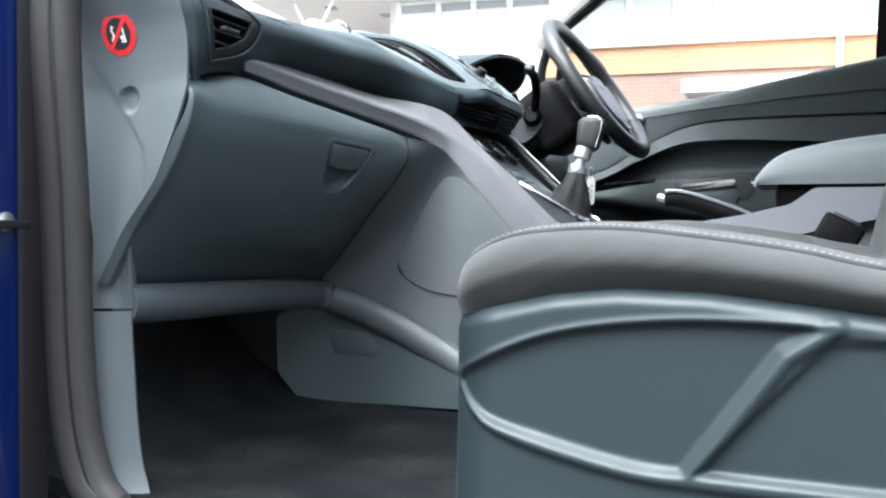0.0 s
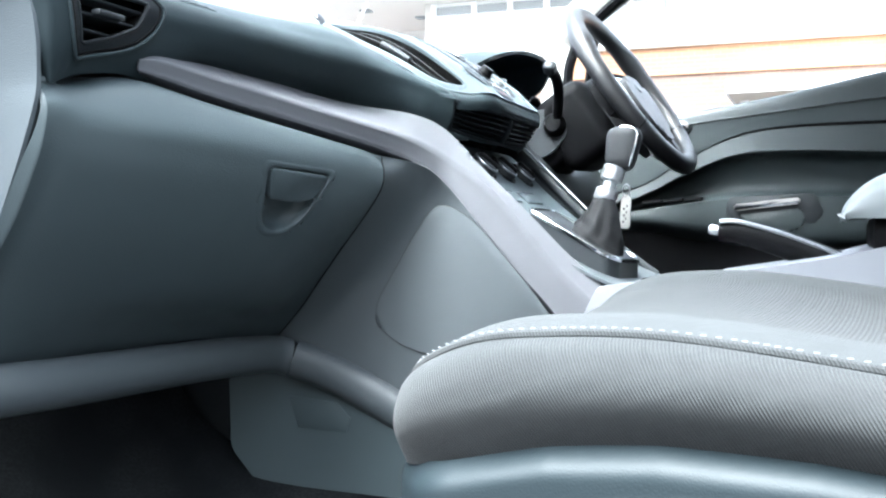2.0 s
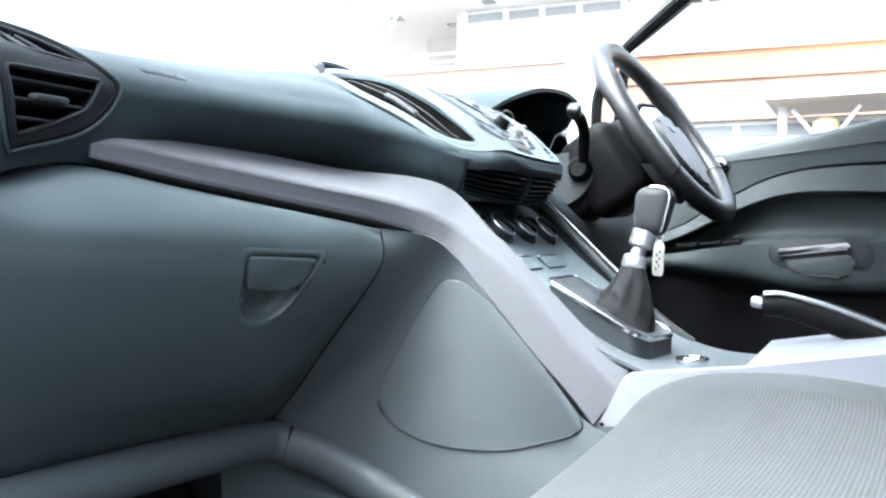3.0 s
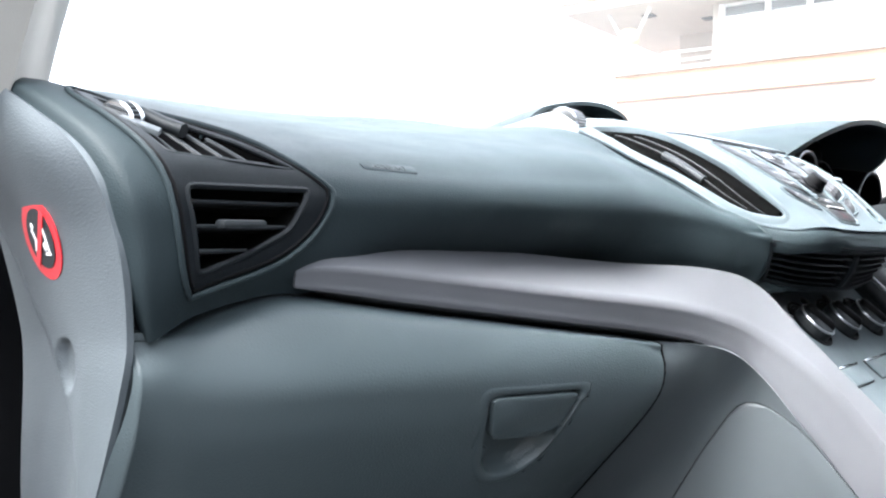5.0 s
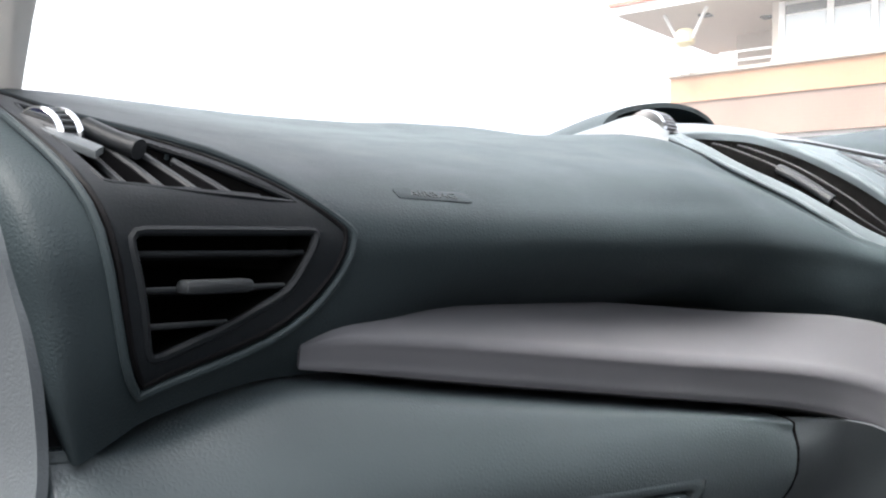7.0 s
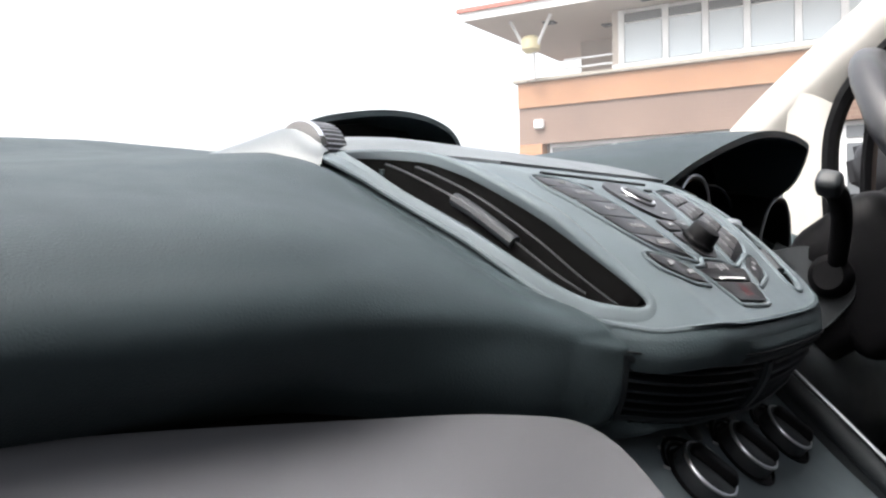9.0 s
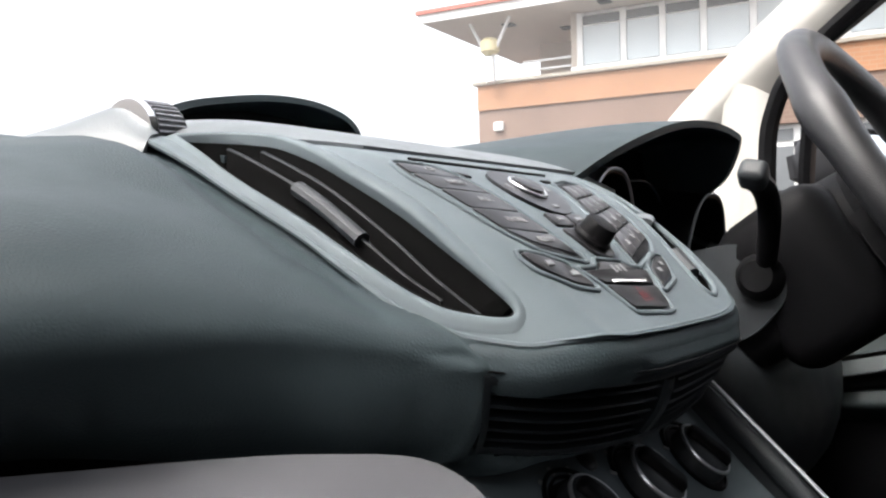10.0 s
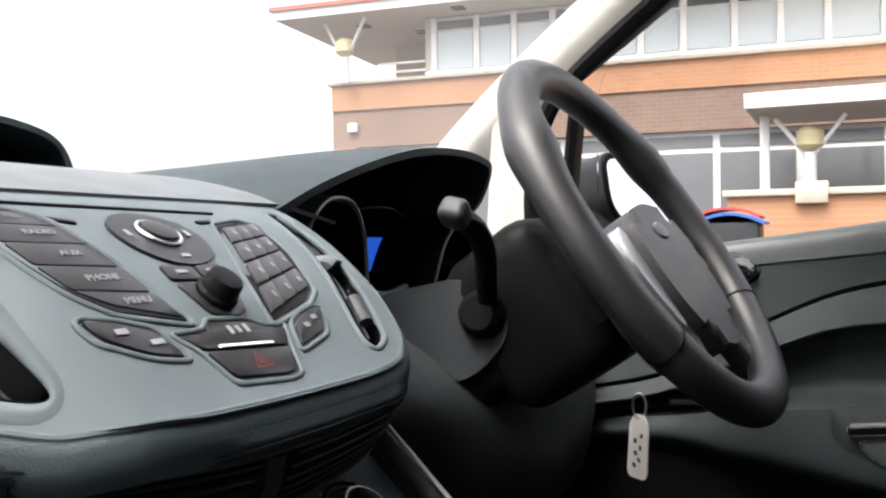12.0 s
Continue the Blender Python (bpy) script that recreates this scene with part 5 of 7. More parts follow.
SLAT_NEAR = [(-0.126, 0.196), (-0.139, 0.163), (-0.1495, 0.110), (-0.1540, 0.072), (-0.1530, 0.049), (-0.1490, 0.030)]
SLAT_FAR = [(-0.117, 0.180), (-0.1325, 0.147), (-0.1425, 0.104), (-0.1465, 0.064), (-0.1455, 0.036), (-0.1415, 0.013)]
for poly in (CV, CVR):
    v = part("centre_vent", vent_frame(poly) if poly is CV else tube(loop_on(poly, -0.0005), 0.0022, 8, True), SILVER, stack, "silver-rimmed air vent with black slats", 70)
    # liner, backing and slat sides carry the vent's shade as near-black colour
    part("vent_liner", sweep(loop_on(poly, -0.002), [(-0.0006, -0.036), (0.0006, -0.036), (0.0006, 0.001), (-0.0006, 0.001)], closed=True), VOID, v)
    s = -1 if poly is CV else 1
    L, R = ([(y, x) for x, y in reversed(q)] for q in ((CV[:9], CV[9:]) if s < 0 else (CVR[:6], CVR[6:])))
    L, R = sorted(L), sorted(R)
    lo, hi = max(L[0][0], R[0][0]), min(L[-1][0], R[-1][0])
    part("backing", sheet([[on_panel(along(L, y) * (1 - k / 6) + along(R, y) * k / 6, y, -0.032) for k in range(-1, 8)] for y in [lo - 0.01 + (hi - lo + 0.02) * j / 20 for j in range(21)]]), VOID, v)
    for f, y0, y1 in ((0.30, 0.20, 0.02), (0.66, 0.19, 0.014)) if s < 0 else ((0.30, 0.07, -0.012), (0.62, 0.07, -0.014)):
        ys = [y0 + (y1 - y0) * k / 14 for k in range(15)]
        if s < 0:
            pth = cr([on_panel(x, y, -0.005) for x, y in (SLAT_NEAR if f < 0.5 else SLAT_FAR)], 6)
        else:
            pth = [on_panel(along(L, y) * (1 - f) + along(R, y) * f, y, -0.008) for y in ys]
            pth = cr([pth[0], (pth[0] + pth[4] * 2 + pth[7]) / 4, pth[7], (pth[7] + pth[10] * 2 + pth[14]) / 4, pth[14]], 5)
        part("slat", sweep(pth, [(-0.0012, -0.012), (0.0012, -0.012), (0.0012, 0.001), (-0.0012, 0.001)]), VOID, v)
        part("slat_edge", tube([p + V((0, 0, 0.001)) for p in pth], 0.0012, 6), BEZEL if s < 0 else DARK, v)
    pth = [on_panel(along(L, y) * 0.72 + along(R, y) * 0.28, y, -0.004) for y in [0.012 - 0.016 * k / 6 for k in range(7)]] if s > 0 else [p + V((0, 0, 0.0005)) for p in cr([on_panel(x, y, -0.005) for x, y in SLAT_NEAR], 6)[11:19]]
    part("slat_tab", sweep(pth, ring2(0.0048, 0.0042, 10)), DARK, v, "dark grey adjusting tab")
    if s > 0:
        part("vent_cover", slab([on_panel(x, y, -0.004) for x, y in ((0.151, 0.097), (0.147, 0.060), (0.141, 0.043), (0.113, 0.043), (0.119, 0.060), (0.136, 0.096))], (0, 0, -0.002)), DARK, v, "dark cover above the slats")
        part("thumb_wheel", sweep([on_panel(0.110, 0.036, -0.002), on_panel(0.124, 0.041, -0.001), on_panel(0.137, 0.044, -0.003)], ring2(0.009, 0.0035, 12)), GREY, v, "grey thumb wheel")
        continue
    part("link_bar", sweep([on_panel(along(L, 0.125) * 0.62 + along(R, 0.125) * 0.38, 0.125, -0.012), on_panel(along(R, 0.125), 0.125, -0.012)], ring2(0.0016, 0.0016, 6)), DARK, v)
vw = frame_of((-0.142, 0.240, 1.122), (1, 0.1, 0.03), (0, 0, 1))
part("vent_wheel", lathe([(0.016, -0.012), (0.0195, -0.0115), (0.0195, 0.0115), (0.016, 0.012)], vw, 28), DARK, stack, "ribbed thumb wheel")
for k in range(36):
    part("wheel_rib", rbox((0.0009, 0.0013, 0.021), 0.0003, 1, vw @ Matrix.Rotation(2 * math.pi * k / 36, 4, "Z") @ Matrix.Translation((0.0197, 0, 0))), CONSOLE, stack)
part("wheel_housing", sheet(net([[(-0.215, 0.30, 1.101), (-0.20, 0.26, 1.103), (-0.185, 0.22, 1.101), (-0.178, 0.205, 1.097)], [(-0.205, 0.30, 1.115), (-0.19, 0.265, 1.120), (-0.178, 0.225, 1.117), (-0.172, 0.205, 1.110)],
                                 [(-0.180, 0.30, 1.122), (-0.174, 0.27, 1.129), (-0.170, 0.238, 1.129), (-0.164, 0.21, 1.117)], [(-0.158, 0.30, 1.124), (-0.1585, 0.27, 1.135), (-0.1585, 0.24, 1.136), (-0.156, 0.213, 1.119)]], 5, 5), 0.003, None, (-0.18, 0.2, 3)), GREY, stack, "grey wheel housing", 60)
part("wheel_rim", lathe([(0.012, -0.017), (0.0195, -0.0165), (0.0205, -0.0125), (0.012, -0.012)], vw, 32), CHROME, stack, "bright rim of the thumb wheel")


def key(name, poly, h0=-0.002, h1=0.0032, mat=GLOSS, r=0.004, label="", parent=None, bevel=0.0007):
    pts = rounded(poly, r, 3)
    bm = bmesh.new()
    a = [bm.verts.new(on_panel(x, y, h0)) for x, y in pts]
    b = [bm.verts.new(on_panel(x, y, h1)) for x, y in pts]
    n = len(pts)
    top = bm.faces.new(b)
    for k in range(n):
        bm.faces.new((a[k], a[(k + 1) % n], b[(k + 1) % n], b[k]))
    bm.faces.new(a[::-1])
    if bevel:
        bmesh.ops.bevel(bm, geom=list(top.edges), offset=bevel, segments=2, affect="EDGES", profile=0.5)
    return part(name, bm, mat, parent or stack, label)


def mark(x, y, w, d, mat=LEGEND, h=0.0025):
    """A small printed bar."""
    bm = bmesh.new()
    vs = [bm.verts.new(on_panel(x + a * w / 2, y + b * d / 2, h)) for a, b in ((-1, -1), (1, -1), (1, 1), (-1, 1))]
    ws = [bm.verts.new(v.co + V((0, 0, -0.0006))) for v in vs]
    bm.faces.new(vs)
    for k in range(4):
        bm.faces.new((vs[k], ws[k], ws[(k + 1) % 4], vs[(k + 1) % 4]))
    return part("legend", bm, mat, stack)


def word(s, x, y, size):
    n = on_panel(x, y, 1) - on_panel(x, y, 0)
    part("legend", text_mesh(s, size, frame_of(on_panel(x, y, 0.0012), n, (1, 0, 0)), 0.0002), LEGEND, stack, "printed word " + s)


# left bank: five wide keys that fan out
LB = [((-0.107, 0.087), (-0.074, 0.084)), ((-0.110, 0.074), (-0.066, 0.070)), ((-0.108, 0.058), (-0.062, 0.055)), ((-0.105, 0.042), (-0.058, 0.039)), ((-0.099, 0.027), (-0.054, 0.023)), ((-0.085, 0.018), (-0.049, 0.009))]
key("bank_surround", [LB[0][0], (-0.080, 0.0855), (-0.070, 0.076), (-0.063, 0.055), (-0.047, 0.007), (-0.086, 0.0155), (-0.1, 0.025), (-0.107, 0.042), (-0.1125, 0.07)], -0.003, 0.0006, BLACK, 0.003)
for k, s in enumerate(("CD", "RADIO", "AUX", "PHONE", "MENU")):
    (a, b), (c, d) = LB[k], LB[k + 1]
    key("mode_key", [(a[0] + 0.001, a[1] - 0.0004), (b[0] - 0.001, b[1] - 0.0004), (d[0] - 0.001, d[1] + 0.0004), (c[0] + 0.001, c[1] + 0.0004)], 0, 0.0010, GLOSS, 0.002, "black key marked " + s, None, 0.0004)
    word(s, (a[0] + b[0] + c[0] + d[0]) / 4 + 0.004, (a[1] + b[1] + c[1] + d[1]) / 4, 0.0060)
def key_rim(poly, r=0.004):
    """A raised rolled rim in the panel round a group of keys."""
    pts = rounded(poly, r, 3)
    part("key_rim", tube([on_panel(x, y, 0.0002) for x, y in pts], 0.0015, 8, True), SILVER, stack)


key_rim([(-0.109, 0.0895), (-0.079, 0.088), (-0.067, 0.077), (-0.060, 0.055), (-0.044, 0.0045), (-0.087, 0.0128), (-0.1025, 0.024), (-0.1095, 0.042), (-0.115, 0.071)], 0.006)
key_rim([(-0.111, 0.0150), (-0.090, 0.0115), (-0.071, 0.0063), (-0.0635, -0.0100), (-0.086, -0.0065), (-0.1075, 0.003)], 0.005)
key_rim([(0.025, 0.0008), (0.051, 0.0085), (0.0655, 0.0065), (0.049, -0.0085), (0.0120, -0.0150)], 0.005)
key_rim([(-0.0660, 0.0028), (-0.043, 0.003), (-0.036, 0.0075), (-0.008, 0.0053), (0.000, 0.0015), (0.0185, 0.0003), (0.009, -0.0115), (-0.001, -0.0250), (-0.012, -0.0262), (-0.050, -0.0230), (-0.0565, -0.0065)], 0.003)
key_rim([(0.0515, 0.0755), (0.082, 0.0825), (0.0965, 0.0755), (0.0900, 0.044), (0.0740, 0.0160), (0.056, 0.0080), (0.0085, -0.0005), (0.0195, 0.025)], 0.004)
# disc slot and small keys
part("disc_slot", sweep([on_panel(-0.078 + 0.15 * k / 14, 0.098 - 0.006 * k / 14, 0.0004) for k in range(15)], ring2(0.0016, 0.0012, 8)), BLACK, stack, "narrow black disc slot")
key("eject_key", [(-0.069, 0.0805), (-0.052, 0.0765), (-0.052, 0.0725), (-0.067, 0.076)], -0.002, 0.0012, BLACK, 0.002)
key("eject_key", [(0.040, 0.079), (0.056, 0.081), (0.054, 0.077), (0.042, 0.0755)], -0.002, 0.0012, BLACK, 0.002)
# round navigation pad
nav = [(-0.008 + 0.031 * math.cos(a), 0.061 + 0.0235 * math.sin(a)) for a in [2 * math.pi * k / 22 for k in range(22)]]
key("navigation_pad", nav, -0.002, 0.0020, GLOSS, 0.002, "round black navigation pad")
part("navigation_ring", tube([on_panel(-0.008 + 0.0125 * math.cos(a), 0.0625 + 0.0105 * math.sin(a), 0.0028) for a in [2 * math.pi * k / 26 for k in range(26)]], 0.0011, 6, True), SATIN, stack, "bright ring")
part("navigation_button", slab([on_panel(-0.008 + 0.0105 * math.cos(a), 0.0625 + 0.0085 * math.sin(a), 0.003) for a in [2 * math.pi * k / 22 for k in range(22)]], on_panel(-0.008, 0.06, 0.002) - on_panel(-0.008, 0.06, 0), 0.0006), GLOSS, stack)
mark(-0.008, 0.0625, 0.009, 0.003)
mark(-0.008, 0.044, 0.006, 0.0022)
mark(0.014, 0.0625, 0.003, 0.005)
mark(-0.030, 0.0625, 0.003, 0.005)
# seek keys and volume knob
key("seek_key", [(-0.034, 0.0385), (-0.012, 0.037), (-0.014, 0.028), (-0.035, 0.029)], -0.002, 0.0017, GLOSS, 0.002)
key("seek_key", [(-0.010, 0.037), (0.010, 0.039), (0.006, 0.028), (-0.010, 0.028)], -0.002, 0.0017, GLOSS, 0.002)
mark(-0.024, 0.033, 0.008, 0.002)
mark(-0.001, 0.033, 0.008, 0.002)
key("knob_base", [(-0.035, 0.027), (0.004, 0.027), (-0.002, 0.009), (-0.012, 0.0065), (-0.030, 0.009)], -0.002, 0.0016, GLOSS, 0.004)
kn = (on_panel(-0.016, 0.018, 1) - on_panel(-0.016, 0.018, 0))
part("volume_knob", lathe([(0.0115, 0), (0.0115, 0.002), (0.0102, 0.0035), (0.0096, 0.0100), (0.0088, 0.0116), (0.0065, 0.0120)], frame_of(on_panel(-0.016, 0.018, 0.002), kn), 28), BLACK, stack, "black rotary volume knob")
# keypad of four rows
KA, KB, KC, KD = V((0.054, 0.070, 0)), V((0.092, 0.076, 0)), V((0.014, 0.005, 0)), V((0.070, 0.018, 0))
key("keypad_surround", [(0.053, 0.073), (0.082, 0.0795), (0.0935, 0.074), (0.087, 0.045), (0.072, 0.018), (0.055, 0.0105), (0.012, 0.002), (0.022, 0.025)], -0.003, 0.0006, BLACK, 0.003)
for r in range(4):
    l0, l1 = KA.lerp(KC, r / 4 + 0.01), KA.lerp(KC, (r + 1) / 4 - 0.015)
    r0, r1 = KB.lerp(KD, r / 4 + 0.01), KB.lerp(KD, (r + 1) / 4 - 0.015)
    for c in range(3):
        q = [l0.lerp(r0, c / 3 + 0.01), l0.lerp(r0, (c + 1) / 3 - 0.01), l1.lerp(r1, (c + 1) / 3 - 0.01), l1.lerp(r1, c / 3 + 0.01)]
        key("number_key", [(p.x, p.y) for p in q], 0, 0.0018, KEYPAD, 0.0012, "small grey-black number key")
        m = (q[0] + q[1] + q[2] + q[3]) / 4
        mark(m.x + 0.002, m.y, 0.0022, 0.0032)
# phone bar, clock keys, hazard switch
key("call_key", [(-0.108, 0.0135), (-0.090, 0.009), (-0.073, 0.004), (-0.067, -0.0085), (-0.086, -0.004), (-0.104, 0.004)], -0.002, 0.0017, GLOSS, 0.004, "black call keys")
mark(-0.093, 0.0055, 0.007, 0.0022)
mark(-0.078, -0.0005, 0.008, 0.0022)
key("call_key", [(0.026, -0.0015), (0.052, 0.006), (0.062, 0.005), (0.047, -0.006), (0.016, -0.0125)], -0.002, 0.0017, GLOSS, 0.004, "black side keys")
mark(0.034, -0.003, 0.005, 0.0022)
mark(0.046, 0.0005, 0.005, 0.0022)
key("display_key", [(-0.062, 0.0005), (-0.043, 0.0005), (-0.036, 0.005), (-0.008, 0.0028), (0.000, -0.001), (0.015, -0.002), (0.006, -0.0105), (-0.054, -0.0062)], -0.002, 0.0017, GLOSS, 0.002, "black key above the hazard switch")
mark(-0.028, 0.0, 0.003, 0.004)
mark(-0.022, 0.0, 0.003, 0.003)
mark(-0.016, 0.0, 0.003, 0.004)
part("status_bar", sweep([on_panel(-0.044 + 0.038 * k / 8, -0.0066 - 0.0022 * k / 8, 0.0022) for k in range(9)], ring2(0.0014, 0.0008, 8)), WHITE_P, stack, "bright narrow bar")
key("hazard_switch", [(-0.0535, -0.0075), (0.006, -0.0115), (-0.003, -0.0225), (-0.012, -0.0235), (-0.048, -0.0205)], -0.002, 0.0017, GLOSS, 0.003, "black hazard switch with a red triangle")
for big, small in ((1.0, 0.72), (0.45, 0.12)):
    tbm = bmesh.new()
    rings = [[tbm.verts.new(on_panel(-0.024 + 0.0080 * f * math.sin(2 * math.pi * k / 3), -0.0160 + 0.0058 * f * math.cos(2 * math.pi * k / 3), 0.0020)) for k in range(3)] for f in (big, small)]
    for k in range(3):
        tbm.faces.new((rings[0][k], rings[0][(k + 1) % 3], rings[1][(k + 1) % 3], rings[1][k]))
    part("hazard_triangle", tbm, REDLEG, stack, "red triangle outline" if big == 1.0 else "")

# soft lip under the panel and lower vent in the nose
lip = [V((*q, 0)) for q in OUT if q[1] < 0.055]
lip_grid = []
for i, q in enumerate(lip):
    t = (lip[min(i + 1, len(lip) - 1)] - lip[max(i - 1, 0)]).normalized()
    o = V((t.y, -t.x, 0)) * min(1.0, min(i, len(lip) - 1 - i) / 9)
    lip_grid.append([V((q.x, q.y, pz(q.x, q.y))) + o * a + V((0, 0, z)) for a, z in ((-0.004, -0.0020), (0.0006, -0.0022), (0.0030, -0.0038), (0.0046, -0.0072), (0.0052, -0.0125), (0.0044, -0.0175), (0.0005, -0.0235))])
part("nose_lip", sheet(lip_grid), PAD, dash, "soft lip under the panel", 80)
# the backing's near-black paints in the depth behind the slats
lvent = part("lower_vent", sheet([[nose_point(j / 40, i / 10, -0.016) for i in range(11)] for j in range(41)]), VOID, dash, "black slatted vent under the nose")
for k in range(5):
    s = 0.20 + 0.165 * k
    for s0, s1 in ((0.015, 0.395 + 0.012 * (2 - k)), (0.47 + 0.012 * (2 - k), 0.985)):
        line = [s0 + (s1 - s0) * j / 24 for j in range(25)]
        part("slat", sheet([[nose_point(f, s + d, h) for d, h in ((-0.020, -0.014), (-0.022, -0.0026), (0.0, -0.0016), (0.022, -0.0026), (0.020, -0.014))] for f in line]), BEZEL, lvent)
bar_w = 0.022
part("divider", sheet([[nose_point(0.43 + 0.030 * (0.5 - s) + d, s, h) for d, h in ((-bar_w, -0.012), (-bar_w, -0.0014), (-0.6 * bar_w, 0.0004), (0.6 * bar_w, 0.0004), (bar_w, -0.0014), (bar_w, -0.012))] for s in [0.1 + 0.9 * k / 10 for k in range(11)]]), BEZEL, lvent, "dark divider")
rim = [(k / 40, 0.0) for k in range(41)] + [(1.0, k / 8) for k in range(1, 8)] + [(1 - k / 40, 1.0) for k in range(41)] + [(0.0, 1 - k / 8) for k in range(1, 8)]
part("vent_rim", sheet([[nose_point(f + (f - 0.5) * g, s + (s - 0.5) * g * 5, h) for g, h in ((-0.030, -0.010), (-0.026, 0.0004), (0.0, 0.0014), (0.016, 0.0004), (0.024, -0.006))] for f, s in rim + rim[:1]]), BEZEL, lvent, "moulded rim")
part("vent_seam", tube([nose_point(f, -0.10, 0.0006) for f in [k / 40 for k in range(41)]], 0.0006, 6), BLACK, lvent)


# ---- climate controls and gear console ----
part("climate_panel", sheet(net([[(x, 0.050, 0.952), (x, 0.030, 0.944), (x, 0.0, 0.915), (x, -0.03, 0.886), (x, -0.065, 0.856), (x, -0.10, 0.830)] for x in (-0.158, -0.06, 0.04, 0.148)], 6, 4), 0.004, None, (0, -2, 1.5)), SILVER, console, "smooth silver-grey climate control panel", 60)
cn = V((0, -0.70, 0.715))
for x, y, z in ((-0.068, -0.002, 0.9135), (0.011, -0.003, 0.9125), (0.090, -0.005, 0.9105)):
    base = frame_of((x, y, z), cn)
    k = part("climate_knob", lathe([(0.026, 0.0), (0.026, 0.001), (0.0245, 0.0015), (0.0235, -0.002), (0.0205, -0.002)], base, 32), BLACK, console, "dark rotary climate knob with a silver ring")
    part("knob_dome", lathe([(0.0205, -0.002), (0.0202, 0.006), (0.0185, 0.0105), (0.0150, 0.0125), (0.006, 0.013)], base, 32), DARK, k, "dark knob")
    part("knob_ring", tube([base @ V((0.0192 * math.cos(t), 0.0192 * math.sin(t), 0.0095)) for t in [2 * math.pi * q / 30 for q in range(30)]], 0.0012, 6, True, tuple(cn)), SATIN, k, "thin silver ring")
    part("dial_arc", tube([base @ V((0.029 * math.cos(t), 0.029 * math.sin(t), 0.0012)) for t in [0.5 + 2.1 * q / 18 for q in range(19)]], 0.0014, 6), BLACK, k, "thin black arc round the upper side of the knob")
    part("knob_grip", rbox((0.014, 0.034, 0.010), 0.0045, 3, base @ Matrix.Rotation(radians(25), 4, "Z") @ Matrix.Translation((0, 0, 0.0125))), BLACK, k, "dark grip")
    for a in (-60, -30, 0, 30, 60):
        part("dial_mark", rbox((0.002, 0.005, 0.001), 0, 1, base @ Matrix.Rotation(radians(a), 4, "Z") @ Matrix.Translation((0, 0.0295, 0.0006))), LEGEND, k)
for x in (-0.029, 0.036):
    part("climate_key", lathe([(0.008, -0.001), (0.008, 0.002), (0.006, 0.003)], frame_of((x, 0.018, 0.932), cn), 20), GLOSS, console, "small round black climate key")
for x, w in ((-0.078, 0.052), (0.008, 0.070)):
    part("climate_key_frame", rbox((w + 0.005, 0.026, 0.004), 0.0015, 2, frame_of((x, -0.0475, 0.8690), (0, -0.68, 0.74))), BLACK, console)
    sk = part("climate_switch", rbox((w, 0.021, 0.006), 0.002, 2, frame_of((x, -0.0485, 0.8695), (0, -0.68, 0.74))), SILVER, console, "silver-grey rectangular switch")
    part("chrome_line", rbox((w, 0.0022, 0.002), 0.0006, 2, frame_of((x, -0.0405, 0.8788), (0, -0.68, 0.74))), CHROME, sk, "chrome line")
# right hand rail of the stack
RU = [(0.150, 0.018, 0.952), (0.146, -0.033, 0.905), (0.142, -0.101, 0.840), (0.138, -0.160, 0.790), (0.135, -0.21, 0.755)]
part("right_rail", sweep(cr(RU, 6), ring2(0.006, 0.008, 10)), DARK, console, "dark right hand console rail")
part("rail_strip", sweep([p + V((-0.004, -0.008, 0.009)) for p in cr(RU[:3], 6)], ring2(0.0018, 0.0016, 8)), SATIN, console, "thin bright strip")
part("rail_panel", sheet(net([[(p[0], p[1], p[2]) for p in RU], [(0.152, 0.10, 0.86), (0.150, 0.07, 0.80), (0.147, 0.03, 0.72), (0.144, -0.05, 0.65), (0.14, -0.15, 0.60)]], 5, 4), 0.004), DARK, console)

part("gear_tray", sheet(net([[(x, -0.09, 0.836), (x, -0.14, 0.792), (x, -0.20, 0.763), (x, -0.24, 0.750), (x, -0.30, 0.744), (x, -0.52, 0.740)] for x in (-0.162, -0.06, 0.04, 0.142)], 5, 4), 0.004, None, (0, -0.2, 2)), GREY, console, "grey tray round the gear lever", 60)
gp = [(-0.112, -0.084), (0.0, -0.084), (0.014, -0.188), (0.002, -0.212), (-0.100, -0.205), (-0.118, -0.190)]


def gz(y):
    return 0.851 + (y + 0.084) * 0.555


part("gear_plate", slab([(x, y, gz(y) - 0.05) for x, y in rounded(gp, 0.014, 5)], (0, 0, 0.052), 0.002), DARK, console, "dark grey gear plate")
part("gear_surround", sweep([V((x, y, gz(y) + 0.001)) for x, y in rounded(gp, 0.014, 5)], [(-0.0014, -0.003), (0.0014, -0.003), (0.0020, 0.001), (0.0008, 0.0026), (-0.0008, 0.0026), (-0.0020, 0.001)], closed=True), CHROME, console, "chrome gear lever surround")

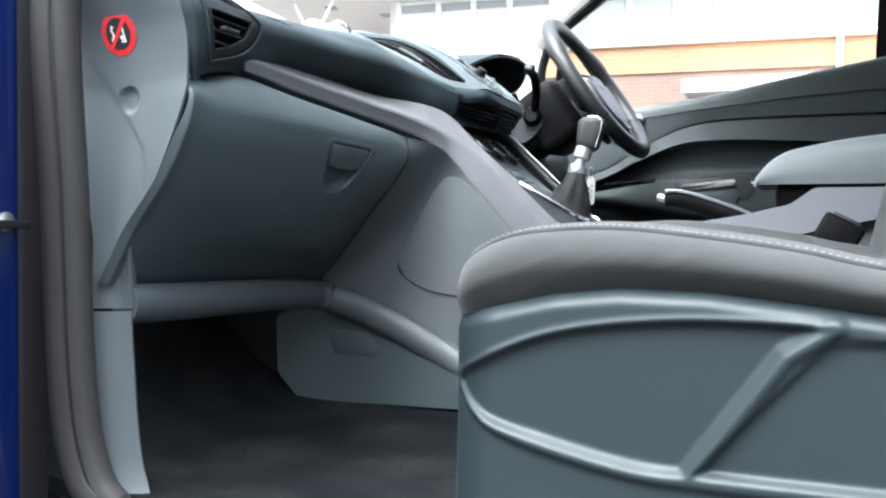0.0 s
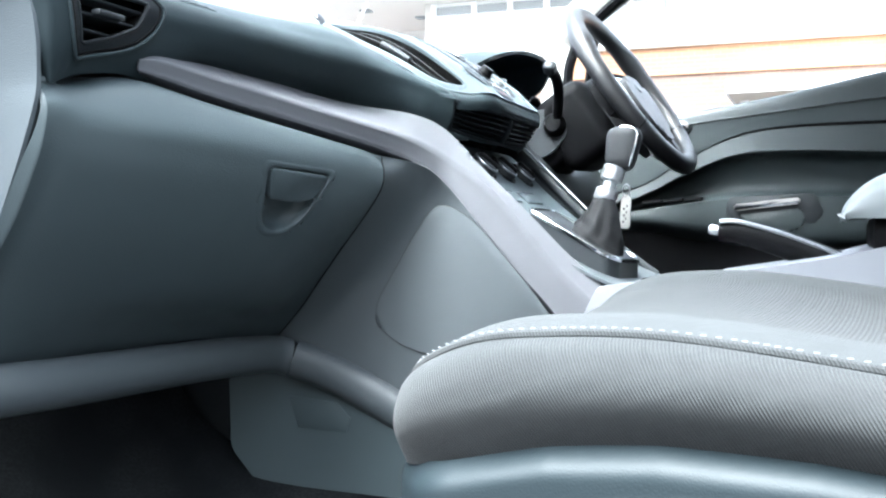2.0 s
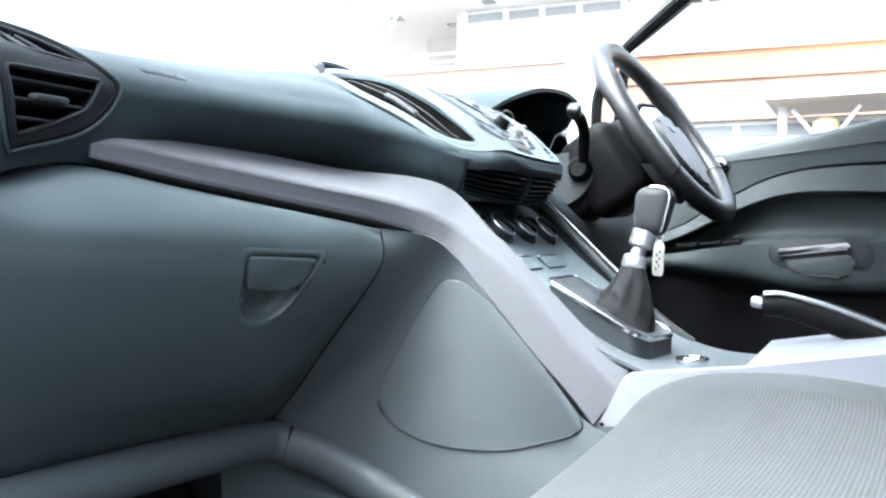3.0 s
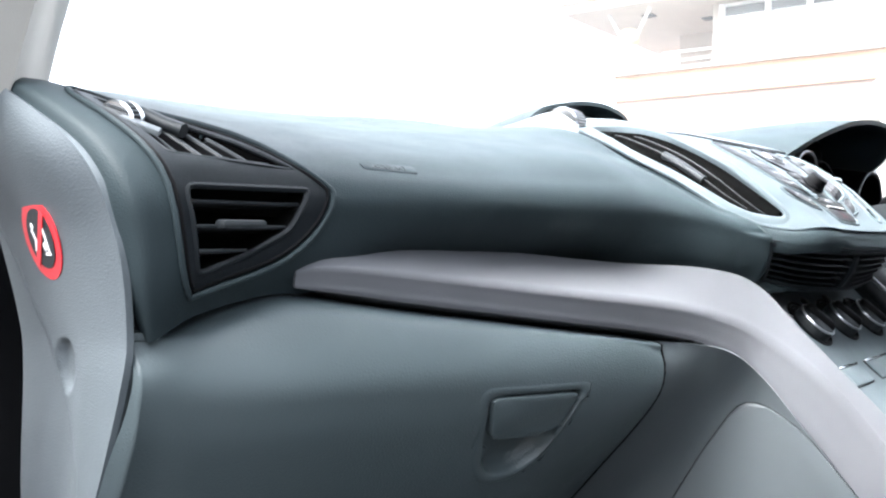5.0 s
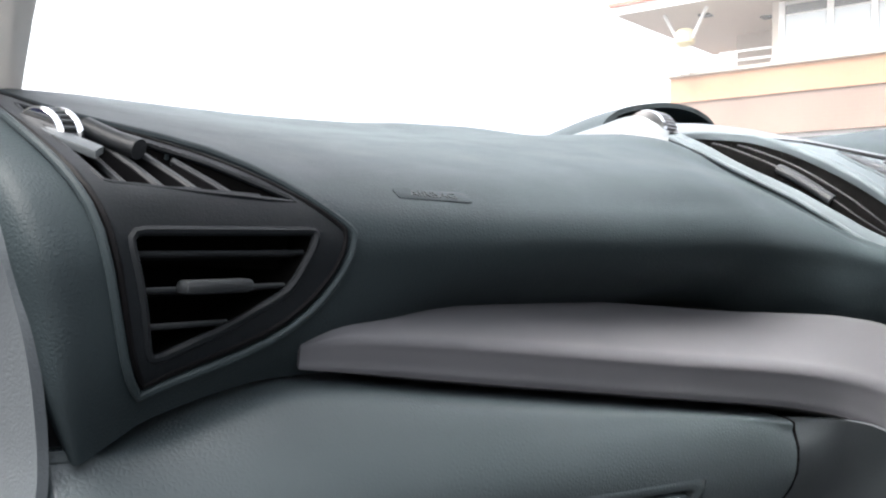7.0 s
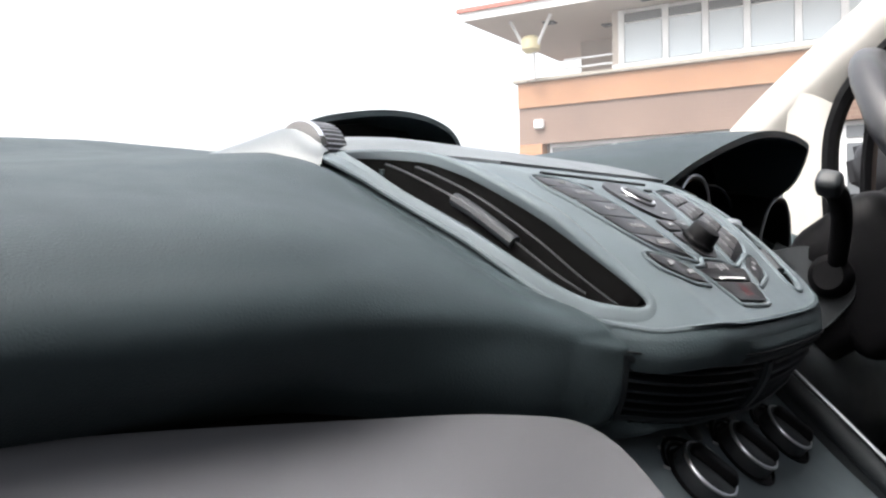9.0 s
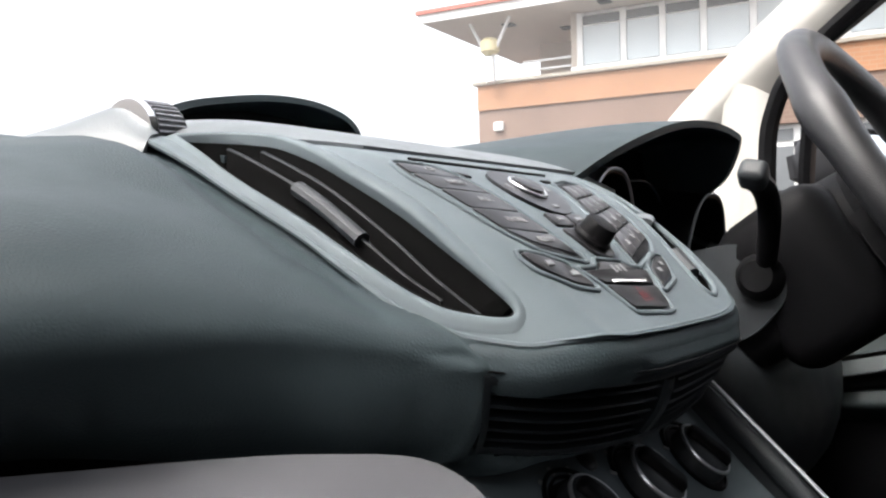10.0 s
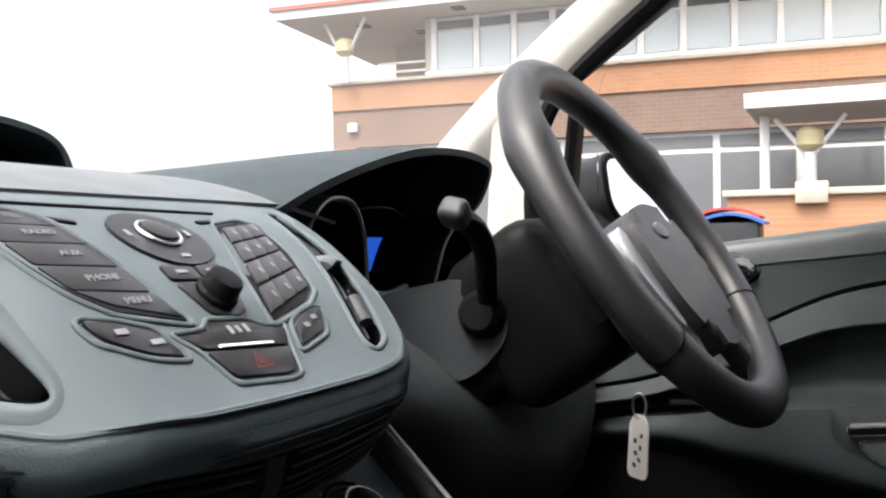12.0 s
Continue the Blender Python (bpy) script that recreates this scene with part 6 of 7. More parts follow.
lever = thing("gear_lever", (-0.045, -0.175, 0.80), "gear lever with leather gaiter and chrome collar", "gear lever")
lean = V((0.012, -0.0225, 0.0756)).normalized()
stem = V((-0.0505, -0.1735, 0.866))
gbm = bmesh.new()
rings = []
N = 56
for j in range(23):
    t = j / 22
    c = V((-0.058, -0.166, 0)).lerp(V((stem.x, stem.y, 0)), t ** 0.9)
    rr = []
    for k in range(N):
        a = 2 * math.pi * k / N
        q = (abs(math.cos(a)) ** 3 + abs(math.sin(a)) ** 3) ** (-1 / 3)
        u = (1 - t) ** 0.92
        w = 0.0145 * (1 - u) + u * q * 0.0335
        belly = math.sin(math.pi * t) ** 0.8
        w *= 1 + belly * (0.05 + 0.10 * math.sin(4 * a + 1.1 + 2.6 * t) + 0.045 * math.sin(9 * a - 3.4 * t)) + 0.06 * (1 - t) * math.sin(math.pi * t) * math.sin(16 * t + 2 * a)
        x, y = c.x + math.cos(a) * w * 1.05, c.y + math.sin(a) * w
        z0 = gz(y) + 0.002
        rr.append(gbm.verts.new((x, y, z0 + (stem.z + 0.002 - z0) * t ** 1.05)))
    rings.append(rr)
for a, b in zip(rings, rings[1:]):
    for k in range(N):
        gbm.faces.new((a[k], a[(k + 1) % N], b[(k + 1) % N], b[k]))
gbm.faces.new(rings[-1])
part("gaiter", gbm, GAITER, lever, "creased black leather gaiter", 80)
am = frame_of(stem, lean)
part("collar", lathe([(0.0140, -0.002), (0.0155, 0.001), (0.0155, 0.012), (0.0140, 0.0145), (0.0095, 0.0155), (0.0090, 0.026), (0.0135, 0.027), (0.0152, 0.029), (0.0152, 0.046), (0.0130, 0.048)], am, 32), SATIN, lever, "polished metal collar")
km = am @ Matrix.Translation((0, -0.001, 0.073)) @ Matrix.Rotation(radians(-8), 4, "X")
kb = rbox((0.037, 0.044, 0.060), 0.0145, 5)
for v in kb.verts:
    s = 1 + 0.15 * v.co.z / 0.030
    v.co.x *= s
    v.co.y = v.co.y * s - 0.0015 * (v.co.z / 0.03) ** 2
    v.co.z -= 0.10 * max(0.0, v.co.y) * (v.co.z > 0)
kb.transform(km)
part("knob", kb, KNOB, lever, "dark leather knob")
part("knob_inlay", tube(cr([km @ V(p) for p in ((-0.004, 0.008, 0.0297), (-0.009, -0.008, 0.0297), (-0.0150, -0.0185, 0.0215), (-0.0158, -0.0197, 0.010), (-0.0146, -0.0180, -0.008), (-0.0130, -0.0160, -0.025))], 5), 0.0015, 6), CHROME, lever, "thin chrome inlay")
part("knob_cap", rbox((0.018, 0.020, 0.006), 0.0028, 3, km @ Matrix.Translation((0.004, -0.009, 0.0290)) @ Matrix.Rotation(radians(8), 4, "X")), GLOSS, lever, "gloss black cap")

hbk = thing("handbrake", (0.02, -0.4, 0.75), "black handbrake lever with a silver strip", "handbrake")
hpth = cr([(0.000, -0.318, 0.822), (0.002, -0.345, 0.822), (0.004, -0.40, 0.806), (0.006, -0.48, 0.775), (0.006, -0.56, 0.745)], 6)
part("grip", sweep(hpth, ring2(0.015, 0.017, 12), scale=lambda t: 0.75 + 0.3 * min(1, t * 2)), BLACK, hbk, "black grip")
part("strip", sweep([p + V((-0.009, 0.0, 0.014)) for p in hpth[1:]], ring2(0.006, 0.003, 8)), SATIN, hbk, "satin silver strip")
part("button", lathe([(0.007, 0), (0.007, 0.010), (0.005, 0.013)], frame_of((0, -0.318, 0.824), (0, 1, 0.2))), SATIN, hbk, "bright release button")

side = [(-0.197, 0.755), (-0.32, 0.770), (-0.45, 0.792), (-0.52, 0.808), (-0.553, 0.832), (-0.95, 0.832), (-0.95, 0.795), (-0.65, 0.790), (-0.514, 0.760), (-0.35, 0.724), (-0.166, 0.694)]
part("console_side_strip", slab([(-0.158, y, z) for y, z in rounded(side, 0.006)], (-0.021, 0, 0), 0.007, 3), CONSOLE, console, "satin grey strip along the console")
side2 = [(-0.32, 0.770), (-0.45, 0.792), (-0.52, 0.808), (-0.553, 0.832), (-0.95, 0.832), (-0.95, 0.74), (-0.32, 0.735)]
part("console_rear_body", slab([(-0.157, y, z) for y, z in side2], (0.25, 0, 0), 0.004), CONSOLE, console, "satin grey rear console body")
part("console_lower_side", box_at(-0.178, -0.165, -0.95, -0.16, 0.50, 0.72, 0.004), GREY, console)
part("socket_cap", lathe([(0.019, -0.002), (0.020, 0.004), (0.020, 0.009), (0.0185, 0.011), (0.015, 0.0105), (0.014, 0.008), (0.006, 0.0075)], Matrix.Translation((-0.0422, -0.2435, 0.749)), 30), CHROME, console, "shiny round socket cap")
aw = [[(x, -0.468, 0.842), (x, -0.475, 0.860), (x, -0.50, 0.884), (x, -0.54, 0.898), (x, -0.66, 0.914), (x, -0.95, 0.925)] for x in (-0.150, -0.05, 0.06)]
aw[0] = [(p[0], p[1], p[2] - 0.006) for p in aw[0]]
part("armrest_lid", sheet(net([[(-0.166, y, 0.838) for _, y, z in aw[0]], [(-0.168, y, (z + 0.838) / 2) for _, y, z in aw[0]], *aw, [(0.075, y, 0.84) for _, y, z in aw[0]]], 6, 4), 0.006, None, (-1, -0.6, 2)), ARMREST, console, "pale grey grained armrest lid", 60)
part("armrest_base", box_at(-0.15, 0.06, -0.95, -0.50, 0.80, 0.842, 0.01), BLACK, console)

bk = thing("seat_belt_buckle", (-0.2, -0.57, 0.70), "black seat belt buckle beside the seat", "buckle")
bm_ = frame_of((-0.205, -0.580, 0.757), (0.15, -0.45, 0.85))
part("buckle_body", rbox((0.026, 0.058, 0.062), 0.006, 3, bm_), BLACK, bk)
part("release_button", rbox((0.018, 0.040, 0.008), 0.002, 2, bm_ @ Matrix.Translation((0, 0, 0.031))), DARK, bk, "dark release button")
part("stalk", rbox((0.012, 0.03, 0.16), 0.004, 2, bm_ @ Matrix.Translation((0, 0, -0.10))), BLACK, bk)

# ---- centre display hood ----
hood = part("display_hood", sheet(net([
    [(-0.095, 0.335, 1.120), (-0.075, 0.345, 1.142), (-0.030, 0.355, 1.165), (0.02, 0.36, 1.178), (0.090, 0.36, 1.188), (0.155, 0.36, 1.186), (0.200, 0.36, 1.168), (0.216, 0.355, 1.112)],
    [(-0.085, 0.38, 1.120), (-0.065, 0.39, 1.142), (-0.02, 0.41, 1.160), (0.03, 0.42, 1.172), (0.09, 0.42, 1.180), (0.16, 0.42, 1.178), (0.204, 0.41, 1.160), (0.222, 0.40, 1.112)],
    [(-0.06, 0.46, 1.125), (-0.04, 0.49, 1.135), (0.0, 0.51, 1.142), (0.04, 0.52, 1.146), (0.08, 0.52, 1.148), (0.13, 0.52, 1.146), (0.18, 0.50, 1.138), (0.20, 0.48, 1.115)]], 6, 6), 0.006, None, (0, 0.4, 3)), PAD, dash, "dark arched hood over the display", 60)
part("hood_inside", slab([(-0.08, 0.40, 1.11), (0.21, 0.40, 1.11), (0.206, 0.40, 1.15), (0.16, 0.40, 1.176), (0.085, 0.40, 1.178), (0.02, 0.40, 1.168), (-0.03, 0.395, 1.155), (-0.07, 0.38, 1.135)], (0, 0.004, 0)), BLACK, hood, "black display face")


def deck_point(i, j):
    """The deck starts flush with the panel and swells towards the display hood."""
    y = 0.1235 + 0.20 * j / 10
    x0 = along(CH_M, y) - 0.001 if y < 0.218 else -0.141 + 0.10 * (y - 0.218)
    x = x0 + (0.27 - x0) * (i / 18) ** 1.25
    swell = 0.013 * math.sin(math.pi / 2 * min(1, j / 6)) * min(1.0, (x - x0) / 0.05) ** 0.8
    return V((x, y, pz(min(0.0, x), y) - 0.0005 + swell - 0.06 * max(0, (x - 0.196) / 0.37)))


part("deck_plate", sheet([[deck_point(i, j) for i in range(19)] for j in range(11)], 0.003), GREY, dash, "grey deck behind the radio panel", 60)

# ---- instrument binnacle ----
binn = part("instrument_hood", sheet(net([
    [(0.168, 0.125, 1.098), (0.225, 0.108, 1.128), (0.30, 0.096, 1.153), (0.37, 0.090, 1.168), (0.44, 0.086, 1.174), (0.495, 0.080, 1.170), (0.518, 0.078, 1.158), (0.531, 0.100, 1.118), (0.538, 0.142, 1.092)],
    [(0.165, 0.20, 1.112), (0.225, 0.20, 1.138), (0.30, 0.20, 1.158), (0.37, 0.20, 1.171), (0.44, 0.20, 1.177), (0.50, 0.20, 1.174), (0.535, 0.20, 1.160), (0.552, 0.21, 1.122), (0.555, 0.225, 1.080)],
    [(0.16, 0.42, 1.128), (0.225, 0.44, 1.142), (0.30, 0.46, 1.15), (0.37, 0.48, 1.155), (0.44, 0.48, 1.157), (0.51, 0.47, 1.152), (0.56, 0.45, 1.142), (0.59, 0.43, 1.115), (0.60, 0.40, 1.08)]], 6, 8), 0.007, None, (0.35, 0.3, 3)), PAD, dash, "charcoal hood over the instruments", 60)
part("instrument_face", slab([(0.20, 0.215, 1.00), (0.60, 0.215, 1.00), (0.56, 0.20, 1.10), (0.52, 0.195, 1.155), (0.40, 0.195, 1.165), (0.28, 0.2, 1.145), (0.20, 0.21, 1.10)], (0, 0.006, 0)), BLACK, binn, "black instrument face")


def eyelid(cx, y, top, foot, hw, grow, depth):
    """Sections of an arched cowl, from its rim back."""
    out = []
    for k in range(7):
        t = k / 6
        w, up = hw * (1 + grow * t), (top - foot) * (1 + 0.5 * grow * t)
        out.append([V((cx + w * math.copysign(abs(math.cos(a)) ** 0.8, math.cos(a)), y + depth * t + 0.10 * (top - foot) * (1 - math.sin(a)), foot + up * math.sin(a) ** 0.85)) for a in [math.pi * i / 28 for i in range(29)]])
    return out


for cx, y, top, hw, paint, rim_paint, note in ((0.290, 0.130, 1.1200, 0.064, CONSOLE, SATIN, "pale grey arched dial cowl"), (0.540, 0.118, 1.104, 0.072, BLACK, GREY, "black arched dial cowl")):
    lid_ = eyelid(cx, y, top, 0.985, hw, 0.22, 0.085)
    cup = part("dial_cowl", sheet(lid_, 0.002, None, (cx, y, 2.0)), paint, binn, note, 60)
    part("dial_liner", sheet([[V((cx + (p.x - cx) * 0.955, p.y + 0.0004, 0.985 + (p.z - 0.985) * 0.975)) for p in r] for r in lid_], 0.001, None, (cx, y, 2.0)), BLACK, cup, "black inner liner", 60)
    part("dial_rim", tube(lid_[0], 0.0017, 8, False, (0, 1, 0)), rim_paint, cup, "satin dial rim")
    m = frame_of((cx, y + 0.07, 1.045), (0, -0.92, 0.38))
    part("dial_face", lathe([(0.052, 0), (0.052, 0.002)], m, 32), BLACK, cup)
    for k in range(13):
        a = radians(215 - 250 * k / 12)
        part("dial_mark", rbox((0.002, 0.007, 0.0008), 0, 1, m @ Matrix.Translation((0.043 * math.cos(a), 0.043 * math.sin(a), 0.003)) @ Matrix.Rotation(a - math.pi / 2, 4, "Z")), LEGEND, cup)
    part("needle", rbox((0.002, 0.036, 0.0015), 0.0004, 1, m @ Matrix.Translation((-0.010, -0.012, 0.004)) @ Matrix.Rotation(radians(140), 4, "Z")), WHITE_P, cup, "white needle")
part("cluster_edge", tube(cr([(0.352, 0.178, 1.103), (0.382, 0.172, 1.113), (0.43, 0.158, 1.116), (0.475, 0.160, 1.104), (0.50, 0.163, 1.085)], 6), 0.0014, 6, False, (0, 1, 0)), DARK, binn, "thin edge above the trip display")
part("trip_display", slab([(0.448, 0.200, 1.050), (0.478, 0.200, 1.050), (0.478, 0.194, 1.086), (0.448, 0.194, 1.086)], (0, -0.002, 0)), SCREEN, binn, "blue lit trip display")
part("trip_display_low", slab([(0.385, 0.176, 1.012), (0.42, 0.176, 1.012), (0.42, 0.172, 1.022), (0.385, 0.172, 1.022)], (0, -0.002, 0)), TEAL, binn)
part("cluster_bar", sweep(cr([(0.34, 0.145, 1.035), (0.39, 0.140, 1.030), (0.44, 0.145, 1.035)], 6), ring2(0.004, 0.003, 8)), GREY, binn, "satin grey bar under the display")

# driver side lower dash
LD = [
    [(0.175, 0.062, 1.012), (0.22, 0.10, 1.045), (0.30, 0.125, 1.020), (0.38, 0.13, 1.005), (0.50, 0.13, 1.01), (0.60, 0.14, 1.05), (0.70, 0.15, 1.06)],
    [(0.165, 0.030, 0.975), (0.22, 0.045, 0.992), (0.30, 0.055, 0.980), (0.38, 0.06, 0.97), (0.50, 0.06, 0.975), (0.60, 0.06, 1.00), (0.70, 0.07, 1.01)],
    [(0.157, 0.030, 0.935), (0.22, 0.030, 0.935), (0.30, 0.025, 0.925), (0.38, 0.01, 0.915), (0.50, 0.0, 0.92), (0.60, 0.0, 0.94), (0.70, 0.02, 0.95)],
    [(0.154, 0.08, 0.84), (0.22, 0.09, 0.83), (0.30, 0.07, 0.82), (0.38, 0.04, 0.81), (0.50, 0.02, 0.80), (0.60, 0.02, 0.80), (0.70, 0.04, 0.81)],
    [(0.150, 0.20, 0.70), (0.22, 0.22, 0.69), (0.30, 0.22, 0.68), (0.38, 0.22, 0.68), (0.50, 0.22, 0.68), (0.60, 0.22, 0.68), (0.70, 0.22, 0.69)]]
part("driver_lower_dash", sheet(net(LD, 5, 6), 0.004, None, (0.3, -2, 1)), DARK, dash, "dark grey lower dash on the driver side", 60)
RD = [[(0.58, 0.80, 1.12), (0.58, 0.5, 1.14), (0.58, 0.3, 1.11), (0.585, 0.2, 1.07), (0.60, 0.13, 1.04)], [(0.66, 0.80, 1.11), (0.66, 0.5, 1.125), (0.66, 0.3, 1.10), (0.66, 0.2, 1.08), (0.66, 0.12, 1.05)],
      [(0.73, 0.80, 1.10), (0.73, 0.5, 1.10), (0.73, 0.3, 1.085), (0.725, 0.2, 1.075), (0.715, 0.12, 1.05)]]
part("driver_upper_dash", sheet(net(RD, 5, 5), 0.004, None, (0.6, 0, 3)), PAD, dash, "charcoal dash pad beside the driver door", 60)
CD_ = [[(0.20, 0.80, 1.128), (0.20, 0.5, 1.150), (0.20, 0.34, 1.13)], [(0.40, 0.80, 1.12), (0.40, 0.5, 1.14), (0.40, 0.40, 1.14)], [(0.60, 0.80, 1.12), (0.60, 0.5, 1.14), (0.60, 0.36, 1.115)]]
part("driver_deck", sheet(net(CD_, 5, 5), 0.004, None, (0.4, 0.4, 3)), PAD, dash, "", 60)

# ---- steering wheel ----
wc, wn_ = V((0.410, -0.112, 1.087)), V((-0.075, -0.827, 0.557)).normalized()
wm = frame_of(wc, wn_)
wheel = thing("steering_wheel", wc, "black leather steering wheel with grey hub and silver spoke trim", "steering wheel")
rp = [wm @ V((0.171 * math.cos(a), 0.171 * math.sin(a), 0)) for a in [2 * math.pi * k / 96 for k in range(96)]]
rbm = bmesh.new()
rings = []
for k, p in enumerate(rp):
    a = 2 * math.pi * k / 96
    out = (p - wc).normalized()
    g = 1.0
    for c in (0.5, math.pi - 0.5):
        g += 0.22 * math.exp(-((a - c) / 0.16) ** 2)
    rings.append([rbm.verts.new(p + out * 0.0188 * g * math.cos(b) + wn_ * 0.0165 * g * math.sin(b)) for b in [2 * math.pi * j / 16 for j in range(16)]])
for k in range(96):
    r, q = rings[k], rings[(k + 1) % 96]
    for j in range(16):
        rbm.faces.new((r[j], r[(j + 1) % 16], q[(j + 1) % 16], q[j]))
part("rim", rbm, LEATHER, wheel, "black grained leather rim", 60)
for a in (radians(148), radians(32), radians(212), radians(328)):
    c = wc + (wm.to_3x3() @ V((math.cos(a), math.sin(a), 0))) * 0.171
    t = wm.to_3x3() @ V((-math.sin(a), math.cos(a), 0))
    part("rim_seam", tube([c + ((wm.to_3x3() @ V((math.cos(a), math.sin(a), 0))) * math.cos(b) * 0.0192 + wn_ * math.sin(b) * 0.0169) for b in [2 * math.pi * j / 16 for j in range(16)]], 0.0009, 5, True, tuple(t)), BLACK, wheel)
hubp = rounded([(-0.072, 0.035), (-0.055, 0.062), (0, 0.070), (0.055, 0.062), (0.072, 0.035), (0.070, -0.02), (0.045, -0.065), (0, -0.078), (-0.045, -0.065), (-0.070, -0.02)], 0.02, 4)
part("hub", slab([wm @ V((x, y - 0.045, -0.050)) for x, y in hubp], wn_ * 0.060, 0.016, 4), HUB, wheel, "dark grey airbag hub")
part("badge", lathe([(0.018, 0), (0.018, 0.002), (0.015, 0.0035)], wm @ Matrix.Translation((0, -0.005, 0.0085)) @ Matrix.Diagonal((1.0, 0.5, 1, 1)), 28), GREY, wheel, "plain grey oval badge")
for s in (-1, 1):
    sp = [(s * 0.060, 0.030), (s * 0.16, 0.040), (s * 0.168, 0.010), (s * 0.16, -0.020), (s * 0.060, -0.020)]
    spk = part("spoke", slab([wm @ V((x, y - 0.034, -0.030)) for x, y in sp], wn_ * 0.022, 0.006, 3), BLACK, wheel, "black side spoke")
    part("spoke_trim", slab([wm @ V((s * (x + 0.010), y - 0.036, -0.010)) for x, y in rounded([(0.060, 0.046), (0.080, 0.040), (0.088, 0.0), (0.072, -0.045), (0.062, -0.055)], 0.008)], wn_ * 0.012, 0.004), SATIN, spk, "silver spoke trim")
    for dy in (0.018, -0.006):
        part("spoke_switch", rbox((0.024, 0.016, 0.008), 0.003, 2, wm @ Matrix.Translation((s * 0.118, dy - 0.034, -0.005))), GLOSS, spk, "black spoke switch")
    lp = [(s * 0.030, -0.060), (s * 0.062, -0.150), (s * 0.090, -0.140), (s * 0.060, -0.050)]
    part("lower_spoke", slab([wm @ V((x, y, -0.022)) for x, y in lp], wn_ * 0.020, 0.006, 3), HUB, wheel, "dark lower spoke")
# column shroud
col = thing("steering_column", (0.408, 0.0, 0.98), "black plastic steering column shroud with stalks", "steering column")
sb = rbox((0.155, 0.15, 0.115), 0.030, 5)
for v in sb.verts:
    k = (v.co.z + 0.0) / 0.075
    if v.co.y < 0:
        v.co.x *= 0.92
sb.transform(frame_of((0.402, -0.024, 1.019), wn_))
part("shroud", sb, BLACK, col, "black column shroud")
part("shroud_collar", lathe([(0.062, -0.06), (0.070, -0.03), (0.066, 0.0), (0.050, 0.012)], frame_of(wc - wn_ * 0.045, wn_) @ Matrix.Diagonal((1, 0.95, 1, 1)), 36), BLACK, col, "black collar behind the wheel")
part("column_body", rbox((0.13, 0.12, 0.22), 0.03, 4, frame_of((0.405, 0.075, 0.965), wn_)), BLACK, col)
part("stalk_plate", slab([(0.336, y, z) for y, z in rounded([(0.13, 1.03), (0.03, 1.050), (-0.006, 1.03), (-0.012, 1.0), (0.02, 0.962), (0.13, 0.94)], 0.025, 6)], (-0.008, 0, 0), 0.004), DARK, col, "dark grey mounting plate")
sp = cr([(0.350, 0.012, 1.018), (0.332, 0.009, 1.022), (0.312, 0.002, 1.040), (0.286, -0.007, 1.072), (0.252, -0.012, 1.091), (0.222, -0.012, 1.098)], 6)
part("indicator_stalk", sweep(sp, ring2(0.0082, 0.0098, 12), (0, 1, 0), scale=lambda t: 0.80 + 0.30 * t), BLACK, col, "black indicator stalk")
part("stalk_tip", rbox((0.0190, 0.0215, 0.022), 0.006, 4, frame_of((0.214, -0.0135, 1.101), (-0.80, -0.12, 0.55))), DARK, col, "grey stalk tip")
part("stalk_boot", lathe([(0.022, 0), (0.020, 0.010), (0.014, 0.016)], frame_of((0.330, 0.012, 1.018), (-1, 0, 0.1)), 20), BLACK, col)
keyring = thing("key_tag", (0.5545, -0.07, 0.86), "white key tag hanging from the ignition key", "key tag")

part("ring", tube([V((0.5545, -0.071 + 0.007 * math.sin(a), 0.906 + 0.013 * math.cos(a))) for a in [2 * math.pi * k / 20 for k in range(20)]], 0.0013, 6, True, (1, 0, 0)), SATIN, keyring, "thin metal ring")
tg = rounded([(-0.0125, 0.0), (-0.006, 0.010), (0.006, 0.010), (0.0125, 0.0), (0.0135, -0.052), (0.010, -0.058), (-0.010, -0.058), (-0.0135, -0.052)], 0.003, 3)
tgm = Matrix.Translation((0.5545, -0.071, 0.887)) @ Matrix.Rotation(radians(62), 4, "Z") @ Matrix.Rotation(radians(90), 4, "X") @ Matrix.Rotation(radians(4), 4, "Z")
part("card", slab([tgm @ V((x, y, -0.0008)) for x, y in tg], tgm.to_3x3() @ V((0, 0, 0.0016)), 0.0003), TAGM, keyring, "worn white card")
for s in (-1, 1):
    for k, (w, dx) in enumerate(((0.003, -0.004), (0.004, 0.004), (0.003, -0.003), (0.004, 0.003), (0.003, -0.002), (0.004, 0.004))):
        part("scribble", rbox((w, 0.005, 0.0004), 0, 1, tgm @ Matrix.Translation((dx, -0.012 - 0.0065 * k, s * 0.0010)) @ Matrix.Rotation(radians(20 - 13 * k), 4, "Z")), INK, keyring)

# ---- passenger seat ----
seat = thing("passenger_seat", (-0.48, -0.6, 0.45), "grey ribbed cloth passenger seat with plastic side valance", "car seat")
SEAT_Y = [-0.223, -0.233, -0.253, -0.290, -0.335, -0.39, -0.46, -0.53, -0.60, -0.75]
STZ = [0.696, 0.728, 0.746, 0.762, 0.768, 0.769, 0.762, 0.752, 0.738, 0.722]
BOT = [0.683, 0.688, 0.693, 0.702, 0.713, 0.719, 0.718, 0.711, 0.703, 0.695]
XO, XI = -0.832, -0.245


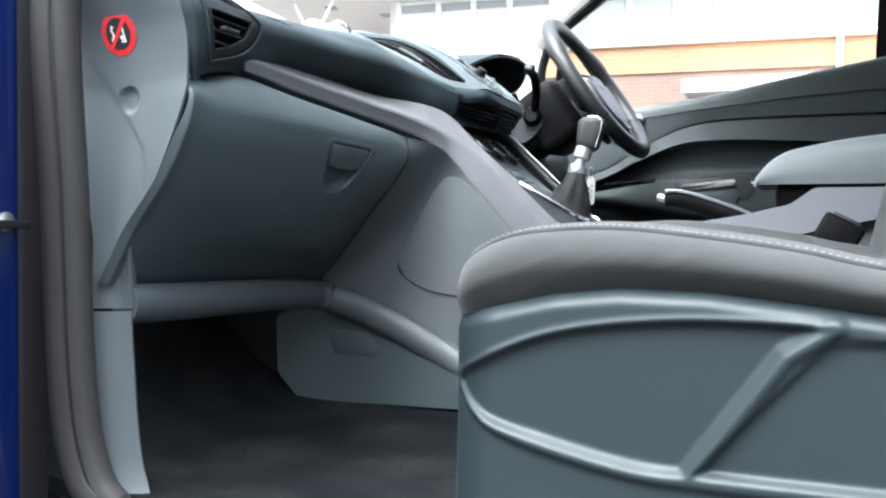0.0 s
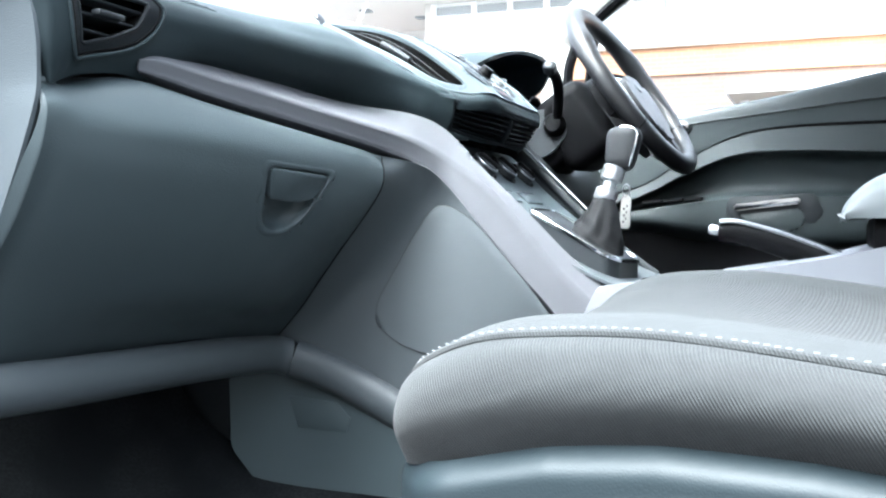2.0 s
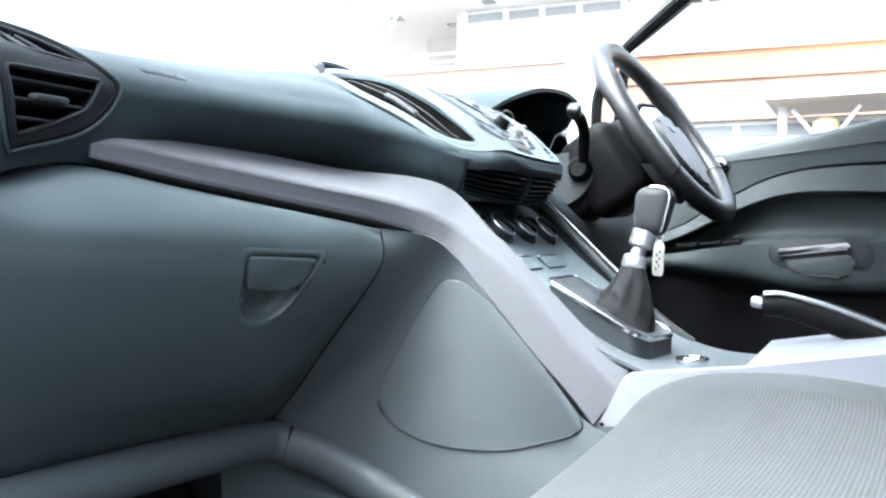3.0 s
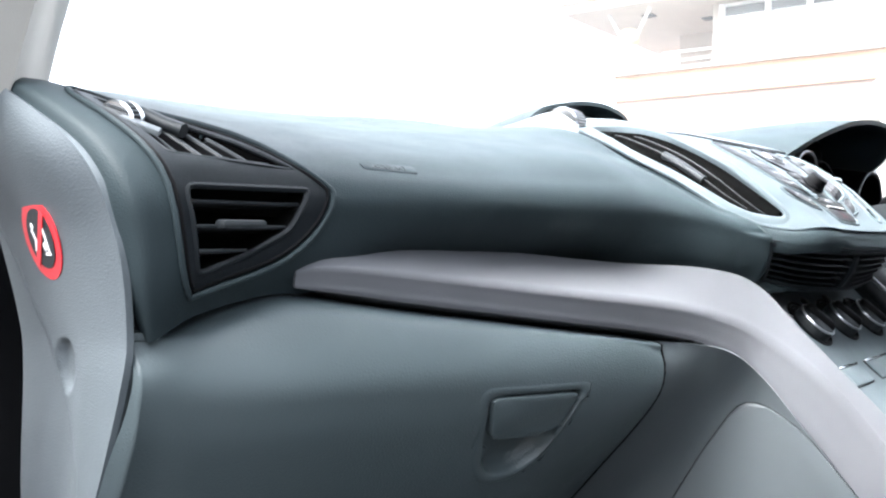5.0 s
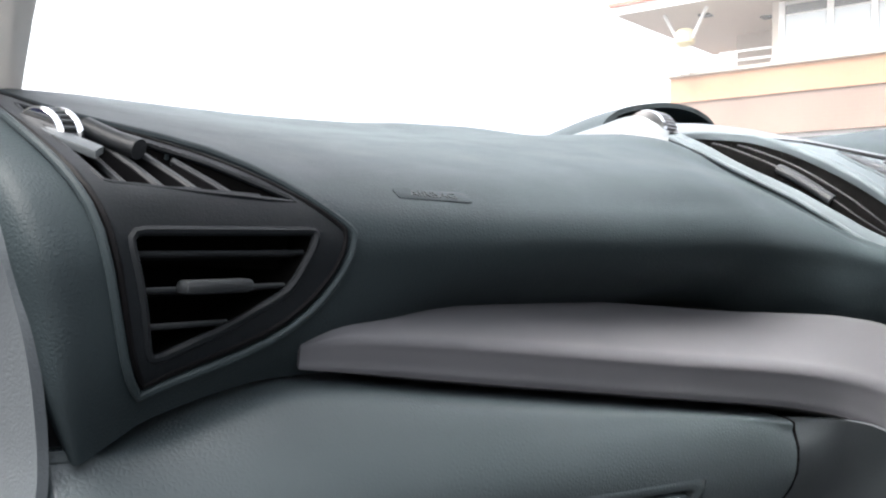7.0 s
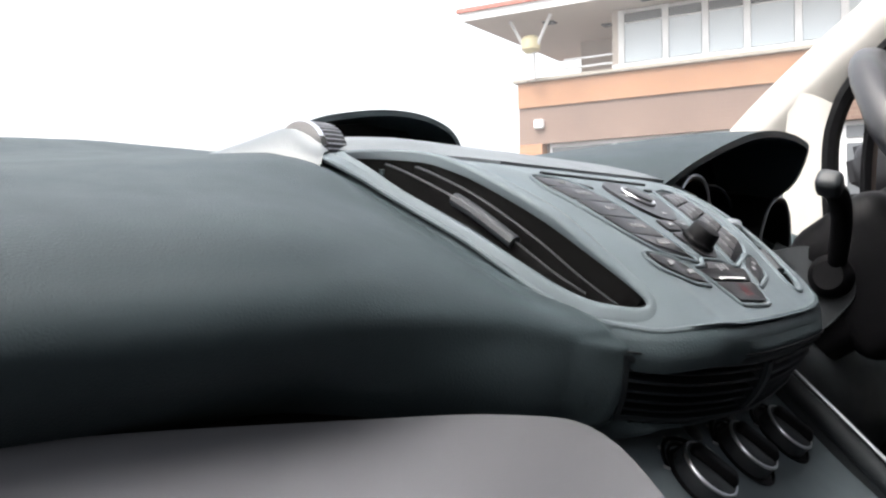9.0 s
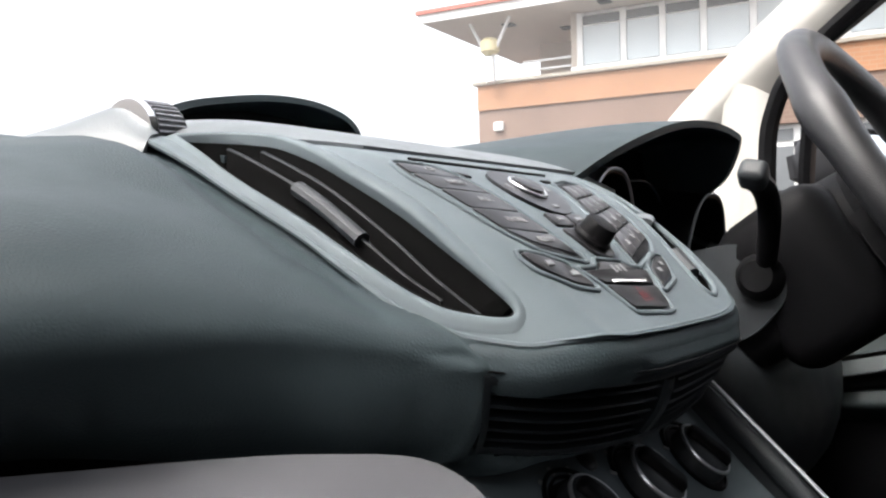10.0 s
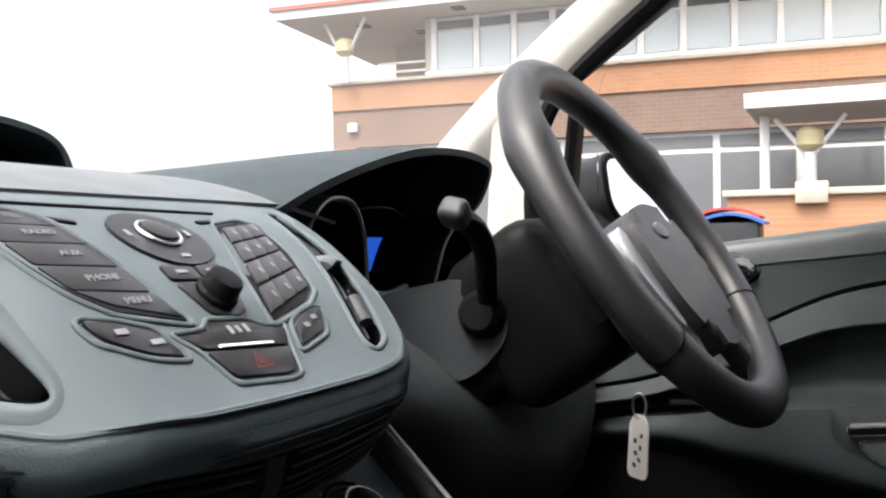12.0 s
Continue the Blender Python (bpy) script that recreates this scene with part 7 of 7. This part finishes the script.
def seat_ring(k):
    y, s, b = SEAT_Y[k], STZ[k], BOT[k]
    tuck = (0.088, 0.048, 0.014, 0.002)[k] if k < 4 else 0.0
    top = s + (0.004 if k > 1 else 0.0)
    return [(XO + 0.012 + tuck, y, b), (XO - 0.004 + tuck, y, b + (s - b) * 0.45), (XO + tuck, y, b + (s - b) * 0.8), (XO + 0.018 + tuck, y, s),
            (XO + 0.075 + tuck, y, top + 0.004), (XO + 0.16, y + 0.004, top - 0.010), ((XO + XI) / 2, y + 0.006, top - 0.012), (XI - 0.12, y + 0.004, top - 0.004),
            (XI - 0.05 - tuck * 0.3, y, top + 0.010), (XI - 0.012 - tuck * 0.3, y, s), (XI - tuck * 0.3, y, b + (s - b) * 0.5), (XI - 0.01 - tuck * 0.3, y, b)]


ring_rows = [seat_ring(k) for k in range(len(SEAT_Y))]
front = [(p[0] * 0.94 + (XO + XI) / 2 * 0.06, -0.217, 0.683 + (p[2] - 0.683) * 0.35) for p in ring_rows[0]]
seatG = net([front] + ring_rows, 6, 6)
part("cushion", sheet(seatG, 0.003, None, (-0.5, -0.5, 3)), CLOTH, seat, "grey ribbed cloth cushion", 60)
sG = [[r[i] for i in range(0, 3 * 6 + 1)] for r in seatG]
part("cushion_side", sheet([[p + V((-0.0015, 0.0006, 0)) for p in r] for r in sG], 0.001, None, (-3, 0, 0.7)), CLOTH_SIDE, seat, "plain grey cloth side panel", 60)
# ribbed insert between the bolsters
iG = [[r[i] + V((0, 0, 0.0022)) for i in range(29, 45)] for r in seatG[7:]]
part("cushion_insert", sheet(iG, 0.002, None, (-0.5, -0.5, 3)), CLOTH_INSERT, seat, "dark ribbed cloth insert", 60)
part("insert_seam", tube([iG[0][i] for i in range(15, 0, -1)] + [r[0] for r in iG], 0.0014, 6), CLOTH_SIDE, seat)
# a row of single stitches along the piping
line = [r[3 * 6 + 1] + V((-0.002, 0, 0.003)) for r in seatG][5:]
part("piping", tube([p + V((-0.001, 0, -0.0035)) for p in line], 0.0028, 8, False, (1, 0, 0)), CLOTH_SIDE, seat)
run, acc = [], 0.0
dense = cr(line, 5)
for a, b in zip(dense, dense[1:]):
    acc += (b - a).length
    if acc > 0.0048:
        run.append((b, (b - a).normalized()))
        acc = 0.0
stitch = finish("stitch", rbox((0.0009, 0.0028, 0.0006), 0.0002, 1), THREAD)
for p, t in run[:170]:
    o = new("stitch", stitch)
    o.matrix_world = frame_of(p + V((-0.0005, 0, 0.0002)), (-0.3, 0, 1), t.cross(V((0, 0, 1))))
    o.parent = seat
    o.matrix_parent_inverse = Matrix.Translation(-seat.location)


# moulded valance with raised creases
def ridge(y, z, line, w):
    best = 9.0
    for (y0, z0), (y1, z1) in zip(line, line[1:]):
        d = (y1 - y0) ** 2 + (z1 - z0) ** 2
        t = max(0, min(1, ((y - y0) * (y1 - y0) + (z - z0) * (z1 - z0)) / d))
        best = min(best, math.hypot(y - y0 - t * (y1 - y0), z - z0 - t * (z1 - z0)))
    return math.exp(-(best / w) ** 2)


UPC = [(-0.20, 0.615), (-0.246, 0.643), (-0.31, 0.674), (-0.367, 0.689), (-0.437, 0.697), (-0.50, 0.698), (-0.555, 0.696)]
DIA = [(-0.555, 0.696), (-0.520, 0.672), (-0.447, 0.570)]
LOC = [(-0.235, 0.628), (-0.27, 0.604), (-0.31, 0.590), (-0.388, 0.573), (-0.447, 0.568), (-0.60, 0.566), (-0.9, 0.565)]
UP2 = [(-0.548, 0.684), (-0.60, 0.686), (-0.9, 0.68)]
UPC = [(p.x, p.y) for p in cr([(*q, 0) for q in UPC], 4)]
LOC = [(p.x, p.y) for p in cr([(*q, 0) for q in LOC], 4)]
FIELD = UPC[4:] + DIA[1:] + LOC[15::-1]
FIELD2 = [(-0.555, 0.69), (-0.9, 0.685), (-0.9, 0.565), (-0.447, 0.570)]


def bar(y, z, line, w):
    """1 on a flat-topped bar of that half width, 0 beside it."""
    best = 9.0
    for (y0, z0), (y1, z1) in zip(line, line[1:]):
        d = (y1 - y0) ** 2 + (z1 - z0) ** 2
        t = max(0, min(1, ((y - y0) * (y1 - y0) + (z - z0) * (z1 - z0)) / d))
        best = min(best, math.hypot(y - y0 - t * (y1 - y0), z - z0 - t * (z1 - z0)))
    return 1 / (1 + math.exp(min(60.0, (best - w) / 0.0009)))


def rim_dist(y, z, poly):
    """How far a point lies from an outline."""
    best = 9.0
    for (y0, z0), (y1, z1) in zip(poly, poly[1:] + poly[:1]):
        d = (y1 - y0) ** 2 + (z1 - z0) ** 2
        t = max(0, min(1, ((y - y0) * (y1 - y0) + (z - z0) * (z1 - z0)) / d))
        best = min(best, math.hypot(y - y0 - t * (y1 - y0), z - z0 - t * (z1 - z0)))
    return best


def valance_x(y, z):
    x = XO - 0.004
    x -= max(0.0045 * bar(y, z, DIA, 0.0075), 0.0045 * bar(y, z, LOC, min(0.0065, 0.0015 + 0.06 * max(0.0, -0.235 - y))), 0.0030 * ridge(y, z, UPC, 0.0028), 0.0030 * ridge(y, z, UP2, 0.0028))
    for field in (FIELD, FIELD2):
        if inside(y, z, field):
            t = min(1.0, rim_dist(y, z, field) / 0.0055)
            x += 0.0055 * t * t * (3 - 2 * t)
    front = max(0.0, (y + 0.285) / 0.063)
    x += 0.078 * front ** 2.0
    top = float(np.interp(-y, [-s for s in SEAT_Y], BOT))
    return x + 0.010 * max(0, 1 - (top - z) / 0.012) ** 2


VG = []
NZ, NY = 150, 380
for j in range(NZ):
    row = []
    for i in range(NY):
        y = -0.222 - 0.50 * (i / (NY - 1)) ** 1.1
        top = float(np.interp(-y, [-s for s in SEAT_Y], BOT)) + 0.002
        z = top + (0.47 - top) * j / (NZ - 1)
        row.append(V((valance_x(y, z), y, z)))
    VG.append(row)
# soften the creases
for _ in range(3):
    N2 = [[p.copy() for p in r] for r in VG]
    for j in range(1, NZ - 1):
        for i in range(1, NY - 1):
            N2[j][i].x = (VG[j][i].x * 2 + VG[j - 1][i].x + VG[j + 1][i].x + VG[j][i - 1].x + VG[j][i + 1].x) / 6
    VG = N2
part("side_valance", sheet(VG, 0.004, None, (-3, 0, 0.6)), VALANCE, seat, "dark teal-grey moulded plastic valance", 60)
part("front_valance", sheet(net([[(VG[0][0].x, -0.223, 0.684), (-0.5, -0.225, 0.684), (-0.25, -0.225, 0.684)], [(VG[-1][0].x, -0.223, 0.47), (-0.5, -0.235, 0.47), (-0.25, -0.235, 0.47)]], 5, 4), 0.004), VALANCE, seat)
part("seat_rail", box_at(-0.77, -0.735, -0.9, -0.20, 0.445, 0.475, 0.006), DARK, seat, "dark metal seat rail")
part("rail_foot", rbox((0.03, 0.05, 0.02), 0.006, 2, Matrix.Translation((-0.755, -0.215, 0.468))), VALANCE, seat)
bkr = [[(-0.72, -0.66, z0), (-0.74, -0.62, z0 + 0.01), (-0.70, -0.615, z0), (-0.48, -0.67, z0), (-0.30, -0.615, z0), (-0.24, -0.63, z0), (-0.25, -0.70, z0)] for z0 in (0.72, 0.9, 1.1, 1.28)]
bkr = [[(x, y - 0.22 * max(0, z - 0.72), z) for x, y, z in r] for r in bkr]
part("backrest", sheet(net(bkr, 6, 5), 0.05, None, (-0.5, 3, 1)), CLOTH, seat, "grey cloth backrest", 60)

# ---- warning sticker on the cowl ----
def cowl_uv(y, z):
    return uv_fit(cowlG, (0, y, z), (1, 2))


sc = on_grid(cowlG, *cowl_uv(0.218, 0.998), 0.0, (-1, -1, 0))
sn = (on_grid(cowlG, *cowl_uv(0.218, 0.998), 1.0, (-1, -1, 0)) - sc).normalized()
sm = frame_of(sc, sn, V((0, 0, 1)).cross(sn))
stk = thing("warning_sticker", sc, "round red and white warning sticker on the cowl", "sticker")
part("disc", lathe([(0.0258, 0.0006), (0.0258, 0.0014)], sm, 40), RED, stk, "red disc")
part("disc_inner", lathe([(0.0185, 0.001), (0.0185, 0.0019)], sm, 36), DARK, stk, "dark inner disc")
part("slash", rbox((0.005, 0.040, 0.0006), 0, 1, sm @ Matrix.Translation((0, 0, 0.0022)) @ Matrix.Rotation(radians(-38), 4, "Z")), RED, stk, "red slash")
for x, y, w, h, r in ((0.0085, -0.001, 0.0018, 0.015, 8), (0.0075, -0.0095, 0.0075, 0.0018, 0), (0.0052, -0.005, 0.0040, 0.0050, 30), (-0.0080, 0.001, 0.0022, 0.010, 25), (-0.0085, -0.004, 0.0020, 0.009, -25), (-0.0080, 0.0075, 0.0032, 0.0032, 45)):
    part("pictogram", rbox((w, h, 0.0006), 0, 1, sm @ Matrix.Translation((x, y, 0.0021)) @ Matrix.Rotation(radians(r), 4, "Z")), WHITE_P, stk, "plain white pictogram shape")

# ---- building across the car park ----
BC, BDIR = V((14.81, 9.2, 0)), V((0.09, -0.996, 0))
BM = Matrix(((BDIR.x, 0.996, 0, BC.x), (BDIR.y, 0.09, 0, BC.y), (0, 0, 1, 0), (0, 0, 0, 1)))
bld = thing("office_building", (15, 2, 0), "two-storey brick office building with white-framed windows and overhanging roof", "building")


def bpart(name, x0, x1, d0, d1, z0, z1, mat, label="", bevel=0.0, parent=None):
    """A block: along the front, into the building, up."""
    ob = new(name, finish(name, rbox((x1 - x0, d1 - d0, z1 - z0), bevel, 1), mat))
    ob.matrix_world = Matrix.Translation(-bld.location) @ BM @ Matrix.Translation(((x0 + x1) / 2, (d0 + d1) / 2, (z0 + z1) / 2))
    ob.matrix_basis = ob.matrix_world
    ob.parent = parent or bld
    if parent:
        ob.matrix_parent_inverse = (Matrix.Translation(-bld.location) @ Matrix.Identity(4)).inverted() @ Matrix.Translation(-bld.location)
        ob.matrix_parent_inverse = (parent.matrix_basis).inverted()
    if label:
        ob["label"] = label
    return ob


bpart("wall", 0, 26, 0.02, 6, 3.72, 4.22, BRICK_O, "orange brick parapet band")
bpart("wall", 0.0, 26, 0.06, 6, 2.98, 3.72, BRICK_B, "brown brick band")
bpart("wall", 0, 0.5, 0.05, 6, 0, 2.98, BRICK_O, "orange brick corner pier")
bpart("wall", 0.5, 26, 0.30, 6, 0, 2.98, BRICK_B, "brown brick ground floor wall")
bpart("coping", -0.08, 26, -0.06, 0.35, 4.22, 4.29, STONE, "stone coping", 0.01)
bpart("wall", 2.0, 26, 0.30, 4, 4.22, 5.46, UPVC, "white upper wall")
bpart("wall", 0.4, 2.1, 2.4, 4, 4.22, 5.46, SOFFIT, "beige balcony wall")
roof = bpart("roof", -0.85, 26, -0.72, 4.1, 5.45, 5.55, SOFFIT, "wide overhanging roof with beige soffit")
bpart("fascia", -0.88, 26, -0.78, -0.72, 5.44, 5.60, UPVC, "white fascia board", 0, roof)
bpart("roof_edge", -0.92, 26, -0.84, 4.1, 5.60, 5.68, ROOFRED, "red roof edge", 0, roof)
for sx, sd in ((0.6, 0.3), (1.5, 1.2), (2.8, -0.3)):
    bpart("soffit_light", sx - 0.12, sx + 0.12, sd - 0.12, sd + 0.12, 5.42, 5.45, DARK, "round dark soffit light", 0.01, roof)
# upper windows
x = 2.12
k = 0
while x < 25:
    w = 0.74 if k % 3 else 0.86
    win = bpart("window", x, x + w, 0.25, 0.30, 4.36, 5.42, UPVC, "white-framed upper window")
    bpart("pane", x + 0.07, x + w - 0.07, 0.22, 0.27, 4.43, 5.16, PANE, "", 0, win)
    bpart("pane", x + 0.07, x + w - 0.07, 0.22, 0.27, 5.20, 5.36, PANE_D, "", 0, win)
    bpart("frame", x - 0.04, x + 0.07, 0.17, 0.25, 4.36, 5.42, UPVC, "", 0, win)
    x += w
    k += 1
bpart("window_sill", 2.0, 26, 0.02, 0.30, 4.29, 4.37, UPVC, "white continuous sill", 0.01)
# ground floor windows
x = 0.6
k = 0
while x < 25:
    w = 1.35
    win = bpart("window", x, x + w, 0.22, 0.30, 1.0, 2.98, UPVC, "white-framed ground floor window")
    bpart("pane", x + 0.06, x + w - 0.06, 0.19, 0.24, 2.70, 2.90, PANE_D, "", 0, win)
    bpart("pane", x + 0.06, x + w - 0.06, 0.19, 0.24, 1.06, 2.60, PANE_D, "", 0, win)
    x += w
    k += 1
# balcony rail and lamp
for z in (4.62, 4.45):
    bpart("balcony_rail", 0.9, 2.1, 0.28, 0.32, z, z + 0.04, UPVC, "white rail")
bpart("balcony_rail", 1.95, 2.1, 0.2, 0.36, 4.22, 5.45, SOFFIT, "white post")
bpart("wall_light", 0.36, 0.56, -0.04, 0.06, 3.28, 3.46, UPVC, "small cream wall light", 0.02)
bpart("drain_pipe", 10.45, 10.56, -0.10, 0.02, 0, 4.35, UPVC, "white drain pipe", 0.02)


def lamp_column(name, at, h0, h1, label):
    col_ = thing(name, at, label, "lamp column", "forked lamp columns")
    x, y, z = at
    part("shaft", lathe([(0.10, 0), (0.09, h0 - z)], Matrix.Translation(at), 16), UPVC, col_, "white shaft")
    for s in (-1, 1):
        part("brace", sweep([V((x, y, h0 - 0.1)), V((x + s * 0.04, y + s * 0.48, h1))], ring2(0.035, 0.035, 8), (1, 0, 0)), UPVC, col_, "white brace")
    part("lantern", lathe([(0.10, h0 + 0.02 - z), (0.19, h0 + 0.10 - z), (0.19, h0 + 0.30 - z), (0.12, h0 + 0.36 - z)], Matrix.Translation(at), 16), LANTERN, col_, "amber lantern")
    return col_


lamp_column("lamp_column", (13.6, 0.30, 0), 2.34, 2.86, "white forked column with an amber lantern under the canopy")
lamp_column("lamp_column", (14.6, 8.75, 4.22), 4.72, 5.44, "white forked column with an amber lantern on the balcony corner")
can = thing("entrance_canopy", (13.5, -2, 2.9), "white flat entrance canopy on columns", "canopy")
part("canopy_slab", box_at(13.02, 15.2, -9.0, 1.12, 2.96, 3.14, 0.01), SOFFIT, can, "beige underside")
part("canopy_fascia", box_at(12.98, 13.02, -9.0, 1.14, 2.95, 3.16, 0.005), UPVC, can, "white fascia")
part("canopy_fascia", box_at(13.02, 15.2, 1.12, 1.15, 2.95, 3.16, 0.005), UPVC, can, "white fascia end")
for y in (0.95, -0.85, -2.6):
    part("post", box_at(13.9, 14.0, y - 0.07, y + 0.07, 0, 2.96, 0.01), UPVC, can, "white post")
wallg = thing("garden_wall", (11.2, -3, 0), "low orange brick wall with stone coping", "garden wall")
part("wall_body", box_at(11.06, 11.3, -9, 1.15, 0, 1.60), BRICK_O, wallg, "orange brick")
part("coping", box_at(11.0, 11.36, -9, 1.20, 1.60, 1.68, 0.01), STONE, wallg, "stone coping")
for y in (0.18, -3.0, -6.0):
    part("pier_cap", box_at(10.96, 11.4, y - 0.18, y + 0.18, 1.50, 1.76, 0.01), STONE, wallg, "stone pier cap")
for y, mt, zt, lb in ((1.02, BIN_RED, 1.44, "large waste bin with a red lid"), (0.92, BIN_BLUE, 1.36, "large waste bin with a blue lid")):
    b_ = thing("waste_bin", (10.2 if mt is BIN_RED else 9.6, y, 0), lb, "waste bin", "bins in front of the garden wall")
    xx = b_.location.x
    part("bin_body", box_at(xx - 0.3, xx + 0.3, y - 0.30, y + 0.32, 0.1, zt - 0.1, 0.03), DARK, b_)
    lid = [[(xx - 0.33, y - 0.36, zt - 0.1), (xx - 0.33, y - 0.2, zt - 0.03), (xx - 0.33, y, zt), (xx - 0.33, y + 0.2, zt - 0.03), (xx - 0.33, y + 0.36, zt - 0.1)],
           [(xx + 0.33, y - 0.36, zt - 0.1), (xx + 0.33, y - 0.2, zt - 0.03), (xx + 0.33, y, zt), (xx + 0.33, y + 0.2, zt - 0.03), (xx + 0.33, y + 0.36, zt - 0.1)]]
    part("bin_lid", sheet(net(lid, 4, 2), 0.03), mt, b_)
